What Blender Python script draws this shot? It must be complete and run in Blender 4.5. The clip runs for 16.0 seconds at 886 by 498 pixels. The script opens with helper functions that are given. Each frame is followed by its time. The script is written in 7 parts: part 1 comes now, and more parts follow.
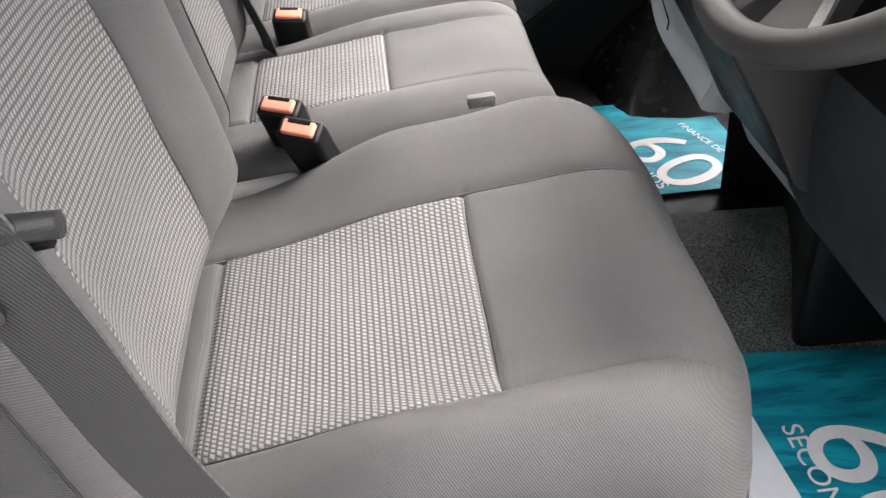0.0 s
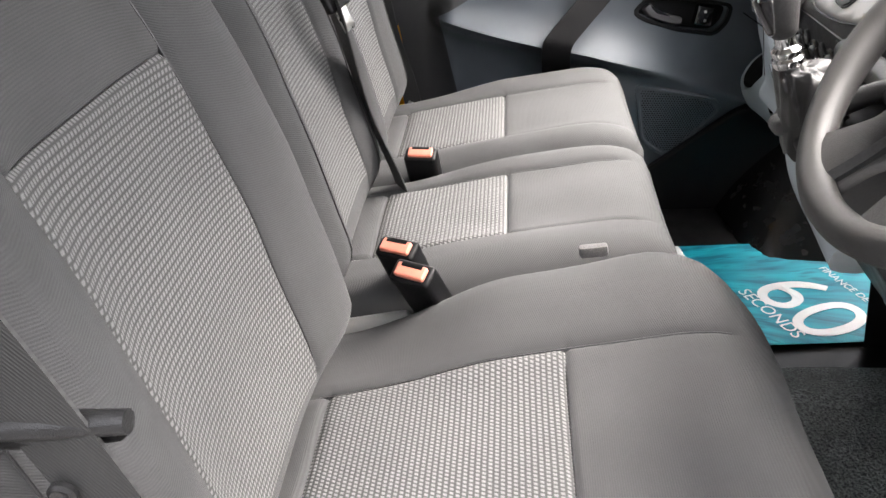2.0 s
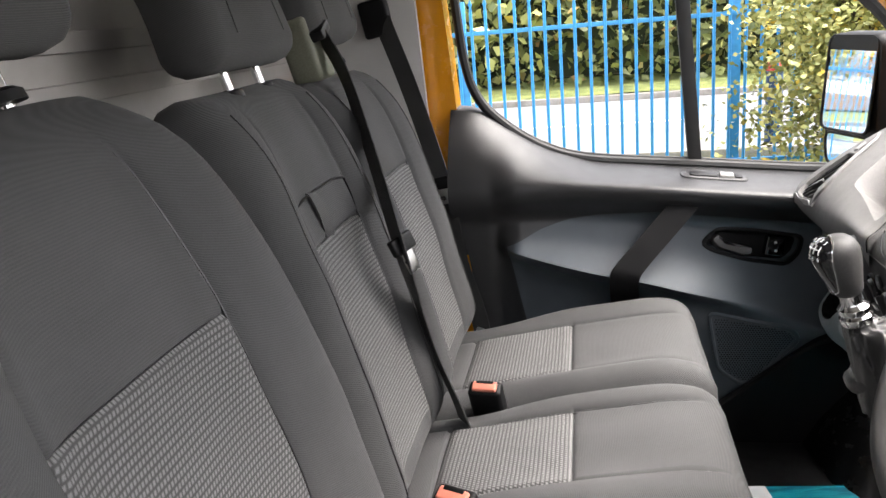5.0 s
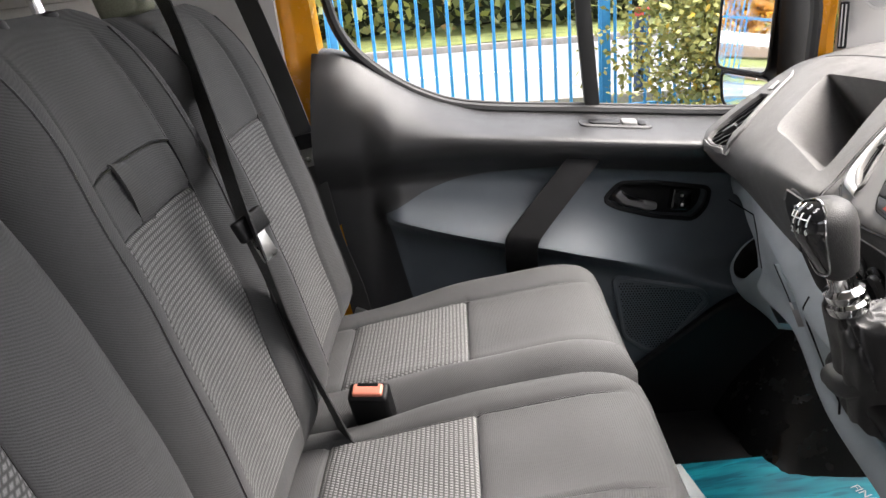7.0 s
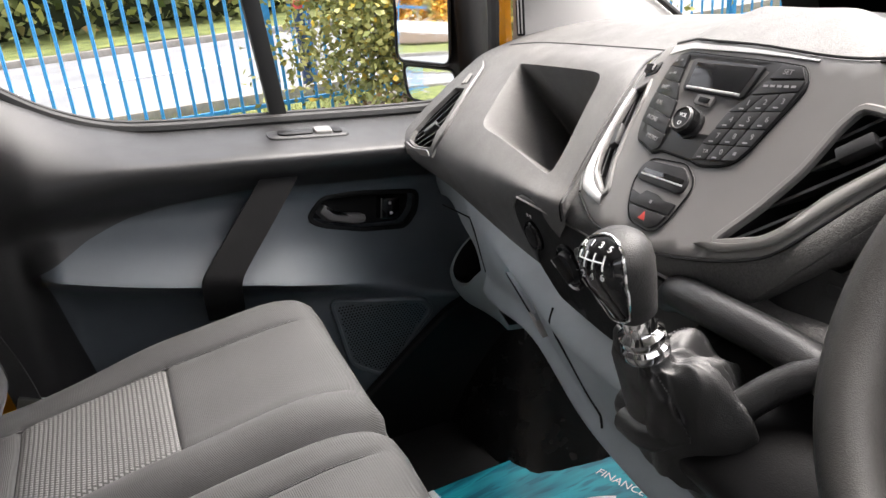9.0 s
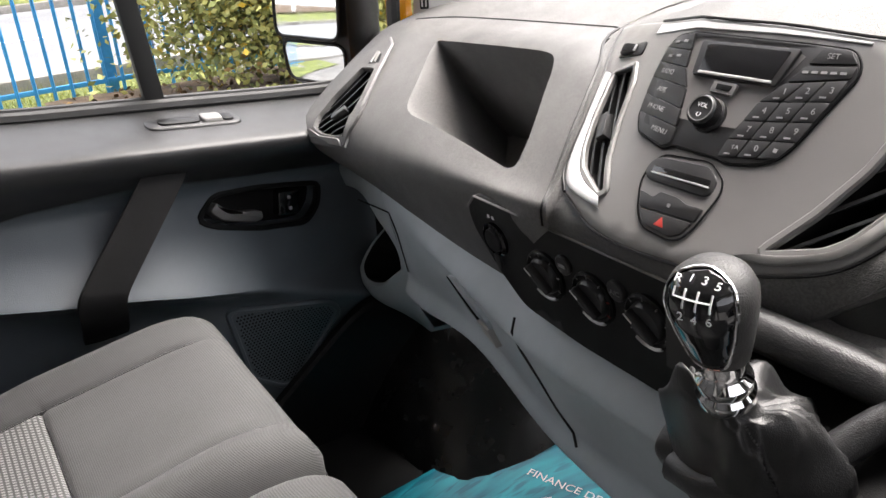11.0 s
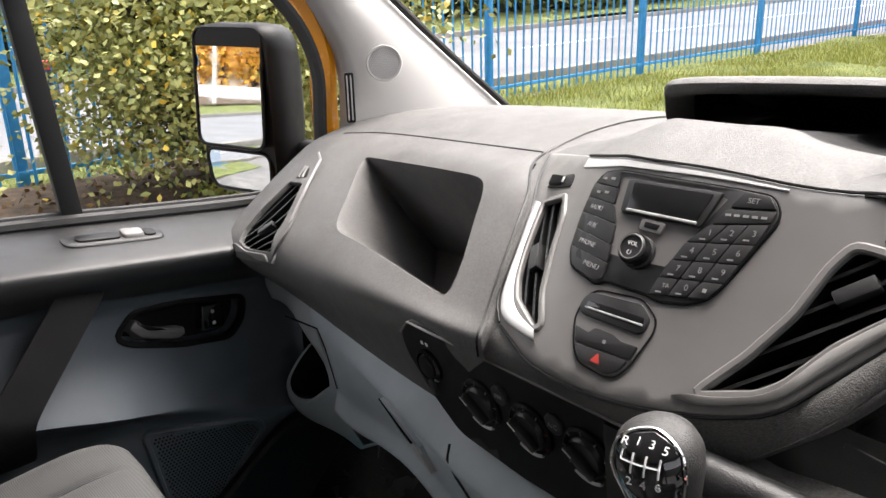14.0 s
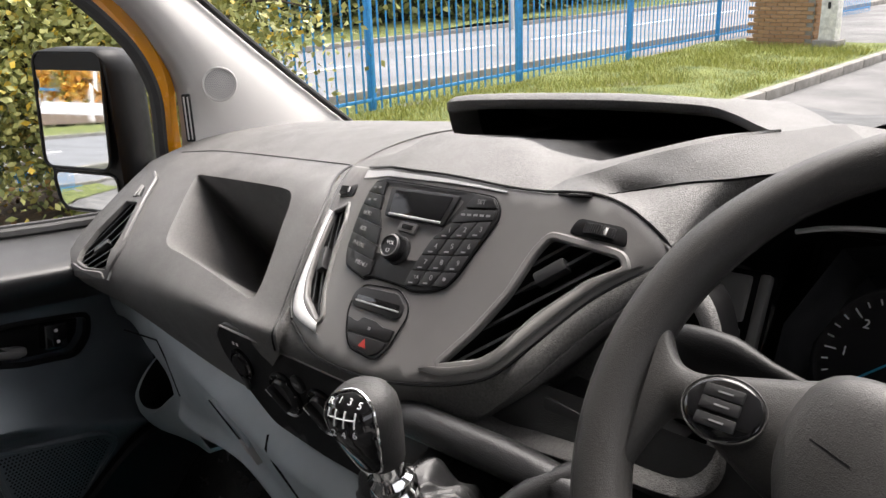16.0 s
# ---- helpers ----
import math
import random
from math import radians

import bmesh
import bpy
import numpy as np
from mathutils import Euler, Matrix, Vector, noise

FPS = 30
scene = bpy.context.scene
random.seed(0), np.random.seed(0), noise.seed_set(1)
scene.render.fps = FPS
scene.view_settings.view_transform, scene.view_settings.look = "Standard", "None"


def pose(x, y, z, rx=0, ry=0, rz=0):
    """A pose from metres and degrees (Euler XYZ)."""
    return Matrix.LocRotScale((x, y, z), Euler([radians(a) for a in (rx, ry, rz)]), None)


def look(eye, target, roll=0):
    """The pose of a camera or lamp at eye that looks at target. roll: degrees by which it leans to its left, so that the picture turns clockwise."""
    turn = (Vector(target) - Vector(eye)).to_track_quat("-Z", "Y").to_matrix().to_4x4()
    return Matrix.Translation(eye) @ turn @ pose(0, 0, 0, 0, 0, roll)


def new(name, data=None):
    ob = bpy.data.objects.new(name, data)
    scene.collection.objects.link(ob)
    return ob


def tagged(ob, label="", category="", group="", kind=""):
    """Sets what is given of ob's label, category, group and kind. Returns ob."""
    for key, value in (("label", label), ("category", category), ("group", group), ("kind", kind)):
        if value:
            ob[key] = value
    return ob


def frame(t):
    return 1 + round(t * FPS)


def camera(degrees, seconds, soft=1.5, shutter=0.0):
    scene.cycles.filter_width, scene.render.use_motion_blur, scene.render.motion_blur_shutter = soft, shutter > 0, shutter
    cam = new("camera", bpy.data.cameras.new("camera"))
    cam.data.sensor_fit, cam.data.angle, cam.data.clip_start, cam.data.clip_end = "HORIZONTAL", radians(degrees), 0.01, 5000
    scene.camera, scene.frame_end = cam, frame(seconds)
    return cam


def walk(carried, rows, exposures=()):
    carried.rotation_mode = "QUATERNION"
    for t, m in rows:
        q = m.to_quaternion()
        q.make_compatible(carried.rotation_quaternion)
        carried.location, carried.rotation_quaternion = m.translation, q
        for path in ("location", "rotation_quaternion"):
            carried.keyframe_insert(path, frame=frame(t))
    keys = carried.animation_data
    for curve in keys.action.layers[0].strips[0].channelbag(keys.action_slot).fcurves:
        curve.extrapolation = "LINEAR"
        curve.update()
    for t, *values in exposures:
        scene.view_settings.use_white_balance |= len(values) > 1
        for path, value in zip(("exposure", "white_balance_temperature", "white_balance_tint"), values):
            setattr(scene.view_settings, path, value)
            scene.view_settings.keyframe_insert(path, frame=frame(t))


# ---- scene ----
cam = camera(57.9, 16.0)
PATH = [
    (0, (-0.034, -1.734, 0.578), (0.136, -0.18, -0.669), -0.1),
    (0.5, (-0.024, -1.698, 0.59), (0.022, -0.124, -0.643), -1.0),
    (1, (-0.002, -1.699, 0.603), (-0.051, -0.074, -0.563), -2.6),
    (1.5, (0.018, -1.709, 0.618), (-0.101, -0.043, -0.483), -3.3),
    (2, (0.018, -1.715, 0.632), (-0.16, -0.007, -0.394), -3.6),
    (2.5, (0.017, -1.721, 0.648), (-0.22, 0.035, -0.28), -4.0),
    (3, (0.023, -1.73, 0.663), (-0.267, 0.068, -0.165), -4.3),
    (3.5, (0.034, -1.739, 0.671), (-0.307, 0.087, -0.069), -4.7),
    (4, (0.044, -1.74, 0.679), (-0.328, 0.114, 0.029), -4.7),
    (4.2, (0.046, -1.739, 0.683), (-0.352, 0.125, 0.078), -4.8),
    (6.3, (0.048, -1.517, 0.667), (-0.152, 0.397, 0.12), -5.3),
    (6.5, (0.042, -1.496, 0.653), (-0.124, 0.412, 0.078), -5.3),
    (7, (0.017, -1.413, 0.631), (-0.054, 0.463, -0.058), -4.9),
    (7.5, (0.007, -1.33, 0.61), (0.158, 0.522, -0.131), -4.5),
    (8, (0.027, -1.257, 0.603), (0.379, 0.555, -0.166), -4.0),
    (8.5, (0.034, -1.223, 0.616), (0.579, 0.537, -0.16), -4.6),
    (9, (0.024, -1.2, 0.622), (0.688, 0.524, -0.145), -5.2),
    (9.2, (0.026, -1.182, 0.643), (0.713, 0.521, -0.148), -5.0),
    (11.3, (-0.021, -1.015, 0.613), (0.981, 0.49, -0.241), -3.6),
    (11.5, (-0.019, -1.013, 0.616), (0.992, 0.485, -0.24), -4.0),
    (12, (-0.015, -0.999, 0.62), (1.054, 0.464, -0.227), -3.1),
    (12.5, (-0.012, -0.991, 0.623), (1.107, 0.456, -0.185), -2.3),
    (13, (-0.013, -0.99, 0.631), (1.134, 0.459, -0.133), -1.8),
    (13.5, (-0.015, -0.993, 0.64), (1.15, 0.468, -0.074), -1.6),
    (14, (-0.014, -1.0, 0.65), (1.175, 0.468, -0.007), -1.5),
    (14.5, (-0.016, -1.013, 0.657), (1.205, 0.449, 0.044), -1.0),
    (15, (-0.017, -1.038, 0.666), (1.236, 0.406, 0.08), -1.2),
    (15.5, (-0.003, -1.086, 0.675), (1.323, 0.291, 0.088), -1.6),
    (16, (0.004, -1.149, 0.672), (1.38, 0.152, 0.031), -1.9),
]
walk(cam, [(t, look(eye, target, roll)) for t, eye, target, roll in PATH], [(0, 3.28, 6750, 13), (2, 3.3, 6750, 13), (3.3, 3.1, 6750, 13), (4.2, 2.82, 6750, 13), (6.3, 2.7, 6750, 13), (7, 2.65, 6750, 13), (7.7, 2.76, 6750, 13), (9, 2.42, 6750, 13), (12, 2.41, 6750, 13), (14.5, 2.02, 6750, 13), (16, 1.85, 6750, 13)])


# ---- world and lights ----
world = bpy.data.worlds.new("sky")
scene.world = world
world.use_nodes = True
wn = world.node_tree
sky = wn.nodes.new("ShaderNodeTexSky")
sky.sky_type = "NISHITA"
sky.sun_disc = False
sky.sun_elevation, sky.sun_rotation = radians(62), radians(79)
sky.dust_density, sky.air_density = 3.0, 1.0
grey = wn.nodes.new("ShaderNodeHueSaturation")
grey.inputs["Saturation"].default_value = 0.22
wn.links.new(sky.outputs[0], grey.inputs["Color"])
wn.links.new(grey.outputs[0], wn.nodes["Background"].inputs["Color"])
wn.nodes["Background"].inputs["Strength"].default_value = 0.125

sun = new("sun", bpy.data.lights.new("sun", "SUN"))
sun.data.energy, sun.data.angle, sun.data.color = 1.35, radians(48), (1.0, 0.97, 0.93)
sun.matrix_world = look((3.9, 0.4, 7.0), (0.3, -0.3, 0))


# ---- materials ----
class Nodes:
    """A small writer of shader nodes."""

    def __init__(self, name):
        self.mat = bpy.data.materials.new(name)
        self.mat.use_nodes = True
        self.t = self.mat.node_tree
        self.b = self.t.nodes["Principled BSDF"]
        self.co = self.t.nodes.new("ShaderNodeTexCoord").outputs["Object"]

    def put(self, sock, value):
        if isinstance(value, bpy.types.NodeSocket):
            self.t.links.new(value, sock)
        else:
            sock.default_value = value

    def math(self, op, a, b=0.0, c=0.0):
        n = self.t.nodes.new("ShaderNodeMath")
        n.operation = op
        for s, v in zip(n.inputs, (a, b, c)):
            self.put(s, v)
        return n.outputs[0]

    def split(self):
        n = self.t.nodes.new("ShaderNodeSeparateXYZ")
        self.put(n.inputs[0], self.co)
        return n.outputs

    def noise(self, scale, detail=3.0, rough=0.55, vec=None):
        n = self.t.nodes.new("ShaderNodeTexNoise")
        self.put(n.inputs["Vector"], vec or self.co)
        n.inputs["Scale"].default_value, n.inputs["Detail"].default_value = scale, detail
        n.inputs["Roughness"].default_value = rough
        return n.outputs[0]

    def cells(self, scale, feature="F1"):
        n = self.t.nodes.new("ShaderNodeTexVoronoi")
        n.feature = feature
        self.put(n.inputs["Vector"], self.co)
        n.inputs["Scale"].default_value = scale
        return n.outputs["Distance"]

    def ramp(self, fac, lo, hi, a=0.3, b=0.7):
        n = self.t.nodes.new("ShaderNodeMapRange")
        self.put(n.inputs["Value"], fac)
        for i, v in zip(range(1, 5), (a, b, lo, hi)):
            n.inputs[i].default_value = v
        return n.outputs[0]

    def mix(self, fac, a, b):
        n = self.t.nodes.new("ShaderNodeMix")
        n.data_type = "RGBA"
        self.put(n.inputs["Factor"], fac)
        self.put(n.inputs["A"], (*a, 1) if isinstance(a, tuple) else a)
        self.put(n.inputs["B"], (*b, 1) if isinstance(b, tuple) else b)
        return n.outputs["Result"]

    def bump(self, height, strength, distance, below=None):
        n = self.t.nodes.new("ShaderNodeBump")
        n.inputs["Strength"].default_value, n.inputs["Distance"].default_value = strength, distance
        self.put(n.inputs["Height"], height)
        if below:
            self.put(n.inputs["Normal"], below)
        self.t.links.new(n.outputs[0], self.b.inputs["Normal"])
        return n.outputs[0]

    def rnd(self):
        return self.t.nodes.new("ShaderNodeObjectInfo").outputs["Random"]

    def island(self):
        return self.t.nodes.new("ShaderNodeNewGeometry").outputs["Random Per Island"]

    def done(self, color=None, rough=None, metal=0.0, **more):
        if color is not None:
            self.put(self.b.inputs["Base Color"], (*color, 1) if isinstance(color, tuple) else color)
        if rough is not None:
            self.put(self.b.inputs["Roughness"], rough)
        self.b.inputs["Metallic"].default_value = metal
        for k, v in more.items():
            self.put(self.b.inputs[k.replace("_", " ")], v)
        return self.mat


def dim(c, k):
    return tuple(v * k for v in c)


def plastic(name, color, rough=0.5, grain=900.0, relief=0.25, spread=0.12, spec=0.5):
    """Moulded plastic with a leather-like grain and faint smears."""
    n = Nodes(name)
    smear = n.noise(7.0, 4.0)
    tone = n.ramp(smear, 0, 1)
    if relief > 0.2:
        tone = n.math("ADD", n.math("MULTIPLY", tone, 0.4), n.math("MULTIPLY", n.ramp(n.noise(grain * 0.5, 2.0), 0, 1, 0.34, 0.66), 0.6))
        spread += 0.45 * relief
    col = n.mix(tone, dim(color, 1 - spread), dim(color, 1 + spread))
    if relief:
        low = n.bump(n.cells(grain), relief, 0.0011)
        n.bump(n.noise(grain * 0.35, 2.0), relief * 0.6, 0.0009, low)
    return n.done(col, n.ramp(n.noise(23.0), rough - 0.06, rough + 0.07), Specular_IOR_Level=spec)


def plain(name, color, rough=0.5, metal=0.0, spread=0.06, **more):
    n = Nodes(name)
    col = n.mix(n.ramp(n.noise(14.0), 0, 1), dim(color, 1 - spread), dim(color, 1 + spread))
    return n.done(col, n.ramp(n.noise(40.0), max(rough - 0.04, 0), rough + 0.04), metal, **more)


def ribbed(name, color, pitch=0.0029):
    """Fine corduroy-like rib, running across the seat."""
    n = Nodes(name)
    x, y, z = n.split()
    wob = n.math("MULTIPLY", n.noise(30.0, 2.0), 0.0006)
    along = n.math("ADD", n.math("ADD", x, n.math("MULTIPLY", z, 0.9)), wob)
    rib = n.math("SINE", n.math("MULTIPLY", along, 2 * math.pi / pitch))
    fluff = n.noise(700.0, 2.0)
    wear = n.ramp(n.noise(6.0, 4.0), 0.85, 1.15)
    tone = n.math("MULTIPLY", n.math("ADD", n.math("MULTIPLY", rib, 0.13), n.math("ADD", 0.72, n.math("MULTIPLY", fluff, 0.5))), wear)
    col = n.mix(n.math("MULTIPLY", tone, 0.6), dim(color, 0.35), dim(color, 1.5))
    n.bump(n.math("ADD", rib, n.math("MULTIPLY", fluff, 1.6)), 0.3, 0.0006)
    return n.done(col, 0.92, Specular_IOR_Level=0.25, Sheen_Weight=0.04, Sheen_Roughness=0.5)


def woven(name, dark, light, u=0.0068, v=0.0055):
    """Rows of light slanted stitches on a dark ground."""
    n = Nodes(name)
    x, y, z = n.split()
    cu = n.math("DIVIDE", x, u)
    row = n.math("FLOOR", cu)
    fu = n.math("ABSOLUTE", n.math("SUBTRACT", n.math("FRACT", cu), 0.5))
    slant = n.math("ADD", n.math("MULTIPLY", cu, 0.45), n.math("MULTIPLY", row, 0.31))
    cv = n.math("ADD", n.math("DIVIDE", y, v), slant)
    fv = n.math("ABSOLUTE", n.math("SUBTRACT", n.math("FRACT", cv), 0.5))
    lump = n.math("MULTIPLY", n.ramp(fu, 1, 0, 0.2, 0.42), n.ramp(fv, 1, 0, 0.2, 0.44))
    fluff = n.noise(900.0, 2.0)
    thread = n.math("MULTIPLY", lump, n.ramp(fluff, 0.65, 1.1))
    wear = n.ramp(n.noise(5.0, 4.0), 0.8, 1.0)
    col = n.mix(n.math("MULTIPLY", thread, wear), dark, light)
    n.bump(n.math("ADD", lump, n.math("MULTIPLY", fluff, 0.3)), 0.6, 0.0012)
    return n.done(col, 0.9, Specular_IOR_Level=0.25)


SEAT = ribbed("ribbed_seat_cloth", (0.059, 0.0595, 0.06))
WEAVE = woven("woven_seat_cloth", (0.064, 0.064, 0.0635), (0.215, 0.214, 0.212))
WHEELD = plastic("wheel_black_plastic", (0.03, 0.0295, 0.029), 0.5, 900.0, 0.3, spec=0.35)
DASH = plastic("dash_plastic", (0.108, 0.1057, 0.1035), 0.54, 900.0, 0.45, spec=0.25)
SWEEPM = plastic("sweep_plastic", (0.06, 0.059, 0.058), 0.55, 900.0, 0.35, spec=0.3)
DARK = plastic("dark_plastic", (0.017, 0.017, 0.0177), 0.34, 1000.0, 0.22, spec=0.5)
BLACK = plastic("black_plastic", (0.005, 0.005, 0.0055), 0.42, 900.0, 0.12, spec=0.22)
GREY = plastic("blue_grey_plastic", (0.4, 0.45, 0.475), 0.5, 800.0, 0.18)
DOORGREY = plastic("door_grey_plastic", (0.085, 0.1, 0.114), 0.42, 800.0, 0.2)
STACK = plastic("charcoal_satin_plastic", (0.155, 0.151, 0.148), 0.4, 1500.0, 0.08)
SILVER = plain("silver_trim", (0.62, 0.62, 0.62), 0.36, 0.3)
SATIN = plastic("satin_grey_plastic", (0.2, 0.196, 0.19), 0.33, 1500.0, 0.06)
CHROME = plain("chrome", (0.82, 0.82, 0.82), 0.06, 1.0)
STEEL = plain("dull_steel", (0.5, 0.5, 0.49), 0.3, 1.0)
GLOSS = plain("gloss_black", (0.008, 0.008, 0.009), 0.06, 0.0, Coat_Weight=0.6)
SCREEN = plain("display_glass", (0.01, 0.01, 0.011), 0.12)
BUTTON = plastic("button_plastic", (0.019, 0.019, 0.02), 0.38, 1600.0, 0.06)
LEATHER = plastic("black_leather", (0.016, 0.016, 0.0165), 0.34, 1100.0, 0.25, spec=0.5)
RIM = plastic("wheel_leather", (0.034, 0.033, 0.032), 0.44, 1500.0, 0.22, spec=0.4)
RUBBER = plain("seal_rubber", (0.012, 0.012, 0.012), 0.6)
TRIMLIGHT = plastic("pale_grey_trim", (0.42, 0.411, 0.398), 0.62, 1100.0, 0.1, 0.04)
LINER = plastic("headliner", (0.36, 0.35, 0.335), 0.85, 1200.0, 0.1, 0.04)
BULK = plain("white_bulkhead_panel", (0.5, 0.48, 0.455), 0.6)
YELLOW = plain("orange_yellow_paint", (0.75, 0.3, 0.008), 0.25, 0.0, 0.03, Coat_Weight=0.7)
ORANGE = plain("orange_red_button", (0.6, 0.2, 0.14), 0.35)
RED = plain("red_print", (0.42, 0.035, 0.025), 0.5)
WHITE = plain("white_print", (0.8, 0.8, 0.8), 0.5)
PALEPRINT = plain("pale_grey_print", (0.24, 0.24, 0.24), 0.5)
GLASS = Nodes("window_glass").done((1.0, 1.0, 1.0), 0.0, 0.0, Transmission_Weight=1.0, IOR=1.01)
MIRROR = plain("mirror_silver", (0.9, 0.92, 0.92), 0.01, 1.0, 0.0)


def belt_cloth():
    n = Nodes("belt_webbing")
    x, y, z = n.split()
    w = n.math("SINE", n.math("MULTIPLY", n.math("ADD", x, n.math("MULTIPLY", z, 0.7)), 2200.0))
    tone = n.math("ADD", 0.5, n.math("MULTIPLY", w, 0.2))
    n.bump(w, 0.3, 0.0005)
    return n.done(n.mix(n.math("MULTIPLY", tone, n.ramp(n.noise(9.0), 0.7, 1.2)), (0.016, 0.016, 0.016), (0.06, 0.06, 0.059)), 0.62, Specular_IOR_Level=0.4)


BELT = belt_cloth()


def mat_carpet():
    n = Nodes("black_floor_carpet")
    f = n.ramp(n.noise(260.0, 3.0), 0.0, 1.0, 0.35, 0.72)
    n.bump(f, 1.0, 0.004)
    return n.done(n.mix(n.math("MULTIPLY", f, n.ramp(n.noise(12.0), 0.5, 1.3)), (0.015, 0.017, 0.017), (0.3, 0.33, 0.315)), 0.5)


CARPET = mat_carpet()


def mat_paper():
    """Teal printed paper with darker swirls."""
    n = Nodes("teal_paper")
    x, y, z = n.split()
    away = n.math("ADD", x, 0.55)
    fan = n.math("DIVIDE", n.math("SUBTRACT", y, 0.1), away)
    n.co = n.t.nodes.new("ShaderNodeCombineXYZ").outputs[0]
    n.put(n.co.node.inputs[0], n.math("MULTIPLY", fan, 9.0))
    n.put(n.co.node.inputs[1], n.math("MULTIPLY", away, 2.5))
    s = n.noise(1.6, 2.5)
    w = n.noise(4.0, 2.0)
    c = n.mix(n.ramp(s, 0, 1, 0.38, 0.6), (0.0, 0.17, 0.24), (0.0, 0.36, 0.46))
    c = n.mix(n.ramp(w, 0, 0.6, 0.55, 0.62), c, (0.0, 0.1, 0.16))
    return n.done(c, 0.45, Specular_IOR_Level=0.4)


PAPER = mat_paper()
WHITEPAPER = plain("white_paper", (0.82, 0.83, 0.84), 0.5)


def outdoor(name, a, b, scale, rough=0.9, relief=0.5, depth=0.02, fine=80.0):
    n = Nodes(name)
    k = n.math("MULTIPLY", n.ramp(n.noise(scale, 5.0), 0.0, 1.0), n.ramp(n.noise(fine, 3.0), 0.5, 1.2))
    n.bump(n.noise(fine, 3.0), relief, depth)
    return n.done(n.mix(k, a, b), rough)


ASPHALT = outdoor("asphalt", (0.1, 0.1, 0.1), (0.22, 0.215, 0.21), 1.2, 0.85)
ROADM = outdoor("road_surface", (0.14, 0.147, 0.16), (0.23, 0.237, 0.25), 0.8, 0.8)
SOIL = outdoor("leaf_litter_soil", (0.03, 0.022, 0.015), (0.16, 0.11, 0.07), 9.0, 0.95)
GRASSM = outdoor("grass_ground", (0.07, 0.1, 0.025), (0.25, 0.28, 0.08), 2.0, 0.95, 0.8, 0.05, 60.0)
KERBM = outdoor("concrete", (0.2, 0.19, 0.17), (0.36, 0.34, 0.31), 6.0, 0.9)
BLUE = plain("blue_fence_paint", (0.04, 0.29, 0.62), 0.45, 0.0, 0.15)
BARK = outdoor("bark", (0.03, 0.024, 0.018), (0.11, 0.09, 0.065), 12.0)


def mat_leaf(name, a, b, c):
    n = Nodes(name)
    k = n.island()
    col = n.mix(n.ramp(k, 0, 1, 0.0, 0.8), a, b)
    col = n.mix(n.ramp(k, 0, 1, 0.9, 0.98), col, c)
    return n.done(col, 0.5, Transmission_Weight=0.0, Subsurface_Weight=0.0)


LEAF = mat_leaf("green_leaf", (0.15, 0.18, 0.045), (0.42, 0.42, 0.14), (0.6, 0.42, 0.04))
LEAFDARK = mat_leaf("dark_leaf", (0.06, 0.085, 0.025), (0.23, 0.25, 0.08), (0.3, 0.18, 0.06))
LEAFBROWN = mat_leaf("dead_leaf", (0.05, 0.03, 0.015), (0.2, 0.12, 0.05), (0.35, 0.2, 0.05))
LEAFRUST = mat_leaf("autumn_leaf", (0.4, 0.15, 0.015), (0.6, 0.33, 0.03), (0.2, 0.22, 0.04))
GRASSBLADE = mat_leaf("grass_blade", (0.16, 0.2, 0.03), (0.42, 0.42, 0.1), (0.45, 0.38, 0.14))


def mat_brick():
    n = Nodes("brick")
    r = n.rnd()
    c = n.mix(r, (0.36, 0.2, 0.1), (0.5, 0.3, 0.16))
    n.bump(n.noise(60.0), 0.5, 0.01)
    return n.done(n.mix(n.ramp(n.noise(25.0), 0, 0.5), c, (0.2, 0.13, 0.08)), 0.9)


BRICK = mat_brick()


# ---- builders ----
def mesh_of(bm, name, mat, sharp=38):
    bmesh.ops.recalc_face_normals(bm, faces=bm.faces)
    me = bpy.data.meshes.new(name)
    bm.to_mesh(me)
    bm.free()
    me.materials.append(mat)
    me.shade_smooth()
    if sharp < 180:
        me.set_sharp_from_angle(angle=radians(sharp))
    return me


def part(name, bm, mat, parent=None, label="", sharp=38):
    ob = new(name, mesh_of(bm, name, mat, sharp))
    ob.parent = parent
    return tagged(ob, label)


def thing(name, label, category, group="", kind="", m=None):
    ob = new(name)
    ob.empty_display_size = 0.05
    if m:
        ob.matrix_world = m
    return tagged(ob, label, category, group, kind)


def alone(name, bm, mat, label, category, kind="", group="", sharp=38):
    return tagged(new(name, mesh_of(bm, name, mat, sharp)), label, category, group, kind)


def V(*a):
    return Vector(a)


def spline(pts, n):
    """n points along a smooth line through pts."""
    p = np.array([tuple(q) for q in pts], float)
    q = np.vstack([2 * p[0] - p[1], p, 2 * p[-1] - p[-2]])
    out = []
    for t in np.linspace(0, len(p) - 1, n):
        i = min(int(t), len(p) - 2)
        f = t - i
        a, b, c, d = q[i : i + 4]
        out.append(0.5 * (2 * b + (c - a) * f + (2 * a - 5 * b + 4 * c - d) * f**2 + (3 * b - a - 3 * c + d) * f**3))
    return [Vector(o) for o in out]


def grid(rows, bm=None, closed=False):
    """Quads between rows of points."""
    bm = bm or bmesh.new()
    vs = [[bm.verts.new(p) for p in r] for r in rows]
    for r, s in zip(vs, vs[1:]):
        k = len(r)
        for j in range(k if closed else k - 1):
            bm.faces.new((r[j], r[(j + 1) % k], s[(j + 1) % k], s[j]))
    return bm


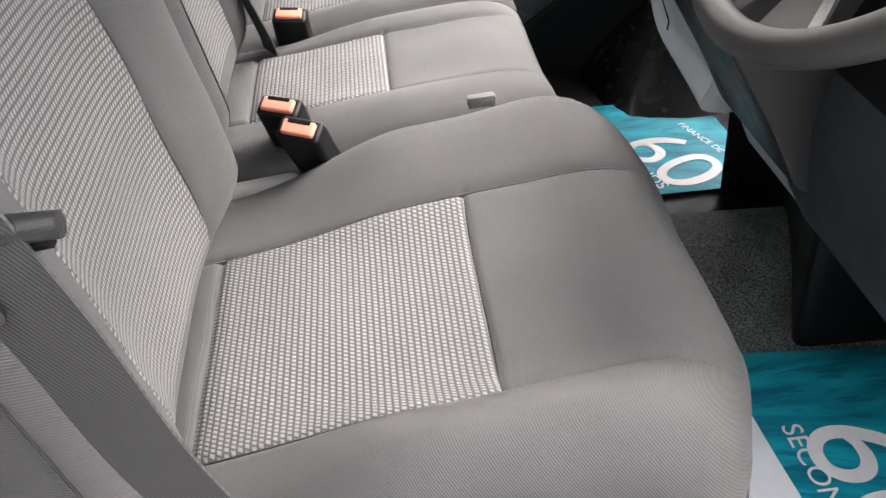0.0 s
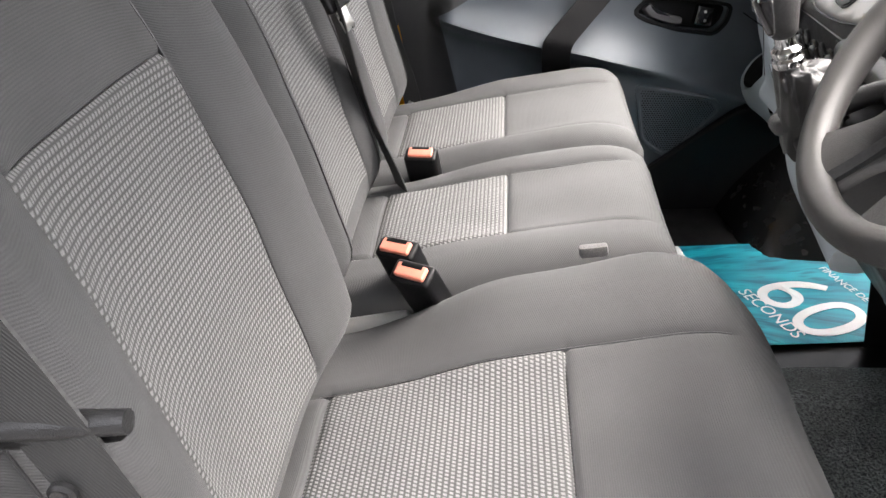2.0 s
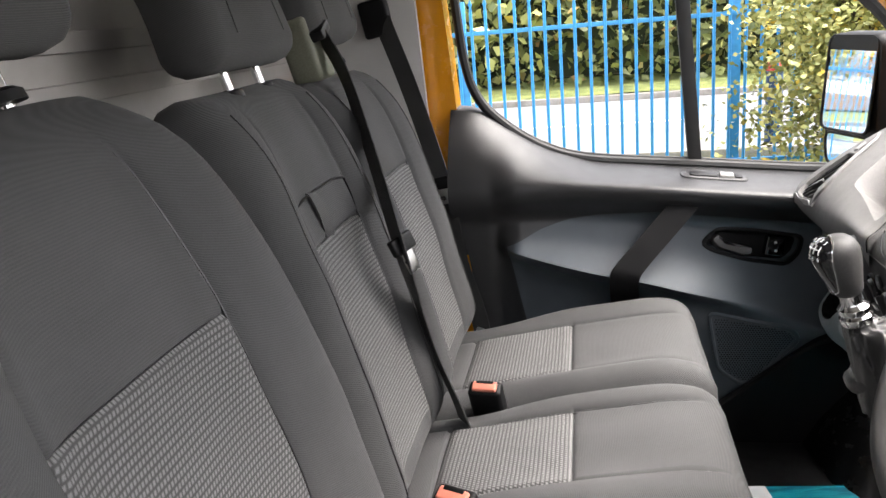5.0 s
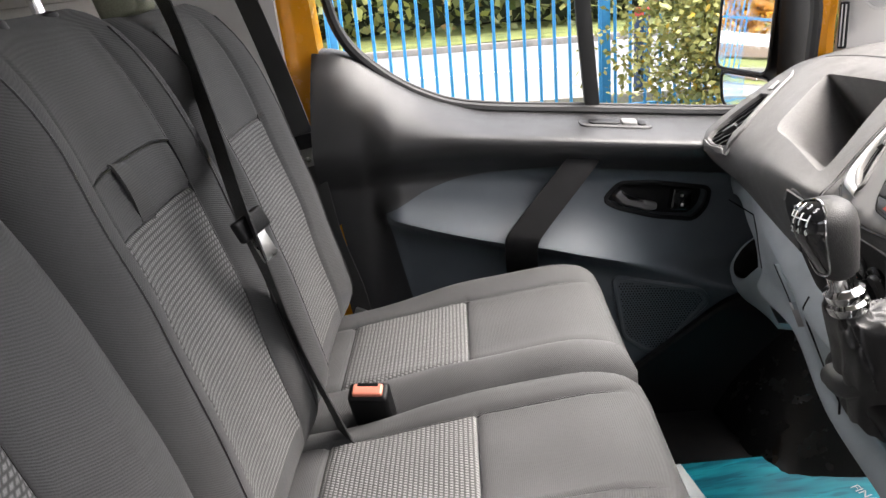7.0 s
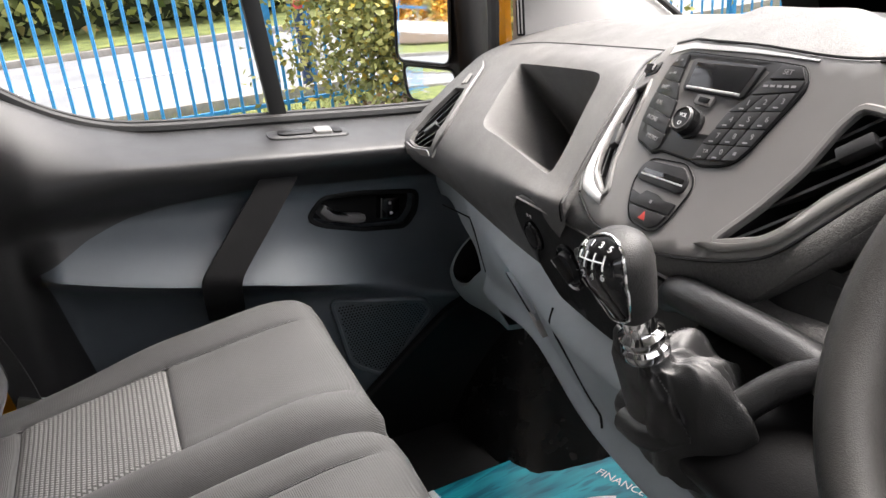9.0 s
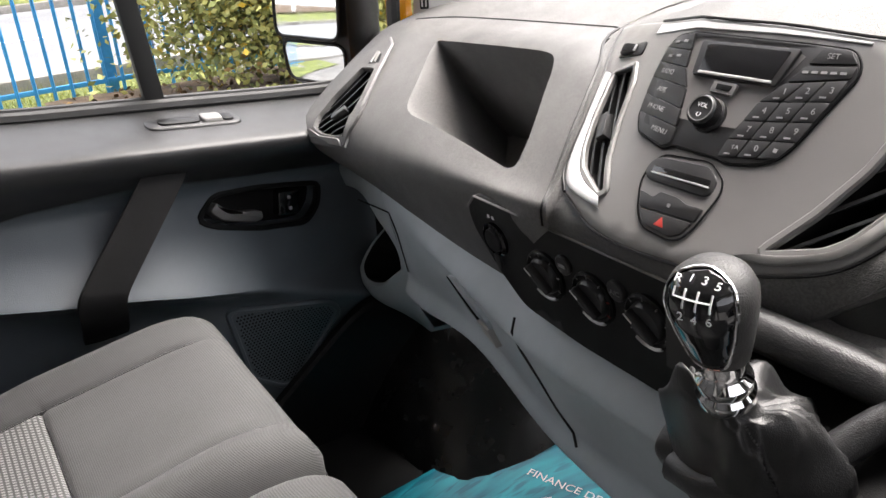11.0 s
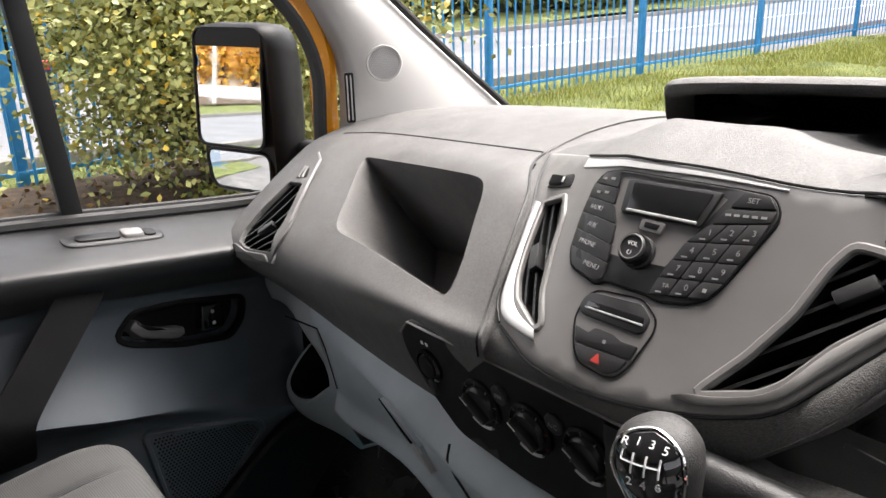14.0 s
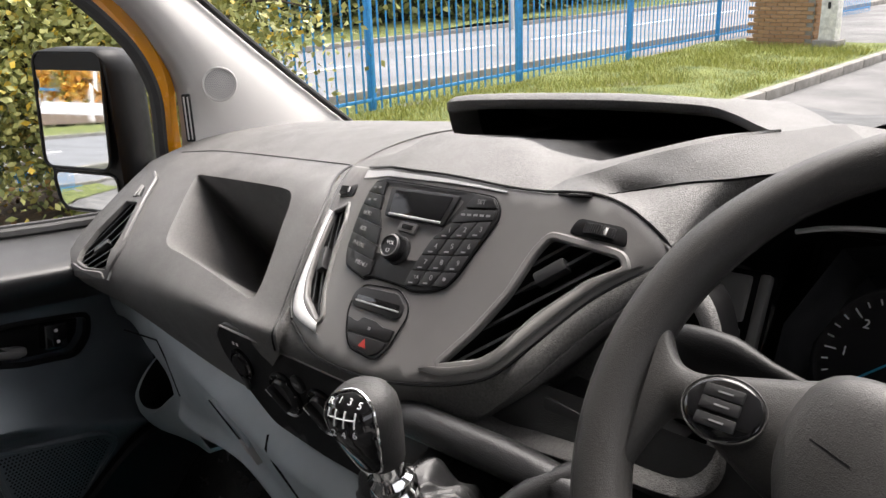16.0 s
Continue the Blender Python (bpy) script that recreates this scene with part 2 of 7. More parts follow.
def surface(lines, nu, nv):
    """A smooth sheet through feature lines; returns a function of (s, v) in 0..1 by table."""
    rows = [spline(l, nu) for l in lines]
    cols = [spline([r[i] for r in rows], nv) for i in range(nu)]
    return [[cols[i][j] for i in range(nu)] for j in range(nv)]


def lookup(table):
    nv, nu = len(table), len(table[0])

    def at(s, v):
        x, y = min(max(s, 0), 1) * (nu - 1), min(max(v, 0), 1) * (nv - 1)
        i, j = min(int(x), nu - 2), min(int(y), nv - 2)
        f, g = x - i, y - j
        return (table[j][i] * (1 - f) + table[j][i + 1] * f) * (1 - g) + (table[j + 1][i] * (1 - f) + table[j + 1][i + 1] * f) * g

    def normal(s, v):
        e = 0.012
        a = at(min(s + e, 1), v) - at(max(s - e, 0), v)
        b = at(s, min(v + e, 1)) - at(s, max(v - e, 0))
        return a.cross(b).normalized()

    return at, normal


def tube(path, radius, bm=None, sides=10, closed=False, flat=1.0, cap=True):
    """A round or flattened rod along a path; radius may be a list."""
    bm = bm or bmesh.new()
    path = [Vector(p) for p in path]
    k = len(path)
    rows, up = [], None
    for i, p in enumerate(path):
        d = (path[(i + 1) % k] - path[i - 1]) if closed else (path[min(i + 1, k - 1)] - path[max(i - 1, 0)])
        d.normalize()
        if up is None:
            up = d.orthogonal().normalized() if abs(d.z) > 0.9 else d.cross(V(0, 0, 1)).normalized()
        up = (up - d * up.dot(d)).normalized()
        side = d.cross(up)
        r = radius[i] if isinstance(radius, (list, tuple)) else radius
        rows.append([p + (up * math.cos(a) * flat + side * math.sin(a)) * r for a in np.linspace(0, 2 * math.pi, sides, endpoint=False)])
    if closed:
        rows.append(rows[0])
    grid(rows, bm, True)
    if cap and not closed:
        for r in (rows[0], rows[-1]):
            bm.faces.new([bm.verts.new(p) for p in r])
    bmesh.ops.remove_doubles(bm, verts=bm.verts, dist=1e-6)
    return bm


def ribbon(path, across, width, thick, bm=None):
    """A flat strap along a path; across: directions of its width."""
    bm = bm or bmesh.new()
    rows = []
    k = len(path)
    for i, (p, a) in enumerate(zip(path, across)):
        p, a = Vector(p), Vector(a).normalized()
        d = (Vector(path[min(i + 1, k - 1)]) - Vector(path[max(i - 1, 0)])).normalized()
        n = d.cross(a).normalized() * thick / 2
        a = a * width / 2
        rows.append([p - a + n, p - a * 0.33 + n * 1.25, p + a * 0.33 + n * 1.25, p + a + n, p + a - n, p - a - n])
    grid(rows, bm, True)
    for r in (rows[0], rows[-1]):
        bm.faces.new([bm.verts.new(p) for p in r])
    bmesh.ops.remove_doubles(bm, verts=bm.verts, dist=1e-6)
    return bm


def box(size, m=None, bevel=0.004, seg=2, bm=None):
    bm = bm or bmesh.new()
    got = bmesh.ops.create_cube(bm, size=1.0)["verts"]
    bmesh.ops.scale(bm, vec=size, verts=got)
    if bevel:
        edges = list({e for v in got for e in v.link_edges})
        out = bmesh.ops.bevel(bm, geom=edges, offset=min(bevel, min(size) * 0.45), segments=seg, profile=0.6, affect="EDGES")
        got = list({v for f in out["faces"] for v in f.verts} | {v for v in got if v.is_valid})
    if m:
        bmesh.ops.transform(bm, matrix=m, verts=got)
    return bm


def rod(r0, r1, h, m=None, sides=24, bm=None, bevel=0.0):
    bm = bm or bmesh.new()
    got = bmesh.ops.create_cone(bm, cap_ends=True, segments=sides, radius1=r0, radius2=r1, depth=h)["verts"]
    if bevel:
        rim = [e for e in {e for v in got for e in v.link_edges} if len(e.link_faces) == 2 and e.calc_face_angle() > 1.0]
        out = bmesh.ops.bevel(bm, geom=rim, offset=bevel, segments=2, profile=0.6, affect="EDGES")
        got = list({v for f in out["faces"] for v in f.verts} | {v for v in got if v.is_valid})
    if m:
        bmesh.ops.transform(bm, matrix=m, verts=got)
    return bm


def lathe(prof, m=None, sides=28, bm=None):
    """Turned shape; prof: (radius, height) from bottom to top."""
    bm = bm or bmesh.new()
    rows = [[V(r * math.cos(a), r * math.sin(a), h) for a in np.linspace(0, 2 * math.pi, sides, endpoint=False)] for r, h in prof]
    if m:
        rows = [[m @ p for p in r] for r in rows]
    grid(rows, bm, True)
    for r in (rows[0], rows[-1]):
        bm.faces.new([bm.verts.new(p) for p in r])
    bmesh.ops.remove_doubles(bm, verts=bm.verts, dist=1e-6)
    return bm


def inside(p, poly):
    x, y = p
    hit = False
    for (ax, ay), (bx, by) in zip(poly, poly[1:] + poly[:1]):
        if (ay > y) != (by > y) and x < (bx - ax) * (y - ay) / (by - ay) + ax:
            hit = not hit
    return hit


def rounded(poly, r, n=4):
    """The polygon with its corners rounded."""
    out = []
    k = len(poly)
    for i in range(k):
        a, b, c = Vector(poly[i - 1]), Vector(poly[i]), Vector(poly[(i + 1) % k])
        p, q = (a - b), (c - b)
        d = min(r, p.length * 0.45, q.length * 0.45)
        p, q = b + p.normalized() * d, b + q.normalized() * d
        for t in np.linspace(0, 1, n):
            out.append(tuple(p * (1 - t) ** 2 + b * 2 * t * (1 - t) + q * t**2))
    return out


def resample(poly, step):
    out = []
    for (ax, ay), (bx, by) in zip(poly, poly[1:] + poly[:1]):
        k = max(1, math.ceil(math.hypot(bx - ax, by - ay) / step))
        out += [(ax + (bx - ax) * t / k, ay + (by - ay) * t / k) for t in range(k)]
    return out


def shrink(poly, d):
    """The polygon moved inwards by d."""
    k = len(poly)
    area = sum(a[0] * b[1] - b[0] * a[1] for a, b in zip(poly, poly[1:] + poly[:1]))
    s = 1 if area > 0 else -1
    out = []
    for i in range(k):
        a, b, c = (Vector(poly[(i + j) % k]) for j in (-1, 0, 1))
        e, f = (b - a).normalized(), (c - b).normalized()
        n = Vector((-e.y - f.y, e.x + f.x)) * s
        n = n.normalized() if n.length > 1e-6 else Vector((-e.y, e.x)) * s
        out.append(tuple(b + n * d / max(0.5, n.dot(Vector((-e.y, e.x)) * s))))
    return out


def sheet(outline, holes, f, step, depth=0.03, lip=0.003, rim=0.01, taper=0.0, bm=None, keep_floor=False):
    """A skin f(a, b, c) over a flat outline, with holes that have rolled lips and walls going in, and a turned-in rim."""
    from mathutils.geometry import delaunay_2d_cdt

    bm = bm or bmesh.new()
    loops = [resample(outline, step)] + [resample(h, step) for h in holes]
    pts, edges = [], []
    for l in loops:
        b = len(pts)
        pts += [Vector(p) for p in l]
        edges += [(b + i, b + (i + 1) % len(l)) for i in range(len(l))]
    border = np.array([tuple(p) for p in pts])
    lo, hi = border.min(0), border.max(0)
    for i, x in enumerate(np.arange(lo[0], hi[0], step)):
        for y in np.arange(lo[1] + (i % 2) * step / 2, hi[1], step):
            if np.min(((border - (x, y)) ** 2).sum(1)) > (step * 0.55) ** 2 and inside((x, y), loops[0]) and not any(inside((x, y), h) for h in loops[1:]):
                pts.append(Vector((x, y)))
    vs, _, faces, *_ = delaunay_2d_cdt(pts, edges, [], 0, 1e-7)
    made = {}
    for fc in faces:
        c = sum((vs[i] for i in fc), Vector((0, 0))) / len(fc)
        if inside(c, loops[0]) and not any(inside(c, h) for h in loops[1:]):
            for i in fc:
                if i not in made:
                    made[i] = bm.verts.new(f(vs[i].x, vs[i].y, 0.0))
            bm.faces.new([made[i] for i in fc])
    if holes and depth:
        for h in loops[1:]:
            h2, h3, h4 = shrink(h, lip * 0.3), shrink(h, lip), shrink(h, lip + taper)
            rows = [[f(x, y, 0.0) for x, y in h], [f(x, y, -lip * 0.3) for x, y in h2], [f(x, y, -lip) for x, y in h3], [f(x, y, -depth) for x, y in h4]]
            grid(rows, bm, True)
            if keep_floor:
                bm.faces.new([bm.verts.new(p) for p in rows[-1]])
    if rim:
        h = loops[0]
        o = shrink(h, -rim * 0.3)
        grid([[f(x, y, 0.0) for x, y in h], [f(x, y, -rim * 0.3) for x, y in o], [f(x, y, -rim) for x, y in o]], bm, True)
    bmesh.ops.remove_doubles(bm, verts=bm.verts, dist=1e-5)
    return bm


def slab(poly, f, c0, c1, bevel=0.001, bm=None):
    """A plate standing on f from height c0 to c1, with a softened edge."""
    bm = bm or bmesh.new()
    s = shrink(poly, bevel)
    rows = [[f(x, y, c0) for x, y in poly], [f(x, y, c1 - bevel) for x, y in poly], [f(x, y, c1 - bevel * 0.3) for x, y in shrink(poly, bevel * 0.3)], [f(x, y, c1) for x, y in s]]
    grid(rows, bm, True)
    bm.faces.new([bm.verts.new(p) for p in rows[-1]])
    bmesh.ops.remove_doubles(bm, verts=bm.verts, dist=1e-6)
    return bm


def letters(text, size, m, mat, parent, label="", name="lettering", thick=0.0002):
    cu = bpy.data.curves.new(name, "FONT")
    cu.body, cu.size, cu.align_x, cu.align_y, cu.extrude = text, size, "CENTER", "CENTER", thick
    tmp = bpy.data.objects.new(name, cu)
    scene.collection.objects.link(tmp)
    bpy.context.view_layer.update()
    me = bpy.data.meshes.new_from_object(tmp.evaluated_get(bpy.context.evaluated_depsgraph_get()))
    bpy.data.objects.remove(tmp)
    me.transform(m)
    me.materials.clear()
    me.materials.append(mat)
    ob = new(name, me)
    ob.parent = parent
    return tagged(ob, label)


def axes(o, x, y, z):
    """A pose from an origin and three directions."""
    return Matrix(((x[0], y[0], z[0], o[0]), (x[1], y[1], z[1], o[1]), (x[2], y[2], z[2], o[2]), (0, 0, 0, 1)))


def puff(xs, ys, z0, z1, r, deform, sort, nz=4):
    """A soft block: a dense rounded box whose points go through deform; faces are shared out by sort(centre, on_top)."""
    x0, x1, y0, y1 = xs[0], xs[-1], ys[0], ys[-1]
    zs = list(np.linspace(z0, z1, nz + 1))
    bms, known = {}, {}

    def at(p):
        lo, hi = (x0 + r, y0 + r, min(z0 + r, (z0 + z1) / 2)), (x1 - r, y1 - r, max(z1 - r, (z0 + z1) / 2))
        q = Vector([min(max(c, a), b) for c, a, b in zip(p, lo, hi)])
        d = Vector(p) - q
        rr = Vector((r, r, min(r, (z1 - z0) / 2)))
        if d.length > 1e-9:
            d.normalize()
            q = q + Vector((d.x * rr.x, d.y * rr.y, d.z * rr.z))
        return deform(q)

    def quad(ps, top):
        c = sum((Vector(p) for p in ps), V(0, 0, 0)) / 4
        k = sort(c, top)
        bm = bms.setdefault(k, bmesh.new())
        vs = []
        for p in ps:
            key = (k, tuple(round(v, 5) for v in p))
            if key not in known:
                known[key] = bm.verts.new(at(p))
            vs.append(known[key])
        bm.faces.new(vs)

    for a, b in zip(xs, xs[1:]):
        for c, d in zip(ys, ys[1:]):
            quad([(a, c, z1), (b, c, z1), (b, d, z1), (a, d, z1)], True)
            quad([(a, c, z0), (a, d, z0), (b, d, z0), (b, c, z0)], False)
        for e, g in zip(zs, zs[1:]):
            quad([(a, y0, e), (b, y0, e), (b, y0, g), (a, y0, g)], False)
            quad([(a, y1, e), (a, y1, g), (b, y1, g), (b, y1, e)], False)
    for c, d in zip(ys, ys[1:]):
        for e, g in zip(zs, zs[1:]):
            quad([(x0, c, e), (x0, c, g), (x0, d, g), (x0, d, e)], False)
            quad([(x1, c, e), (x1, d, e), (x1, d, g), (x1, c, g)], False)
    return bms


def steps(a, b, r, marks, step):
    """Grid positions from a to b: close near the ends and by the marks."""
    base = [a + r * k for k in (0, 0.2, 0.45, 0.75, 1)] + [b - r * k for k in (1, 0.75, 0.45, 0.2, 0)]
    for m in marks:
        base += [m - 0.008, m - 0.004, m, m + 0.004, m + 0.008]
    base += list(np.arange(a + r + step / 2, b - r, step))
    out = []
    for v in sorted(base):
        if a - 1e-9 <= v <= b + 1e-9 and (not out or v - out[-1] > 0.0015 or v in marks):
            if out and v - out[-1] <= 0.0015 and v in marks:
                out.pop()
            out.append(v)
    out[0], out[-1] = a, b
    return out


# ---- the cab's shell ----
FLOOR_Z = -0.385
GROUND_Z = -1.05


def flat(axis, at):
    """A map from a flat outline into a plane; c goes along the plane's axis."""
    if axis == "z":
        return lambda a, b, c: V(a, b, at + c)
    if axis == "y":
        return lambda a, b, c: V(a, at - c, b)
    return lambda a, b, c: V(at - c, -a, b)


def smooth_step(a, b, t):
    t = min(max((t - a) / (b - a), 0), 1)
    return t * t * (3 - 2 * t)


floor = alone("floor", box((1.75, 0.62, 0.06), pose(0.24, -1.16, FLOOR_Z - 0.03), 0.01), CARPET, "black carpeted cab floor", "floor", "structure")
alone("floor_passenger", box((1.75, 1.16, 0.06), pose(0.24, -0.27, FLOOR_Z - 0.03), 0.01), BLACK, "black rubber floor of the passenger footwell", "floor", "structure")
wall = alone("bulkhead_wall", box((0.03, 1.9, 1.75), pose(-0.68, -0.58, 0.35), 0.01), BULK, "off-white panelled steel bulkhead behind the seats", "wall", "structure")
for z in (0.62, 0.69):
    part("rib", box((0.014, 1.6, 0.03), pose(-0.66, -0.58, z), 0.006), BULK, wall)
roof = alone("ceiling", box((1.15, 1.9, 0.04), pose(-0.13, -0.58, 1.03), 0.015), LINER, "pale grey cloth headliner", "ceiling", "structure")
scuttle = bmesh.new()
grid([[V(1.28, y, 0.3), V(1.2, y, 0.05), V(0.98, y, -0.2), V(0.86, y, FLOOR_Z)] for y in (-1.45, -1.0, -0.5, 0.0, 0.3)], scuttle)
alone("firewall", scuttle, BLACK, "black padded front bulkhead of the footwell", "wall", "structure")

tunnel = []
for y in np.linspace(-0.98, -0.52, 16):
    k = math.exp(-abs((y + 0.64) / 0.17) ** 3)
    tunnel.append([V(x, y, FLOOR_Z + 0.002 + 0.05 * k * smooth_step(0.25, 0.5, x)) for x in np.linspace(0.2, 0.86, 14)])
alone("floor_tunnel", grid(tunnel), CARPET, "black carpeted hump between the footwells", "floor", "structure")

# wheel arch hump in the passenger footwell
ys = spline([(0.3, 0), (0.12, 0), (-0.02, 0), (-0.1, 0)], 10)
arch = []
for t in np.linspace(0, 1, 12):
    y = 0.3 - 0.42 * t
    arch.append([V(0.52 + 0.4 * s + 0.05 * t, y, FLOOR_Z + (0.26 * (1 - t**2.2) + 0.02) * math.sin(math.pi * min(1, s * 0.62)) ** 0.8) for s in np.linspace(0, 1, 12)])
alone("wheel_arch", grid(arch), plastic("gloss_black_moulding", (0.006, 0.006, 0.006), 0.24, 900.0, 0.04, spec=0.6), "glossy black moulded wheel arch cover in the footwell", "wheel arch", "structure")

# out-of-view beam added to keep light off the upper seat backs
alone("unseen_header", box((1.2, 0.1, 0.16), pose(-0.1, -1.46, 0.95), 0.03), LINER, "unseen pale grey header added over the driver's doorway to cut light", "header", "structure")
alone("body_side", box((4.2, 0.05, 1.95), pose(-2.45, 0.37, 0.22), 0.03), YELLOW, "orange-yellow painted side of the van behind the door", "van body", "structure")
# driver's side: sill and the open doorway's frame
alone("door_sill", box((1.6, 0.06, 0.09), pose(0.25, -1.46, FLOOR_Z - 0.01), 0.02), DARK, "dark plastic step sill of the open doorway", "sill", "structure")


def pillar(name, label, path, width, mat, across=(0, 1, 0), thick=0.05):
    return alone(name, ribbon(spline(path, 14), [across] * 14, width, thick), mat, label, "pillar", "structure")


pillar("pillar_trim_rear", "pale grey trim of the passenger door pillar", [(-0.47, 0.24, -0.35), (-0.45, 0.25, 0.1), (-0.46, 0.24, 0.6), (-0.47, 0.2, 1.06)], 0.24, TRIMLIGHT, (1, 0.12, 0), 0.04)
pillar("pillar_trim_driver", "dark grey trim of the driver's door pillar", [(-0.42, -1.44, -0.35), (-0.40, -1.47, 0.2), (-0.42, -1.45, 0.6), (-0.44, -1.4, 1.06)], 0.22, DARK, (1, -0.12, 0), 0.04)

# ---- windscreen pillar on the passenger side ----
inner = spline([(1.2, 0.25, 0.345), (1.0, 0.285, 0.52), (0.83, 0.3, 0.67), (0.62, 0.29, 0.84), (0.35, 0.24, 1.0)], 20)
outer = spline([(0.8, 0.27, 0.33), (0.812, 0.285, 0.47), (0.785, 0.29, 0.55), (0.71, 0.295, 0.655), (0.5, 0.29, 0.82), (0.25, 0.27, 0.99)], 20)
rows = []
for a, b in zip(inner, outer):
    mid = (a + b) / 2 + V(-0.02, -0.03, 0.0)
    rows.append([a + V(0.02, 0.03, 0.02), *spline([a, a * 0.6 + mid * 0.4 + V(-0.01, -0.01, 0), mid, b * 0.6 + mid * 0.4 + V(0, -0.008, 0), b], 11), b + V(0, 0.04, 0)])
apillar = alone("pillar_trim_front", grid(rows), TRIMLIGHT, "pale grey moulded windscreen pillar trim", "pillar", "structure", sharp=60)


def tweeter():
    c = V(0.842, 0.212, 0.494)
    n = V(-0.62, -0.74, 0.28).normalized()
    x = n.cross(V(0, 0, 1)).normalized()
    m = axes(c, x, n.cross(x), n)
    t = thing("tweeter_grille", "round pale grey tweeter grille set in the pillar trim", "speaker grille")
    part("rim", lathe([(0.03, -0.004), (0.033, 0.0), (0.032, 0.0025), (0.0295, 0.0025), (0.029, 0.0)], m, 36), TRIMLIGHT, t)
    bm = bmesh.new()
    for r in range(1, 9):
        for a in np.linspace(0, 2 * math.pi, r * 6, endpoint=False):
            rod(0.0009, 0.0009, 0.0016, m @ pose(r * 0.0033 * math.cos(a), r * 0.0033 * math.sin(a), 0.0012), 5, bm)
    part("perforation", bm, DOORGREY, t)
    part("disc", lathe([(0.03, -0.006), (0.0298, 0.001), (0.015, 0.0016), (0.001, 0.0018)], m, 36), TRIMLIGHT, t)


tweeter()

# vent slit and seal beside the pillar
alone("door_seal", tube(spline([(0.75, 0.31, 0.2), (0.757, 0.31, 0.37), (0.755, 0.31, 0.5), (0.69, 0.315, 0.615), (0.5, 0.315, 0.78), (0.25, 0.3, 0.95), (-0.1, 0.29, 1.03)], 40), 0.013, sides=8), RUBBER, "black rubber door seal along the pillar", "seal", "structure")
alone("door_aperture", tube(spline([(0.79, 0.34, 0.1), (0.79, 0.345, 0.4), (0.788, 0.345, 0.52), (0.73, 0.35, 0.635), (0.57, 0.35, 0.79), (0.28, 0.34, 1.0)], 40), 0.026, sides=8), YELLOW, "orange-yellow painted door frame", "door frame", "structure")
slit = thing("demister_slit", "narrow dark demister vent in the pillar trim", "vent")
part("slot", box((0.017, 0.01, 0.092), pose(0.793, 0.256, 0.433, 0, 0, -30), 0.004), BLACK, slit)
for e in (-0.0035, 0.0035):
    part("fin", box((0.003, 0.006, 0.082), pose(0.791 + e * 0.85, 0.254 - e * 0.5, 0.433, 0, 0, -30), 0.001), TRIMLIGHT, slit)

# ---- windscreen ----
alone("windscreen_seal", tube([p + V(0.012, -0.004, 0.004) for p in inner], 0.007, sides=8), RUBBER, "black edge of the windscreen along the pillar", "seal", "structure")
ws = bmesh.new()
grid([[V(1.22 + 0.14 * (1 - ((y + 0.58) / 0.85) ** 2), y, 0.36), V(0.84 + 0.12 * (1 - ((y + 0.58) / 0.85) ** 2), y, 0.68), V(0.4 + 0.1 * (1 - ((y + 0.58) / 0.85) ** 2), y, 1.03)] for y in np.linspace(0.3, -1.46, 14)], ws)
screen = alone("windscreen", ws, GLASS, "clear curved windscreen", "windscreen", "structure")
screen.visible_shadow = False
alone("windscreen_edge", tube(spline([(1.21, 0.27, 0.335), (1.31, 0.0, 0.35), (1.35, -0.4, 0.355), (1.35, -0.8, 0.355), (1.26, -1.4, 0.34)], 30), 0.012, sides=8), RUBBER, "black lower edge of the windscreen", "seal", "structure")
alone("bonnet", box((0.8, 1.8, 0.06), pose(1.8, -0.58, 0.12, 0, 14, 0), 0.03), YELLOW, "orange-yellow painted bonnet", "bonnet", "structure")
pillar("pillar_trim_windscreen_driver", "pale grey windscreen pillar trim beside the driver's doorway", [(1.18, -1.43, 0.36), (0.84, -1.46, 0.68), (0.45, -1.42, 0.98)], 0.12, TRIMLIGHT, (0.6, 0, 0.8), 0.05)


# ---- seats ----
def bump1(t, c, w):
    return math.exp(-(((t - c) / w) ** 2))


def smooth(a, b, t):
    t = min(max((t - a) / (b - a), 0), 1)
    return t * t * (3 - 2 * t)


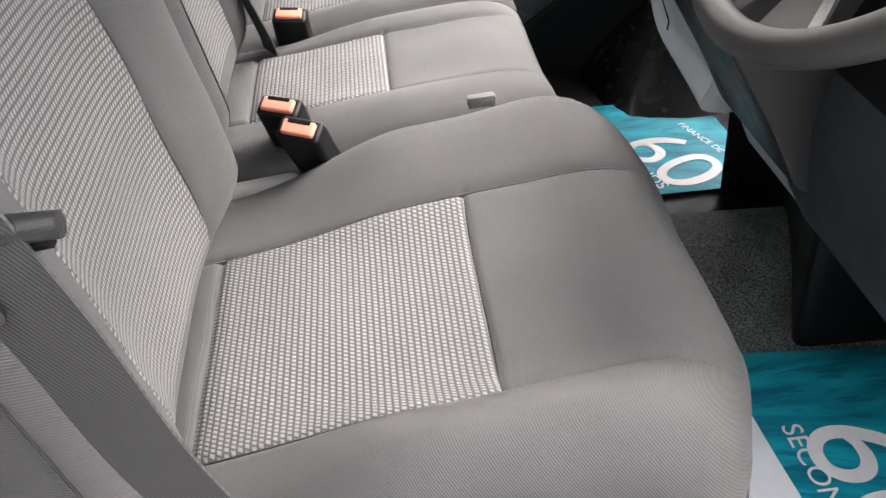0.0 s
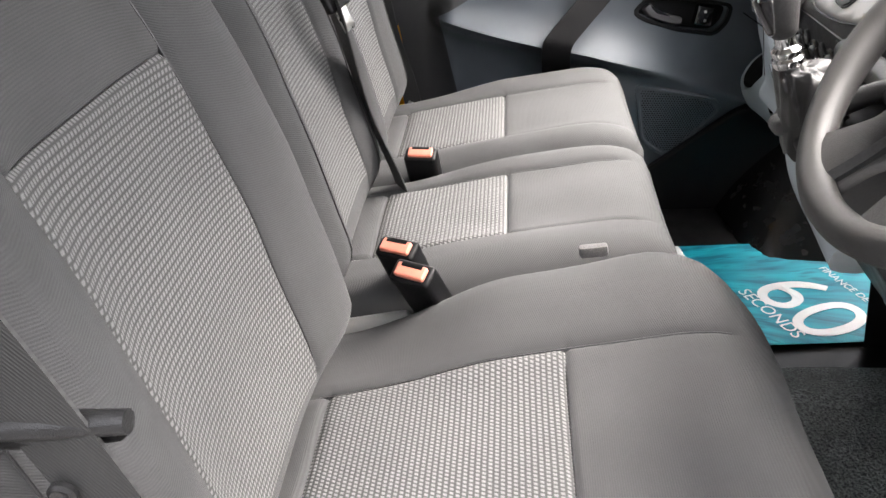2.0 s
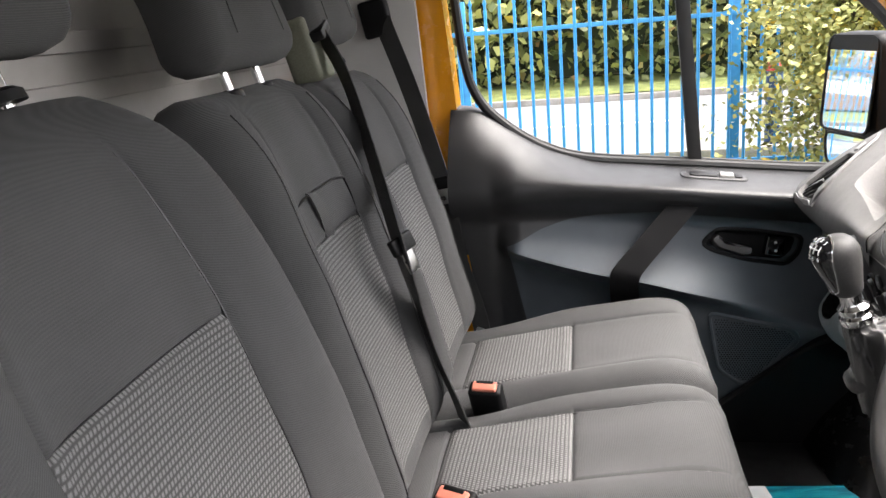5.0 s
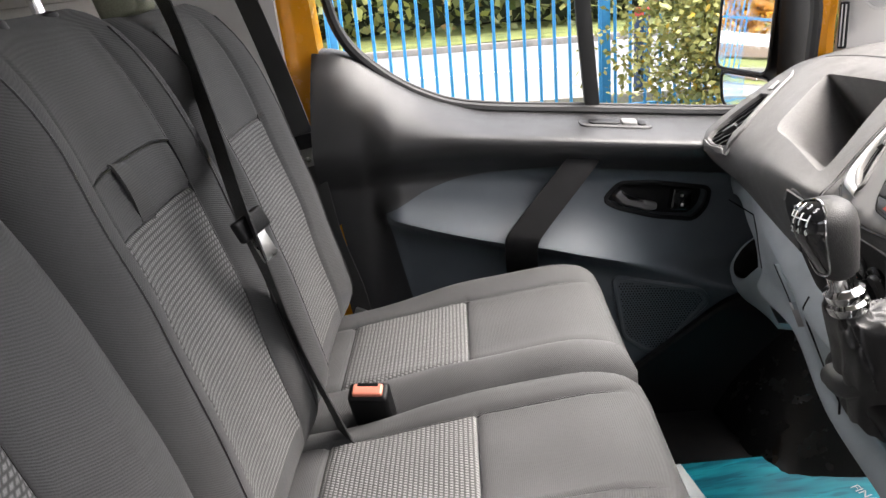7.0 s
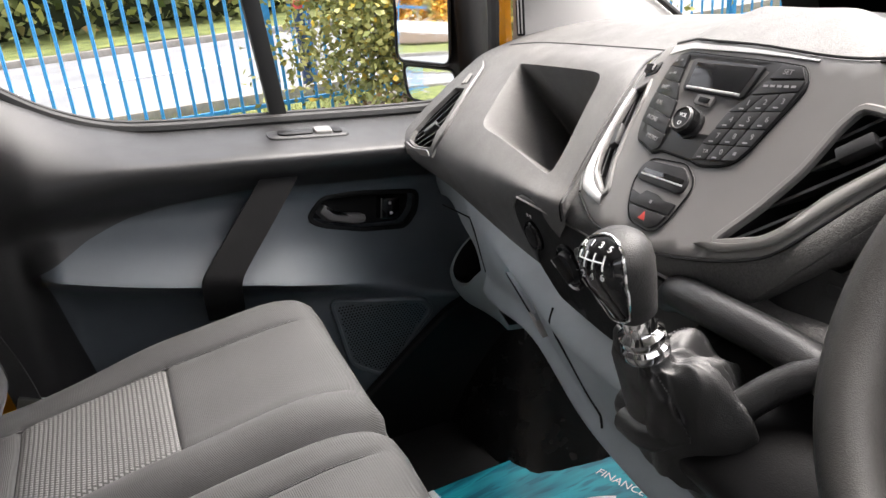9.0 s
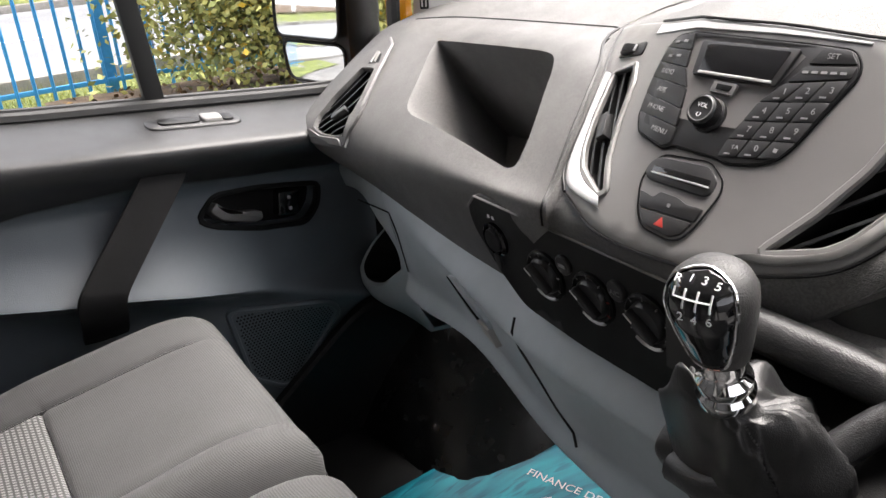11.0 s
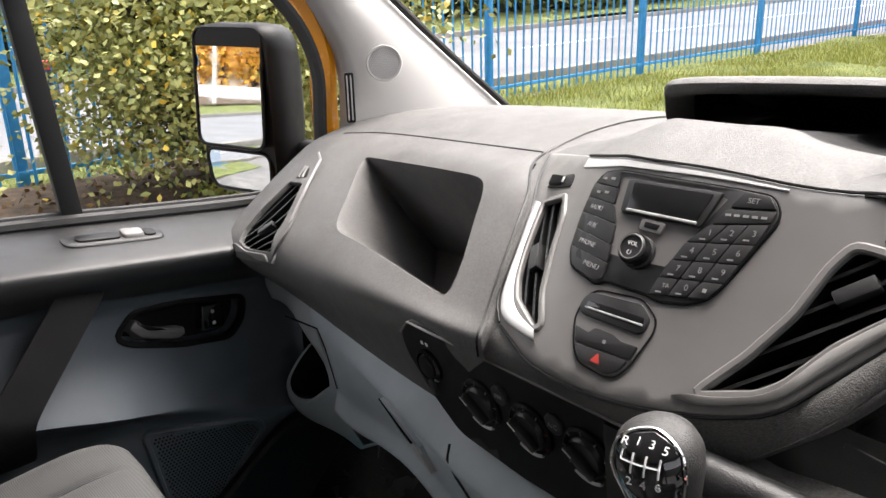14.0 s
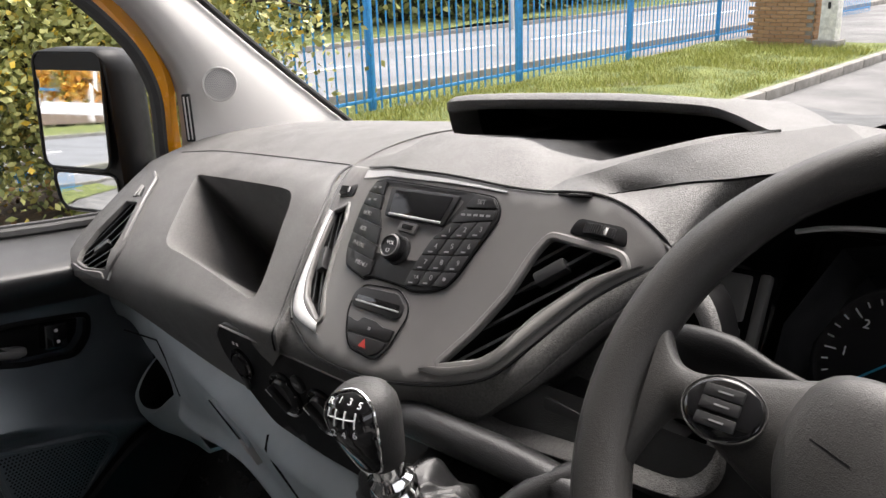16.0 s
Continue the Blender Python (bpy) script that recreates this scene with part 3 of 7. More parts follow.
def soft_pad(parent, x0, x1, y0, y1, thick, patch, bolster, tilt=0.0, r=0.045, flare=0.0, nose=0.0, cushion=True, taper=0.0, names=("cushion", "insert"), belly=0.0, corners=(), bulge=0.0):
    """An upholstered pad; local x runs to the front edge (or up the back), y across, z out of the cushion."""
    px0, px1, py0, py1 = patch
    yc = (y0 + y1) / 2
    xs = steps(x0, x1, r, [px0, px1], 0.024)
    ys = steps(y0, y1, r, [py0, py1], 0.022)

    def deform(p):
        x, y, z = p
        k = smooth(-thick, 0, z)
        side = bump1(y, (y0 + py0) / 2, (py0 - y0) * 0.5) + bump1(y, (y1 + py1) / 2, (y1 - py1) * 0.5)
        rise = smooth(x0 + 0.08, x0 + 0.32, x) if cushion else smooth(x0, x0 + 0.08, x)
        z2 = z + k * bolster * side * rise * (1 - 0.55 * smooth(x1 - 0.16, x1, x))
        z2 += tilt * (x - px1) * k + belly * bump1(x, (x0 + x1) / 2, 0.2) * k
        z2 += k * 0.004 * (noise.noise((x * 9, y * 9, 1.0 + y0)))
        on = smooth(-0.02, -0.004, z)
        front = 1 - smooth(x1 - r * 1.4, x1 - r * 0.6, x)
        back = smooth(x0 + r * 0.4, x0 + r, x)
        for s in (py0, py1):
            z2 -= on * 0.0065 * bump1(y, s, 0.0042) * front * back
        if py0 - 0.005 < y < py1 + 0.005:
            z2 -= on * 0.005 * bump1(x, px1, 0.004)
            z2 -= on * 0.006 * bump1(x, px0, 0.005) if cushion else 0
        z2 -= k * nose * smooth(x1 - 0.13, x1, x) ** 2
        y2 = yc + (y - yc) * (1 + flare * (x - px1) / (x1 - x0) - taper * smooth(x1 - 0.3, x1, x) ** 1.5)
        y2 -= bulge * smooth(yc, y0, y) * bump1(x, 0.2, 0.24)
        for ya, yb, amount in corners:
            x -= amount * smooth(ya, yb, y) * smooth(px1 - 0.1, x1, x)
        return V(x, y2, z2)

    def sort(c, top):
        return 1 if top and px0 < c.x < px1 and py0 < c.y < py1 else 0

    bms = puff(xs, ys, -thick, 0.0, r, deform, sort)
    a = part(names[0], bms[0], SEAT, parent, sharp=70)
    b = part(names[1], bms[1], WEAVE, a, "light grey woven insert", sharp=70)
    # piping lines where the panels meet
    bm = bmesh.new()
    for s in (py0, py1):
        tube([deform(V(x, s, 0)) + V(0, 0, 0.0006) for x in np.linspace(x0 + r, x1 - r * 1.2, 26)], 0.0016, bm, 5)
    tube([deform(V(px1, y, 0)) + V(0, 0, 0.0006) for y in np.linspace(py0, py1, 12)], 0.0011, bm, 5)
    part("seam", bm, DARK, a)
    if not cushion:
        inset = r * 0.22 if bulge else 0.055
        for e in (y0 + inset, y1 - inset):
            part("edge_piping", tube([deform(V(x, e, -r * 0.2 if bulge else 0.0005)) for x in np.linspace(x0 + r, x1 - r * 0.8, 30)], 0.0014, None, 6), DARK, a)
    if cushion:
        zz = -thick * 0.42
        ring = [V(x0 + 0.1 + (x1 - r - x0 - 0.1) * t, y0, zz) for t in np.linspace(0, 1, 16)]
        ring += [V(x1 - r + r * math.sin(q), y0 + r - r * math.cos(q), zz) for q in np.linspace(0.2, 1.4, 5)]
        ring += [V(x1, y0 + r + (y1 - y0 - 2 * r) * t, zz) for t in np.linspace(0, 1, 14)]
        ring += [V(x1 - r + r * math.sin(q), y1 - r + r * math.cos(q), zz) for q in np.linspace(1.4, 0.2, 5)]
        part("side_seam", tube([deform(p) for p in ring], 0.0022, None, 6), DARK, a)
    return a, deform


LEAN = radians(15.5)


def back_pose(x, y, z):
    s, c = math.sin(LEAN), math.cos(LEAN)
    return axes((x, y, z), (-s, 0, c), (0, -1, 0), (c, 0, s))


def headrest(name, label, x, y, z, w, group):
    t = thing(name, label, "headrest", group, m=back_pose(x, y, z))

    def deform(p):
        k = 1 - 0.12 * smooth(0.0, 0.2, p.x)
        return V(p.x, p.y * k, p.z + 0.012 * math.cos(p.y / w * 2.6) - 0.25 * max(0, p.x - 0.13) ** 1.2)

    bms = puff(steps(0.035, 0.215, 0.04, [], 0.03), steps(-w / 2, w / 2, 0.045, [-w * 0.27, w * 0.27], 0.03), -0.1, 0.0, 0.04, deform, lambda c, top: 0)
    pad = part("pad", bms[0], SEAT, t, sharp=70)
    for s in (-0.27, 0.27):
        part("seam", tube([deform(V(v, w * s, 0.0)) + V(0, 0, 0.0008) for v in np.linspace(0.075, 0.18, 10)], 0.0013, None, 5), DARK, pad)
    for s in (-0.06, 0.06):
        part("post", tube([V(-0.01, s, -0.05), V(0.06, s, -0.05)], 0.0075, sides=16), CHROME, t, "chrome post")
        part("collar", lathe([(0.02, -0.006), (0.019, 0.004), (0.012, 0.008), (0.008, 0.008)], pose(0.0, s, -0.05, 0, 90, 0), 20), BLACK, t)
    return t


# passenger bench: two places on one frame
bench = thing("passenger_bench", "double passenger seat in grey ribbed cloth with woven inserts", "seat")
part("seat_base", box((0.5, 0.78, 0.2), pose(-0.02, -0.32, -0.27), 0.02), BLACK, bench)
soft_pad(bench, -0.3, 0.268, -0.325, 0.1, 0.155, (-0.218, 0.0, -0.245, -0.004), 0.02, 0.15, flare=0.02, nose=0.02, names=("cushion", "insert"), r=0.05)
soft_pad(bench, -0.3, 0.266, -0.74, -0.332, 0.155, (-0.213, 0.008, -0.625, -0.405), 0.02, 0.15, flare=0.0, nose=0.02, names=("cushion", "insert"), r=0.05)


def bench_back(y0, y1, py0, py1, h, ptop):
    yc = (y0 + y1) / 2
    hold = part("backrest_frame", box((0.02, (y1 - y0) * 0.7, 0.4), pose(-0.4, yc, 0.25, 0, -15.5, 0), 0.01), BLACK, bench)
    a, deform = soft_pad(bench, 0.0, h, -(y1 - y0) / 2, (y1 - y0) / 2, 0.115, (0.06, ptop, yc - py1, yc - py0), 0.03, 0.0, r=0.05, cushion=False, taper=0.07, nose=0.025, names=("backrest", "insert"), belly=0.012)
    a.matrix_local = back_pose(-0.235, yc, -0.045)
    return a, deform


pb, _ = bench_back(-0.33, 0.105, -0.25, -0.01, 0.67, 0.445)
mb, mdef = bench_back(-0.765, -0.335, -0.65, -0.42, 0.69, 0.435)
# fold-down flap and its pull strap on the middle backrest
loop = tube([mdef(V(x, y, 0)) + V(0, 0, 0.002) for x, y in [(0.5, 0.098), (0.505, 0.06), (0.507, 0.0), (0.507, -0.09), (0.5, -0.122), (0.47, -0.128), (0.437, -0.126)]], 0.002, sides=6)
part("flap_edge", loop, BLACK, mb, "black edge of the fold-down flap")
strap = ribbon(spline([mdef(V(0.507, 0.018, 0.002)), mdef(V(0.5, 0.016, 0.005)), mdef(V(0.47, 0.012, 0.005)), mdef(V(0.435, 0.004, 0.003))], 10), [(0.2, 1, 0)] * 10, 0.036, 0.003)
part("pull_strap", strap, BELT, mb, "short black pull strap")

headrest("headrest", "dark grey cloth headrest of the middle seat", -0.42, -0.495, 0.608, 0.345, "headrests")
headrest("headrest", "dark grey cloth headrest of the outer passenger seat", -0.425, -0.065, 0.62, 0.33, "headrests")

# driver's seat
dseat = thing("driver_seat", "grey ribbed cloth driver's seat with woven inserts and side bolsters", "seat")
soft_pad(dseat, -0.3, 0.352, -1.385, -0.755, 0.17, (-0.222, 0.078, -1.252, -0.935), 0.068, 0.17, flare=0.06, nose=0.045, r=0.065, names=("cushion", "insert"), corners=((-1.16, -1.385, 0.075), (-0.95, -0.755, 0.035)))
a, ddef = soft_pad(dseat, 0.0, 0.735, -0.3, 0.285, 0.13, (0.05, 0.475, -0.145, 0.14), 0.045, 0.0, r=0.06, cushion=False, taper=0.24, nose=0.04, names=("backrest", "insert"), belly=0.015, bulge=0.032)
part("side_slit", tube([ddef(V(x, -0.296, z)) + V(0, -0.0015, 0) for x, z in ((0.66, -0.05), (0.6, -0.046), (0.52, -0.038), (0.45, -0.03), (0.4, -0.024))], [0.001, 0.0045, 0.0055, 0.004, 0.001], sides=6), BLACK, a, "dark slit in the side cover")
a.matrix_local = back_pose(-0.222, -1.108, -0.055)
part("valance", box((0.56, 0.05, 0.13), pose(-0.0, -1.36, -0.13), 0.02, 3), BLACK, dseat, "black plastic side valance")
part("lever", box((0.12, 0.02, 0.03), pose(0.1, -1.4, -0.12, 0, -12, 0), 0.01, 3), BLACK, dseat)
part("seat_base", box((0.46, 0.42, 0.2), pose(0.0, -1.08, -0.27), 0.02), BLACK, dseat)
part("recliner_cover", box((0.15, 0.03, 0.07), pose(-0.2, -0.79, -0.075, 0, -10, 0), 0.02, 3), SATIN, dseat, "pale grey hinge cover")
part("release_catch", box((0.04, 0.014, 0.018), pose(0.128, -0.746, 0.045, 0, -6, 0), 0.005), DASH, dseat, "grey metal release catch")
headrest("headrest", "dark grey cloth headrest of the driver's seat", -0.42, -1.09, 0.657, 0.335, "headrests")


# buckles
def buckle(x, y, z, lean, turn):
    t = thing("belt_buckle", "black seat belt buckle with an orange-red release button", "buckle", "seat belt buckles", m=pose(x, y, z, 0, lean, turn))
    part("body", box((0.034, 0.062, 0.14), pose(0, 0, -0.07), 0.008, 3), BLACK, t)
    part("button", box((0.021, 0.046, 0.012), pose(0.001, 0, 0.0), 0.004, 3), ORANGE, t, "orange-red button")
    part("slot", box((0.006, 0.032, 0.006), pose(-0.006, 0, 0.0038), 0.001), BLACK, t)
    part("stalk", box((0.02, 0.03, 0.16), pose(0, 0, -0.19), 0.005), BLACK, t)
    return t


buckle(-0.15, -0.742, 0.052, 26, -112)
buckle(-0.12, -0.815, 0.056, 30, -115)
buckle(-0.155, -0.35, 0.022, 24, -97)

# ---- seat belts ----
W = 0.047


def belt(label, path, across, n=40):
    t = thing("seat_belt", label, "seat belt", "seat belts")
    part("webbing", ribbon(spline(path, n), [Vector(v) for v in spline(across, n)], W, 0.0022), BELT, t)
    return t


def tongue(t, p, d, side):
    d, side = Vector(d).normalized(), Vector(side).normalized()
    n = d.cross(side)
    m = axes(p, side, d, n)
    part("tongue", box((0.058, 0.03, 0.012), m, 0.005, 3), BLACK, t, "black plastic tongue grip")
    bm = box((0.03, 0.04, 0.003), m @ pose(0, 0.032, 0), 0.001)
    part("blade", bm, STEEL, t, "steel tongue blade")


def slant(path, side, k):
    """Across-directions that turn the webbing's edge mostly towards one side."""
    out = []
    for i in range(len(path)):
        d = (Vector(path[min(i + 1, len(path) - 1)]) - Vector(path[max(i - 1, 0)])).normalized()
        a = (Vector(side) - d * Vector(side).dot(d)).normalized()
        out.append(a + d.cross(a) * k[min(i, len(k) - 1)])
    return out


mpath = [(-0.445, -0.18, 0.675), (-0.395, -0.215, 0.59), (-0.325, -0.34, 0.46), (-0.262, -0.47, 0.345), (-0.25, -0.41, 0.2), (-0.24, -0.375, 0.11), (-0.2, -0.4, 0.016), (-0.19, -0.39, -0.03)]
mbelt = belt("black belt across the middle seat hanging from its shoulder guide", mpath, slant(mpath, (-0.26, 0.95, -0.15), [-0.45, -0.45, -0.45, -0.4, -0.2, -0.2, -0.25, -0.3]))
tongue(mbelt, (-0.255, -0.468, 0.335), (0.25, 0.1, -0.7), (0.4, 1, 0.15))
guide = thing("belt_guide", "olive-grey plastic shoulder belt guide on top of the bench", "belt guide")
part("tower", box((0.06, 0.085, 0.12), pose(-0.475, -0.185, 0.64, 0, -14, 0), 0.012, 3), plastic("olive_plastic", (0.16, 0.165, 0.12), 0.5), guide)
part("mouth", box((0.05, 0.062, 0.02), pose(-0.452, -0.19, 0.672, 20, -14, 0), 0.006), BLACK, guide)

pbelt = belt("black belt hanging beside the passenger door pillar", [(-0.415, 0.195, 0.69), (-0.403, 0.185, 0.656), (-0.368, 0.18, 0.55), (-0.33, 0.178, 0.415), (-0.298, 0.178, 0.276), (-0.274, 0.175, 0.105), (-0.241, 0.172, -0.018), (-0.228, 0.17, -0.09)], [(1, -0.35, 0.25)] * 8)
tongue(pbelt, (-0.304, 0.172, 0.3), (0.25, -0.05, -1), (1, -0.2, 0.2))
part("floor_anchor", box((0.05, 0.012, 0.05), pose(-0.226, 0.165, -0.1, 0, 20, 0), 0.004), STEEL, pbelt, "steel floor anchor")
part("shoulder_ring", box((0.07, 0.025, 0.085), pose(-0.43, 0.2, 0.69, 0, -10, 0), 0.01, 3), BLACK, pbelt)

dbelt = belt("black belt hanging down in front of the driver's door pillar", [(-0.29, -1.452, 0.62), (-0.25, -1.446, 0.5), (-0.216, -1.44, 0.385), (-0.19, -1.44, 0.3), (-0.165, -1.44, 0.2), (-0.12, -1.43, 0.05), (-0.08, -1.42, -0.12)], [(1, -0.1, 0.35)] * 7)
part("tongue_bar", tube([V(-0.262, -1.436, 0.361), V(-0.212, -1.436, 0.365), V(-0.17, -1.436, 0.368)], [0.0065, 0.008, 0.0065], sides=12), DARK, dbelt, "dark tongue bar")
part("tongue_grip", tube([V(-0.25, -1.432, 0.352), V(-0.21, -1.432, 0.356), V(-0.178, -1.432, 0.359)], [0.006, 0.008, 0.006], sides=10), BLACK, dbelt)
part("stop_button", lathe([(0.008, 0), (0.008, 0.003), (0.0055, 0.0045), (0.003, 0.003)], pose(-0.213, -1.4425, 0.325, 90, 0, 0), 20), DARK, dbelt)


# ---- passenger door ----
def top_z(x):
    """Height of the door trim's upper edge."""
    return float(np.mean([np.interp(x + e, (-0.29, -0.25, -0.215, -0.15, -0.06, 0.05, 0.3, 0.56, 0.76), (0.458, 0.462, 0.45, 0.4, 0.344, 0.308, 0.283, 0.258, 0.25)) for e in (-0.03, -0.015, 0, 0.015, 0.03)]))


def nose_z(x):
    """Height of the rounded nose of the ledge under the window."""
    return float(np.interp(x, (-0.3, -0.174, -0.008, 0.184, 0.394, 0.526, 0.72), (0.29, 0.287, 0.285, 0.268, 0.244, 0.23, 0.22)))


def lip_z(x):
    return float(np.mean([np.interp(x + e, (-0.16, -0.05, 0.08, 0.157, 0.286, 0.455, 0.7), (0.14, 0.1, 0.064, 0.05, 0.012, -0.05, -0.13)) for e in (-0.04, 0, 0.04)]))


def door_y(x, z):
    y = 0.235
    nose = min(nose_z(x), top_z(x) - 0.022)
    roll = min(max((z - nose) / (top_z(x) - nose), 0), 1)
    y -= 0.08 * smooth(nose - 0.1, nose - 0.004, z)
    y += 0.135 * roll**1.5
    amp = 0.1 * smooth(-0.19, -0.12, x) * (1 - 0.62 * smooth(0.22, 0.52, x))
    d = z - lip_z(x)
    y -= amp * (math.exp(-((d / 0.105) ** 1.15)) if d > 0 else math.exp(-((-d / 0.034) ** 1.4)))
    y -= 0.035 * (1 - smooth(-0.1, -0.02, z)) * smooth(-0.1, 0.25, x)
    y -= 0.05 * smooth(-0.12, -0.2, x) * (1 - smooth(0.2, 0.3, z))
    return y


def on_door(x, z, c):
    e = 0.006
    n = V(door_y(x + e, z) - door_y(x - e, z), -2 * e, door_y(x, z + e) - door_y(x, z - e)).normalized()
    return V(x, door_y(x, z), z) + n * c


door = thing("door_1", "closed passenger door with dark grey and blue-grey moulded trim", "door", kind="structure")
BAND = ((-0.3, -0.157, -0.074, 0.0, 0.066, 0.2, 0.364, 0.532, 0.72), (0.12, 0.15, 0.188, 0.21, 0.219, 0.222, 0.199, 0.178, 0.17))


def band_z(x):
    return float(np.interp(x, *BAND))


def left_x(z):
    return -0.1 - 0.06 * smooth(-0.3, 0.14, z)


handle_hole = rounded([(0.304, 0.12), (0.338, 0.148), (0.41, 0.142), (0.528, 0.12), (0.52, 0.084), (0.495, 0.06), (0.41, 0.076), (0.33, 0.104)], 0.013)
xs = np.linspace(-0.285, 0.72, 150)
rows = []
for t in np.linspace(0, 1, 40):
    rows.append([on_door(x, band_z(x) - 0.014 + (top_z(x) - band_z(x) + 0.014) * t, 0.004) for x in xs])
rows.insert(0, [p + V(0, 0.02, -0.002) for p in rows[0]])
rows.append([p + V(0, 0.03, 0.004) for p in rows[-1]])
part("upper_trim", grid(rows), DARK, door, sharp=60)
rows = []
for z in np.linspace(-0.4, 0.2, 60):
    rear = float(np.interp(z, (-0.4, -0.15, 0.1, 0.3), (-0.2, -0.215, -0.25, -0.275)))
    rows.append([on_door(rear + (left_x(z) + 0.008 - rear) * t, z, 0.002) for t in np.linspace(0, 1, 14)])
part("rear_trim", grid(rows), DARK, door, sharp=60)
cup_poly = handle_hole
rows = []
us = np.linspace(0, 1, 130)
levels = [("low", t) for t in np.linspace(0, 1, 34) ** 0.7] + [("high", t) for t in np.linspace(0, 1, 44)[1:] ** 1.2]
for side, t in levels:
    r = []
    for u in us:
        x = -0.16 + 0.88 * u
        lip = max(min(lip_z(x), band_z(x) - 0.01), -0.3)
        z = -0.4 + (lip + 0.4) * t if side == "low" else lip + (band_z(x) + 0.004 - lip) * t
        x = left_x(z) + u * (0.72 - left_x(z))
        r.append(on_door(x, z, -0.03 if inside((x, z), cup_poly) else 0.0))
    rows.append(r)
part("lower_trim", grid(rows), DOORGREY, door, sharp=60)


def bezel(poly, w, f, lift, mat, name, parent, step=0.012, label=""):
    out = shrink(poly, -w)
    return part(name, sheet(out, [poly], lambda a, b, c: f(a, b, c + lift), step, depth=lift + 0.012, lip=0.0015, rim=lift + 0.002), mat, parent, label)


hand = part("door_handle", slab(rounded([(0.328, 0.126), (0.342, 0.138), (0.36, 0.118), (0.42, 0.1), (0.42, 0.086), (0.4, 0.085), (0.345, 0.106)], 0.006), on_door, -0.03, -0.004, 0.005), STACK, door, "dark grey pull handle in a black recess")
bezel(handle_hole, 0.006, on_door, 0.003, BLACK, "handle_surround", door)
part("handle_cup", slab(shrink(handle_hole, 0.004), on_door, -0.04, -0.03, 0.001), BLACK, door)
lock = part("lock_switch", slab(rounded([(0.456, 0.124), (0.496, 0.118), (0.49, 0.075), (0.448, 0.081)], 0.006), on_door, -0.03, -0.006, 0.003), GLOSS, door, "black lock switch with two white marks")
for z in (0.109, 0.089):
    part("lock_mark", slab(rounded([(0.47, z - 0.003), (0.476, z - 0.003), (0.476, z + 0.003), (0.47, z + 0.003)], 0.002), on_door, -0.006, -0.0052, 0.0002), WHITE, lock)

# pull strap across the armrest
STRAP = plastic("matt_black_strap", (0.006, 0.006, 0.0065), 0.7, 1200.0, 0.3, spec=0.15)
path = [(0.262, 0.175, 0.226), (0.245, 0.158, 0.213), (0.19, 0.133, 0.157), (0.14, 0.112, 0.105), (0.12, 0.105, 0.078), (0.118, 0.118, 0.045), (0.12, 0.15, 0.01), (0.122, 0.19, -0.02)]
part("pull_strap", ribbon(spline(path, 26), [Vector(v) for v in spline([(1, 0.0, -0.15), (1, 0.0, -0.2), (1, 0.0, -0.2), (1, 0.0, -0.05), (1, 0, 0)], 26)], 0.066, 0.012), STRAP, door, "wide black pull strap", 60)

# speaker grille
spk = rounded([(0.322, -0.06), (0.5, -0.088), (0.522, -0.12), (0.42, -0.236), (0.396, -0.236), (0.343, -0.197)], 0.016)
grille = part("speaker_grille", sheet(spk, [], lambda a, b, c: on_door(a, b, c + 0.005), 0.01, rim=0.006), DOORGREY, door, "perforated dark speaker grille")
bezel(spk, 0.005, on_door, 0.008, DOORGREY, "speaker_surround", door)
dots = bmesh.new()
row = 0
for z in np.arange(-0.232, -0.058, 0.0055):
    row += 1
    for x in np.arange(0.31 + (row % 2) * 0.0032, 0.52, 0.0064):
        if inside((x, z), shrink(spk, 0.006)):
            c = [on_door(x + 0.0021 * math.cos(k), z + 0.0021 * math.sin(k), 0.0056) for k in np.arange(0, 6.2, 1.05)]
            dots.faces.new([dots.verts.new(p) for p in c])
part("perforation", dots, BLACK, grille)

# lower edge panel of the door
part("kick_panel", sheet([(-0.2, -0.38), (0.28, -0.38), (0.34, -0.29), (0.59, -0.1), (0.7, -0.02), (0.7, -0.42), (-0.2, -0.42)], [], lambda a, b, c: on_door(a, b, c) + V(0, -0.03, 0), 0.02, rim=0.02), BLACK, door)

# window switch plate on the sill
def door_top(x, y):
    """Height at which the rolled sill has that depth."""
    lo, hi = min(nose_z(x), top_z(x) - 0.022), top_z(x)
    for _ in range(20):
        z = (lo + hi) / 2
        lo, hi = (z, hi) if door_y(x, z) <= y else (lo, z)
    return lo


plate = rounded([(0.255, 0.02), (0.405, 0.02), (0.405, 0.062), (0.255, 0.062)], 0.018)
sill_y = lambda a, b, c: V(a, 0.185 + b, door_top(a, 0.185 + b) + c)
sw = part("switch_plate", slab(plate, sill_y, -0.006, 0.0075, 0.003), DARK, door, "dark grey window switch plate")
part("switch_recess", slab(rounded([(0.275, 0.03), (0.34, 0.03), (0.34, 0.053), (0.275, 0.053)], 0.01), sill_y, 0.004, 0.0102, 0.0005), BLACK, sw)
part("window_switch", slab(rounded([(0.342, 0.029), (0.375, 0.029), (0.375, 0.054), (0.342, 0.054)], 0.006), sill_y, 0.004, 0.014, 0.004), SATIN, sw, "pale grey rocker switch")
part("switch_recess", slab(rounded([(0.376, 0.03), (0.393, 0.03), (0.393, 0.053), (0.376, 0.053)], 0.006), sill_y, 0.004, 0.0102, 0.0005), BLACK, sw)

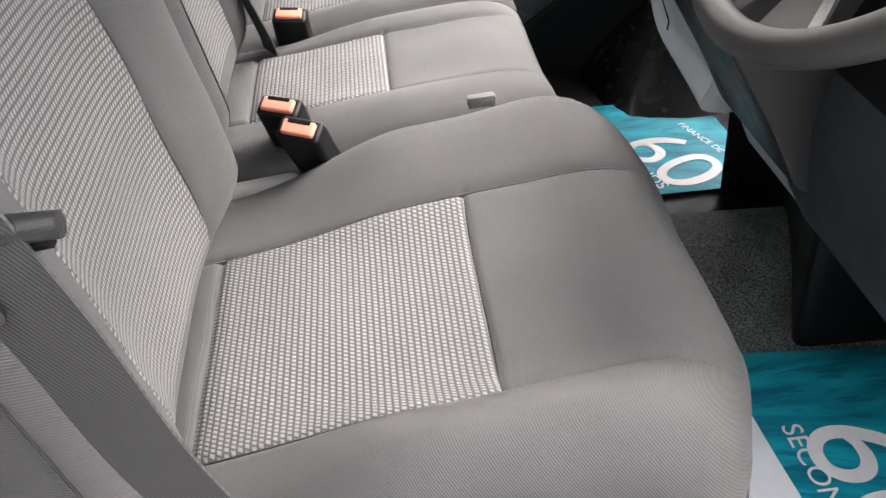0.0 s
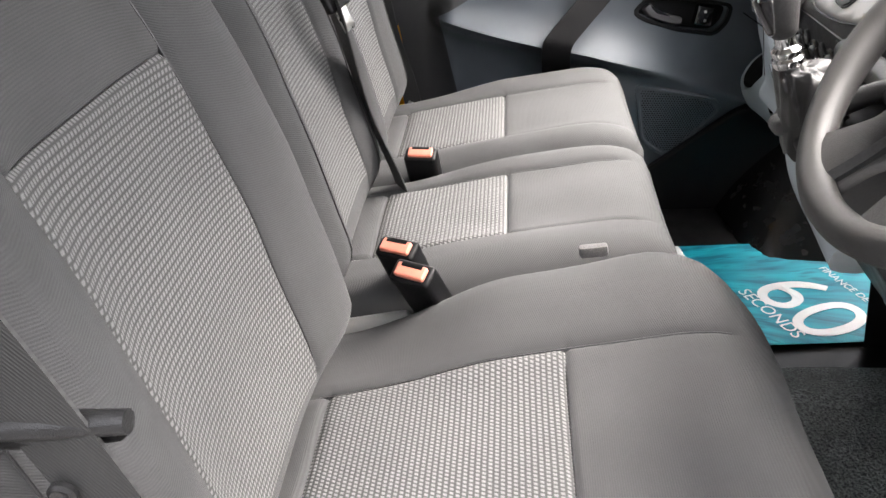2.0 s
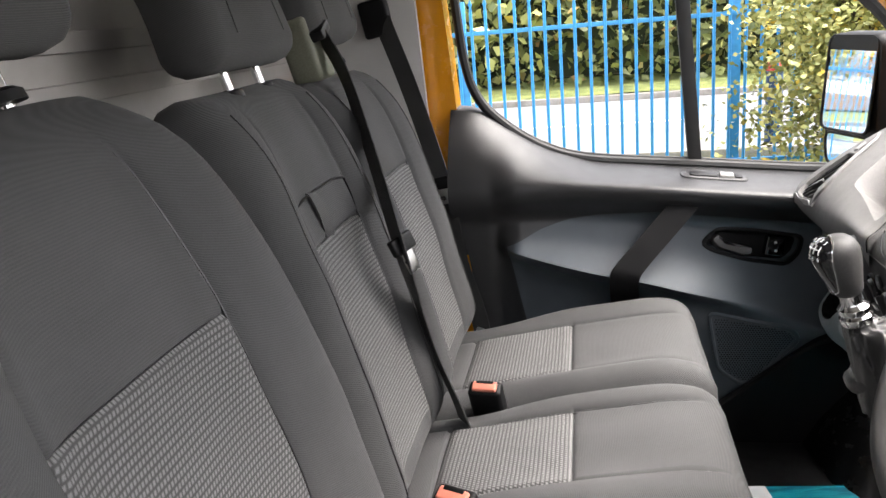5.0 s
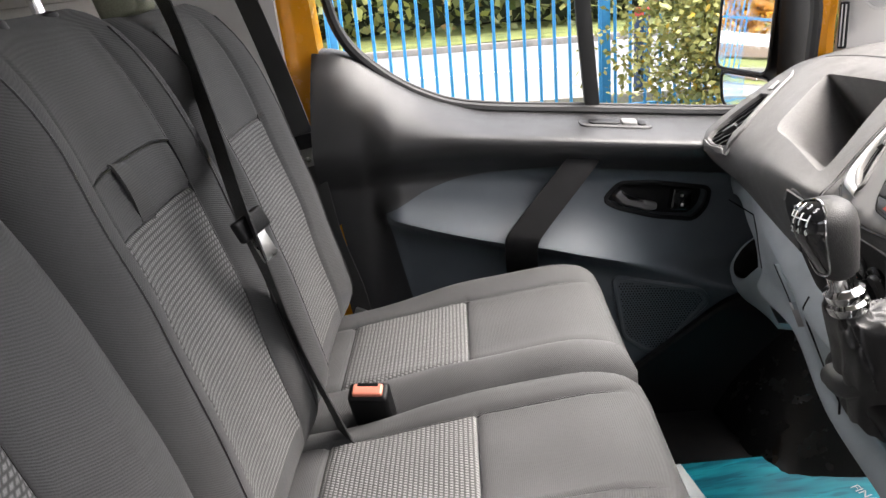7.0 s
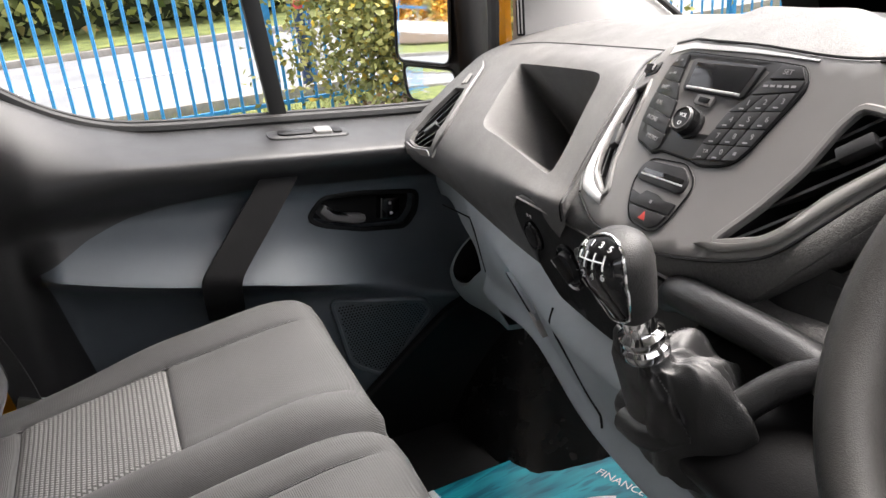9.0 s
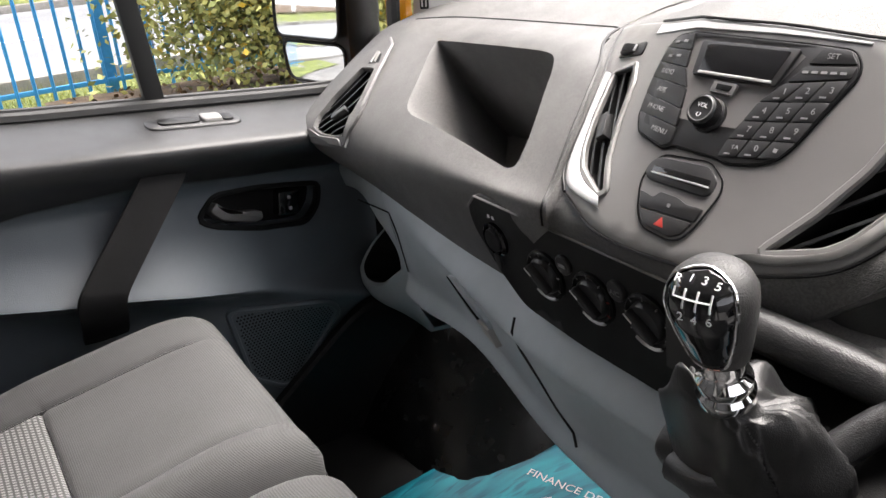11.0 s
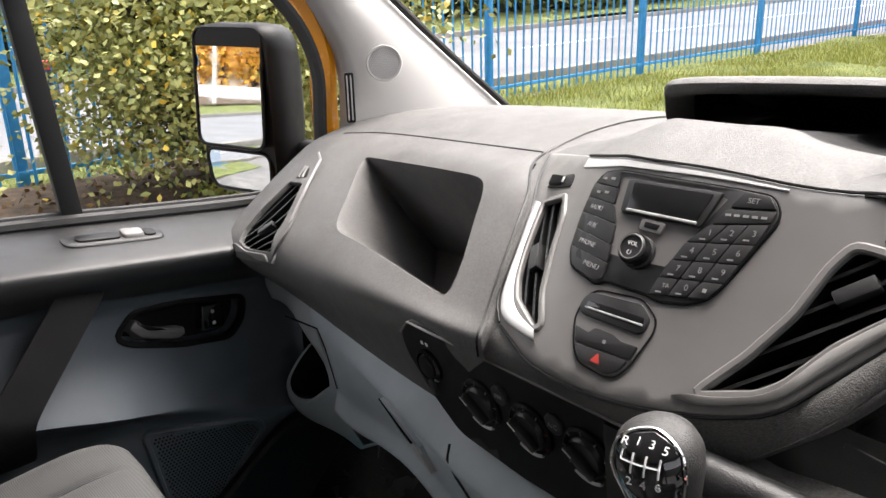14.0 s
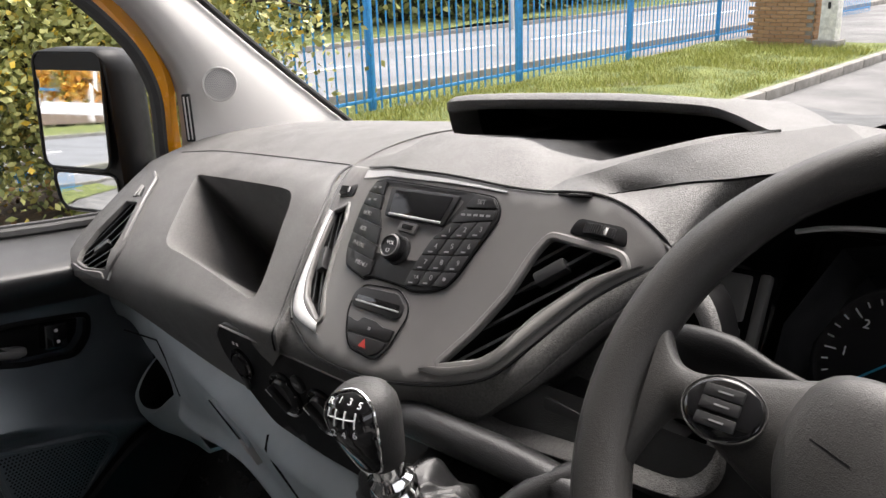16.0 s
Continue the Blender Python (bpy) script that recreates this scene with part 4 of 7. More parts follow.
# window: seal, divider, glass, painted frame
win = spline([(-0.262, 0.305, 0.75), (-0.245, 0.305, 0.56), (-0.215, 0.305, 0.465), (-0.15, 0.305, 0.395), (-0.06, 0.305, 0.338), (0.05, 0.305, 0.305), (0.3, 0.305, 0.28), (0.56, 0.305, 0.255), (0.76, 0.305, 0.245)], 60)
part("window_seal", tube([p + V(0, -0.006, 0.012) for p in win], 0.0115, sides=8), RUBBER, door, "black window seal")
part("window_seal", tube([p + V(0, 0.012, 0.02) for p in win], 0.006, sides=8), RUBBER, door)
part("window_divider", box((0.032, 0.02, 0.8), pose(0.27, 0.318, 0.66, 0, -4.5, 0), 0.004), RUBBER, door, "black window divider bar")
gl = bmesh.new()
grid([[V(-0.3, 0.325, 0.24), V(-0.33, 0.29, 1.02)], [V(0.85, 0.325, 0.2), V(0.3, 0.29, 1.02)]], gl)
pane = part("pane", gl, GLASS, door)
pane.visible_shadow = False
frame_path = spline([(-0.245, 0.315, -0.42), (-0.268, 0.315, -0.05), (-0.29, 0.315, 0.25), (-0.31, 0.312, 0.45), (-0.318, 0.31, 0.6), (-0.33, 0.3, 0.8), (-0.34, 0.29, 1.0)], 24)
part("door_frame", ribbon(frame_path, [(1, -0.1, 0.1)] * 24, 0.085, 0.05), YELLOW, door, "orange-yellow painted door frame")
part("frame_seal", tube([p + V(-0.05, -0.03, 0) for p in frame_path], 0.012, sides=8), RUBBER, door)

# ---- door mirror ----
def door_mirror():
    t = thing("door_mirror", "black door mirror with upper and small lower convex glass", "mirror", m=pose(0.782, 0.645, 0.37, 0, 0, 20))
    # local: x forward, y outward, z up; the glass faces back

    def rect(w, h, r, x, z0=0.0, lean=0.0):
        poly = rounded([(-w / 2, -h / 2), (w / 2, -h / 2), (w / 2, h / 2), (-w / 2, h / 2)], r, 6)
        return [V(x, a + lean * b, b + z0) for a, b in poly]

    rows = [rect(0.205, 0.352, 0.04, -0.045), rect(0.218, 0.368, 0.05, -0.035), rect(0.222, 0.372, 0.055, 0.0), rect(0.21, 0.36, 0.06, 0.05), rect(0.16, 0.28, 0.06, 0.085), rect(0.05, 0.12, 0.02, 0.095)]
    bm = grid(rows, closed=True)
    bm.faces.new([bm.verts.new(p) for p in rows[-1]])
    bm.faces.new([bm.verts.new(p) for p in rows[0]])
    part("case", bm, BLACK, t)
    aim = MIRROR_AIM
    for name, h, z, rad in (("upper_glass", 0.25, 0.052, 0.0), ("lower_glass", 0.085, -0.128, 0.35)):
        poly = rounded([(-0.09, -h / 2), (0.102 - (0.02 if rad else 0), -h / 2), (0.103, h / 2), (-0.09, h / 2)], 0.028, 6)
        g = bmesh.new()
        yaw, pitch = aim
        f = lambda a, b, c: V(-0.052 - c + a * math.tan(radians(yaw)) + b * math.tan(radians(pitch)) + (rad * (a * a + b * b)), a, z + b)
        sheet(poly, [], f, 0.02, rim=0.0, bm=g)
        part(name, g, MIRROR, t, "silvered glass", 180)
        ring = tube([f(a, b, 0.0) for a, b in poly], 0.004, sides=6, closed=True)
        part("glass_edge", ring, BLACK, t)
    part("arm", box((0.07, 0.2, 0.12), pose(0.05, -0.18, -0.13), 0.03, 3), BLACK, t)
    part("arm_foot", box((0.09, 0.03, 0.2), pose(0.03, -0.27, -0.12), 0.01, 3), BLACK, t)
    part("indicator", box((0.03, 0.012, 0.06), pose(0.02, -0.096, 0.0), 0.004), BLACK, t)


MIRROR_AIM = (0.0, 4.6)
door_mirror()


from mathutils.bvhtree import BVHTree

# ---- dashboard, passenger side ----
LINES = [
    [(0.56, 0.235, 0.16), (0.545, 0.1, 0.168), (0.53, -0.05, 0.17), (0.52, -0.26, 0.15), (0.51, -0.47, 0.145)],
    [(0.51, 0.225, 0.225), (0.493, 0.14, 0.228), (0.5, -0.02, 0.245), (0.462, -0.33, 0.285), (0.437, -0.5, 0.305)],
    [(0.54, 0.235, 0.262), (0.535, 0.12, 0.285), (0.542, -0.089, 0.317), (0.485, -0.388, 0.33), (0.46, -0.483, 0.343)],
    [(0.66, 0.25, 0.34), (0.655, 0.14, 0.365), (0.661, 0.018, 0.377), (0.603, -0.317, 0.416), (0.57, -0.425, 0.418)],
    [(0.74, 0.262, 0.372), (0.738, 0.16, 0.388), (0.745, 0.05, 0.4), (0.705, -0.28, 0.43), (0.7, -0.325, 0.433)],
    [(0.9, 0.27, 0.39), (0.91, 0.15, 0.412), (0.92, 0.04, 0.425), (0.9, -0.25, 0.45), (0.88, -0.35, 0.458)],
    [(1.17, 0.27, 0.36), (1.21, 0.12, 0.375), (1.24, 0.0, 0.385), (1.26, -0.25, 0.4), (1.27, -0.38, 0.405)],
]
dash_at, dash_n = lookup(surface(LINES, 41, 61))


def on_dash(s, v, c):
    return dash_at(s, v) + dash_n(s, v) * c


dash = thing("dashboard", "dark grey moulded dashboard with an open tray on the passenger side", "dashboard")
def corners(poly, radii, n=7):
    """The polygon with a radius of its own at each corner."""
    out = []
    k = len(poly)
    for i in range(k):
        a, b, c = Vector(poly[i - 1]), Vector(poly[i]), Vector(poly[(i + 1) % k])
        p, q = b + (a - b).normalized() * radii[i], b + (c - b).normalized() * radii[i]
        out += [tuple(p * (1 - t) ** 2 + b * 2 * t * (1 - t) + q * t**2) for t in np.linspace(0, 1, n)]
    return out


tray = corners([(0.473, 0.321), (0.496, 0.511), (0.768, 0.505), (0.758, 0.317)], (0.055, 0.014, 0.05, 0.02))
tray_back = corners([(0.53, 0.37), (0.535, 0.505), (0.76, 0.5), (0.752, 0.362)], (0.03, 0.012, 0.025, 0.014))
vent_hole = rounded([(0.23, 0.232), (0.3, 0.211), (0.4, 0.212), (0.35, 0.284), (0.325, 0.367), (0.3, 0.42), (0.218, 0.424), (0.186, 0.352), (0.193, 0.285)], 0.009, 4)
vent_frame = rounded([(0.14, 0.158), (0.43, 0.17), (0.355, 0.338), (0.328, 0.417), (0.292, 0.482), (0.2, 0.513), (0.135, 0.505), (0.065, 0.42), (0.045, 0.33), (0.065, 0.22)], 0.03, 5)
skin = sheet([(0, 0), (0.9, 0), (0.94, 0.12), (1, 0.165), (1, 1), (0, 1)], [tray, vent_hole], on_dash, 0.021, depth=0.0, rim=0.0)


def recess(poly, f, lips, depth, taper, bm):
    """A soft-edged well going in from a hole's edge."""
    rows = [[f(x, y, 0.0) for x, y in poly]]
    for d, c in lips:
        rows.append([f(x, y, -c) for x, y in shrink(poly, d)])
    rows.append([f(x, y, -depth) for x, y in shrink(poly, taper)])
    grid(rows, bm, True)
    bm.faces.new([bm.verts.new(p) for p in rows[-1]])


def pair_lines(a, b, step):
    """Both outlines cut into the same number of points."""
    p, q = [], []
    k = len(a)
    for i in range(k):
        j = (i + 1) % k
        m = max(1, math.ceil(math.dist(a[i], a[j]) / step))
        for t in range(m):
            f = t / m
            p.append((a[i][0] + (a[j][0] - a[i][0]) * f, a[i][1] + (a[j][1] - a[i][1]) * f))
            q.append((b[i][0] + (b[j][0] - b[i][0]) * f, b[i][1] + (b[j][1] - b[i][1]) * f))
    return p, q


rim_line, back_line = pair_lines(tray, tray_back, 0.021)
funnel = [[on_dash(a + (c - a) * k, b + (d - b) * k, -e) for (a, b), (c, d) in zip(rim_line, back_line)] for k, e in ((0, 0), (0.012, 0.0008), (0.04, 0.0035), (0.09, 0.011), (0.2, 0.034), (0.4, 0.075), (0.7, 0.13), (0.93, 0.17), (1.0, 0.178))]
grid(funnel, skin, True)
skin.faces.new([skin.verts.new(p) for p in funnel[-1]])
bmesh.ops.remove_doubles(skin, verts=skin.verts, dist=1e-5)
part("passenger_dash", skin, DASH, dash, sharp=50)
part("tray_step", slab(rounded([(0.665, 0.395), (0.75, 0.388), (0.756, 0.47), (0.672, 0.468)], 0.014), on_dash, -0.178, -0.072, 0.012), DOORGREY, dash, "blue-grey step inside the tray", 60)
seam = bmesh.new()
tube([on_dash(s, 0.667, 0.0) for s in np.linspace(0.16, 0.985, 30)], 0.0016, seam, 5)
tube([on_dash(0.985, v, 0.0) for v in np.linspace(0.17, 0.667, 24)], 0.0018, seam, 5)
part("panel_gap", seam, BLACK, dash)


def vent(name, label, poly, f, frame_mat, frame_w, depth, slat_dir, count, parent, lift=0.003, step=0.012, knob=True, outer=None):
    """An air vent: bezel, dark well, slats and a thumb tab."""
    t = part(name, bezel_bm(poly, frame_w, f, lift, step, outer), frame_mat, parent, label)
    well = bmesh.new()
    recess(resample(shrink(poly, 0.0005), step), f, [(0.001, 0.004)], depth, 0.003, well)
    part("well", well, BLACK, t)
    c = Vector((sum(p[0] for p in poly) / len(poly), sum(p[1] for p in poly) / len(poly)))
    d = Vector(slat_dir).normalized()
    n = Vector((-d.y, d.x))
    spans = [(Vector(p) - c).dot(n) for p in poly]
    lo, hi = min(spans), max(spans)
    for k in range(count):
        o = c + n * (lo + (hi - lo) * (k + 0.7) / (count + 0.4))
        ts = []
        for a, b in zip(poly, poly[1:] + poly[:1]):
            a, b = Vector(a), Vector(b)
            da, db = (a - o).dot(n), (b - o).dot(n)
            if (da > 0) != (db > 0):
                p = a + (b - a) * da / (da - db)
                ts.append((p - o).dot(d))
        if len(ts) < 2:
            continue
        t0, t1 = min(ts), max(ts)
        pts = [o + d * (t0 + (t1 - t0) * q) for q in np.linspace(0, 1, 8)]
        rows = []
        for p in pts:
            top, low = f(p.x, p.y, -0.004), f(p.x, p.y, -0.022)
            side = (f(p.x + n.x * 0.01, p.y + n.y * 0.01, -0.004) - top).normalized() * 0.0014
            rows.append([top + side, top - side, low - side + side * 5, low + side + side * 5])
        part("slat", grid(rows, closed=True), DARK, t)
        if knob and k == count // 2:
            p = o + d * (t0 + t1) / 2
            q = [f(p.x + d.x * e + n.x * g, p.y + d.y * e + n.y * g, 0) for e, g in ((0, 0), (0.01, 0), (0, 0.01))]
            x, y = (q[1] - q[0]).normalized(), (q[2] - q[0]).normalized()
            z = x.cross(y).normalized()
            part("thumb_tab", box((0.03, 0.011, 0.012), axes(f(p.x, p.y, -0.004), x, z.cross(x), z), 0.002), BUTTON, t)
    return t


def bezel_bm(poly, w, f, lift, step, outer=None):
    return sheet(outer or shrink(poly, -w), [poly], lambda a, b, c: f(a, b, c + lift), step, depth=lift + 0.01, lip=0.0015, rim=lift + 0.003)


sv = vent("side_vent", "silver-edged air vent at the door end", vent_hole, on_dash, DASH, 0.018, 0.035, (0.1, 0.2), 6, dash, step=0.02, lift=0.004, outer=vent_frame)
part("vent_foot", slab(rounded([(0.17, 0.168), (0.415, 0.176), (0.39, 0.204), (0.3, 0.204), (0.22, 0.222), (0.16, 0.2)], 0.01, 3), on_dash, 0.002, 0.0065, 0.002), SATIN, sv, "bright satin foot of the vent frame")
part("vent_line", tube([on_dash(s_, v_, 0.005) for s_, v_ in ((0.43, 0.175), (0.357, 0.338), (0.33, 0.417), (0.294, 0.48), (0.24, 0.502))], 0.0022, sides=6), SATIN, sv, "thin satin edge line")
part("demister_mouth", slab(rounded([(0.226, 0.462), (0.272, 0.456), (0.298, 0.433), (0.238, 0.431)], 0.006, 3), on_dash, 0.003, 0.0047, 0.0003), BLACK, sv)
for k in (0.3, 0.65):
    part("demister_rib", tube([on_dash(0.226 + 0.046 * k, 0.462 - 0.006 * k, 0.005), on_dash(0.238 + 0.06 * k, 0.431 + 0.002 * k, 0.005)], 0.0022, sides=6), SATIN, sv)

# ---- centre stack ----
CO = V(0.50, -0.63, 0.425)
CU = V(0.58, 0, 0.815).normalized()
CW = V(0, -1, 0)
CN = V(-CU.z, 0, CU.x)


def on_stack(a, b, c):
    g = min(1.1, max(0.2, 0.25 + 0.75 * (b + 0.12) / 0.23))
    back = 0.76 * max(0.0, -a - 0.06) ** 1.136 * g + 0.9 * max(0.0, a - 0.2) ** 1.5
    return CO + CW * a + CU * b + CN * (c - back)


def face_pose(a, b, c, turn=0):
    e = 0.004
    x = (on_stack(a + e, b, c) - on_stack(a - e, b, c)).normalized()
    n = x.cross(CU).normalized()
    return axes(on_stack(a, b, c), x, n.cross(x), n) @ pose(0, 0, 0, 0, 0, turn)


STACK_LOW = [(-0.124, -0.096), (-0.098, -0.106), (-0.068, -0.116), (-0.026, -0.119), (0.027, -0.1145), (0.071, -0.1045), (0.112, -0.0905), (0.142, -0.0735), (0.166, -0.0425), (0.203, 0.0085), (0.236, 0.043), (0.252, 0.058)]
STACK_TOP = [(-0.27, 0.113), (-0.19, 0.0962), (-0.133, 0.0865), (-0.096, 0.0822), (-0.052, 0.0805), (0.019, 0.083), (0.088, 0.082), (0.126, 0.084), (0.15, 0.0875), (0.176, 0.0895), (0.202, 0.085), (0.224, 0.076), (0.24, 0.067), (0.252, 0.058)]
STACK_SIDE = [(-0.27, 0.113), (-0.235, 0.075), (-0.205, 0.045), (-0.194, 0.034), (-0.18, 0.01), (-0.164, -0.024), (-0.152, -0.056), (-0.143, -0.078), (-0.124, -0.096)]


def even(line, n):
    """n evenly spaced points along a smooth line in the stack's face."""
    return [(p.x, p.y) for p in spline([(a, b, 0) for a, b in line], n)]


stack_edge = even(STACK_LOW, 40)[:-1] + even(STACK_TOP, 50)[::-1][:-1] + even(STACK_SIDE, 26)[:-1]
rvent = [(0.086, -0.085), (0.125, -0.069), (0.139, -0.056), (0.16, -0.021), (0.195, 0.018), (0.221, 0.037), (0.215, 0.045), (0.148, 0.048), (0.139, 0.03), (0.129, -0.009), (0.11, -0.048)]
lvent = [(-0.169, 0.033), (-0.159, 0.007), (-0.147, -0.026), (-0.134, -0.052), (-0.119, -0.07), (-0.081, -0.088), (-0.075, -0.084), (-0.093, -0.057), (-0.107, -0.022), (-0.121, 0.02), (-0.137, 0.04)]
rvent, lvent = rounded(rvent, 0.006), rounded(lvent, 0.004)
part("centre_panel", sheet(stack_edge, [rvent, lvent], on_stack, 0.012, depth=0.0, rim=0.012), STACK, dash, "charcoal satin centre panel", 60)
for poly, name, d in ((rvent, "centre_vent", (0.132, 0.118)), (lvent, "centre_vent", (-0.075, 0.11))):
    v = vent(name, "slanted centre air vent with a silver edge", poly, on_stack, STACK, 0.004, 0.045, d, 4, dash, lift=0.0025, step=0.01)
    arc = [(0.08, -0.0885), (0.1, -0.083), (0.126, -0.0715), (0.141, -0.0575), (0.162, -0.0225), (0.197, 0.0165), (0.224, 0.036)]
    arc2 = [(0.068, -0.0945), (0.092, -0.0925), (0.12, -0.081), (0.142, -0.067), (0.166, -0.0335), (0.203, 0.0145), (0.234, 0.043)]
    if poly is lvent:
        arc = [(-0.177, 0.033), (-0.166, 0.007), (-0.15, -0.026), (-0.136, -0.055), (-0.121, -0.073), (-0.103, -0.083), (-0.076, -0.0905)]
        arc2 = [(-0.191, 0.036), (-0.178, 0.011), (-0.162, -0.023), (-0.15, -0.055), (-0.139, -0.077), (-0.119, -0.0925), (-0.07, -0.1)]
    rows = []
    for p, q in zip(spline([(a, b, 0) for a, b in arc], 24), spline([(a, b, 0) for a, b in arc2], 24)):
        rows.append([on_stack(p.x, p.y, -0.006), on_stack(p.x, p.y, 0.0026), on_stack(p.x * 0.93 + q.x * 0.07, p.y * 0.93 + q.y * 0.07, 0.0034), on_stack(p.x * 0.1 + q.x * 0.9, p.y * 0.1 + q.y * 0.9, 0.003), on_stack(q.x, q.y, 0.0022), on_stack(q.x, q.y, -0.001)])
    part("silver_edge", grid(rows), SILVER if poly is lvent else SATIN, v, "satin silver edge strip", 60)
# dash skin beside the centre panel
rows = []
for p, q in zip(spline([on_dash(0.99, v, -0.001) for v in (0.66, 0.58, 0.5, 0.42, 0.36, 0.3, 0.26, 0.21, 0.17)], 20), spline([on_stack(a, b, -0.003) for a, b in STACK_SIDE], 20)):
    rows.append([p, p.lerp(q, 0.35) + V(0.001, 0, 0), p.lerp(q, 0.7) + V(0.001, 0, 0), q])
part("side_band", grid(rows), DASH, dash, sharp=60)
part("panel_gap", tube([on_stack(a - 0.003, b, 0.0) for a, b in even(STACK_SIDE, 30)], 0.0013, sides=5), BLACK, dash)
part("panel_gap", tube([on_stack(a, b + 0.0025, 0.0) for a, b in even(STACK_TOP[2:], 50)], 0.0013, sides=5), BLACK, dash)
# dash skin turning under the centre panel
# the heater panel's plane, below the band
HO = V(0.459, -0.53, 0.228)
HY = V(-0.03, -0.999, 0.035).normalized()
HUP = V(-0.2, 0.0, 0.98).normalized()
HN = HY.cross(HUP).normalized()
HUP = HN.cross(HY)
HO = HO - HN * 0.001


def on_heater(a, b, c):
    return HO + HY * a + HUP * b + HN * c


low_line = [on_dash(0.99, 0.17, -0.001), on_heater(-0.035, 0.0765, 0.002), on_heater(-0.01, 0.0765, 0.002), on_heater(0.03, 0.077, 0.002), on_heater(0.075, 0.0765, 0.002), on_heater(0.12, 0.078, 0.002), V(0.449, -0.7, 0.303), V(0.453, -0.745, 0.308), on_stack(0.172, -0.074, -0.004), on_stack(0.207, -0.02, -0.004), on_stack(0.24, 0.024, -0.004), on_stack(0.256, 0.046, -0.004)]
rows = []
for p, q in zip(spline([on_stack(a, b, -0.002) for a, b in STACK_LOW], 50), spline(low_line, 50)):
    rows.append([p + CN * -0.004, p + CN * 0.0005, p.lerp(q, 0.25) + CN * 0.0035, p.lerp(q, 0.55) + CN * 0.004, p.lerp(q, 0.85) + CN * 0.002, q, q + V(0.02, 0, -0.004)])
part("lower_band", grid(rows), DASH, dash, sharp=70)
part("panel_gap", tube([on_stack(a + 0.001, b - 0.003, 0.0) for a, b in even(STACK_LOW, 50)], 0.0014, sides=5), BLACK, dash)
# vent thumbwheels
for a, b in ((0.19, 0.0615), (-0.162, 0.06)):
    w = part("thumbwheel_recess", slab(rounded([(a - 0.027, b - 0.007), (a + 0.027, b - 0.008), (a + 0.022, b + 0.0075), (a - 0.022, b + 0.0075)], 0.005), on_stack, 0.0, 0.0016, 0.0005), BLACK, dash)
    roll = face_pose(a, b, -0.016) @ pose(0, 0, 0, 90, 0, 0)
    bm = rod(0.022, 0.022, 0.009, roll, 48, None, 0.001)
    for q in np.linspace(0, math.pi, 34):
        box((0.0012, 0.0007, 0.008), roll @ pose(0.0221 * math.cos(q), 0.0221 * -math.sin(q), 0, 0, 0, -math.degrees(q)), 0, 1, bm)
        box((0.0012, 0.0007, 0.008), roll @ pose(0.0221 * math.cos(q), 0.0221 * math.sin(q), 0, 0, 0, math.degrees(q)), 0, 1, bm)
    part("thumbwheel", bm, BUTTON, w, "ribbed black thumbwheel")
    part("mark", box((0.0028, 0.0062, 0.0016), face_pose(a + 0.008, b, 0.0044), 0.0003), WHITE, w)
# silver strip painted as light caught by the centre panel's top bevel
rows = []
for i, p in enumerate(spline([(-0.131, 0.0845, 0), (-0.096, 0.0805, 0), (-0.052, 0.0788, 0), (0.019, 0.081, 0), (0.088, 0.0802, 0)], 30)):
    w = 0.009 * (1 - i / 30) + 0.001
    rows.append([on_stack(p.x, p.y, -0.001), on_stack(p.x, p.y, 0.001), on_stack(p.x, p.y - w, 0.0012), on_stack(p.x, p.y - w - 0.0005, 0.0)])
part("silver_line", grid(rows), SILVER, dash, "silver strip painted as the lit top bevel above the radio")

# ---- radio ----
radio = thing("radio", "black radio with a dark display, volume knob and phone keypad", "radio")
outline = rounded([(-0.083, 0.066), (-0.056, 0.068), (0.055, 0.072), (0.079, 0.072), (0.088, 0.062), (0.09, 0.052), (0.07, -0.006), (0.063, -0.018), (0.049, -0.026), (0.026, -0.031), (0.015, -0.029), (-0.028, -0.029), (-0.036, -0.034), (-0.069, -0.026), (-0.08, -0.012), (-0.088, 0.024), (-0.091, 0.053)], 0.006)
part("faceplate", slab(outline, on_stack, -0.002, 0.0022, 0.0008), BUTTON, radio)
part("outline_gap", tube([on_stack(a, b, 0.0006) for a, b in shrink(outline, -0.0008)], 0.0009, sides=5, closed=True), BLACK, radio)


def key(poly, top=0.0034, mat=BUTTON, name="key", parent=None, r=0.0015):
    return part(name, slab(rounded(shrink(poly, 0.00045), r, 3), on_stack, 0.001, top, 0.0003), mat, parent or radio)


def mid(poly):
    return sum(p[0] for p in poly) / len(poly), sum(p[1] for p in poly) / len(poly)


# left column of keys
lx = [(-0.089, 0.0545), (-0.0895, 0.0405), (-0.0885, 0.0255), (-0.0855, 0.0095), (-0.081, -0.0075)]
rx = [(-0.0545, 0.051), (-0.051, 0.036), (-0.041, 0.0195), (-0.0365, 0.001), (-0.0325, -0.0145)]
cells = [[(-0.081, 0.0645), (-0.058, 0.066), rx[0], lx[0]]] + [[lx[i], rx[i], rx[i + 1], lx[i + 1]] for i in range(4)] + [[lx[4], rx[4], (-0.03, -0.028), (-0.037, -0.0325), (-0.068, -0.0255)]]
for poly, word in zip(cells, ("", "", "RADIO", "AUX", "PHONE", "MENU")):
    k = key(list(reversed(poly)))
    a, b = mid(poly[:4])
    if word:
        letters(word, 0.0062, face_pose(a - 0.002, b, 0.0035, -5), PALEPRINT, k)
    else:
        for e in (-0.006, 0.006):
            part("mark", box((0.006, 0.0022, 0.0004), face_pose(a + e, b, 0.0036, -5), 0), PALEPRINT, k)
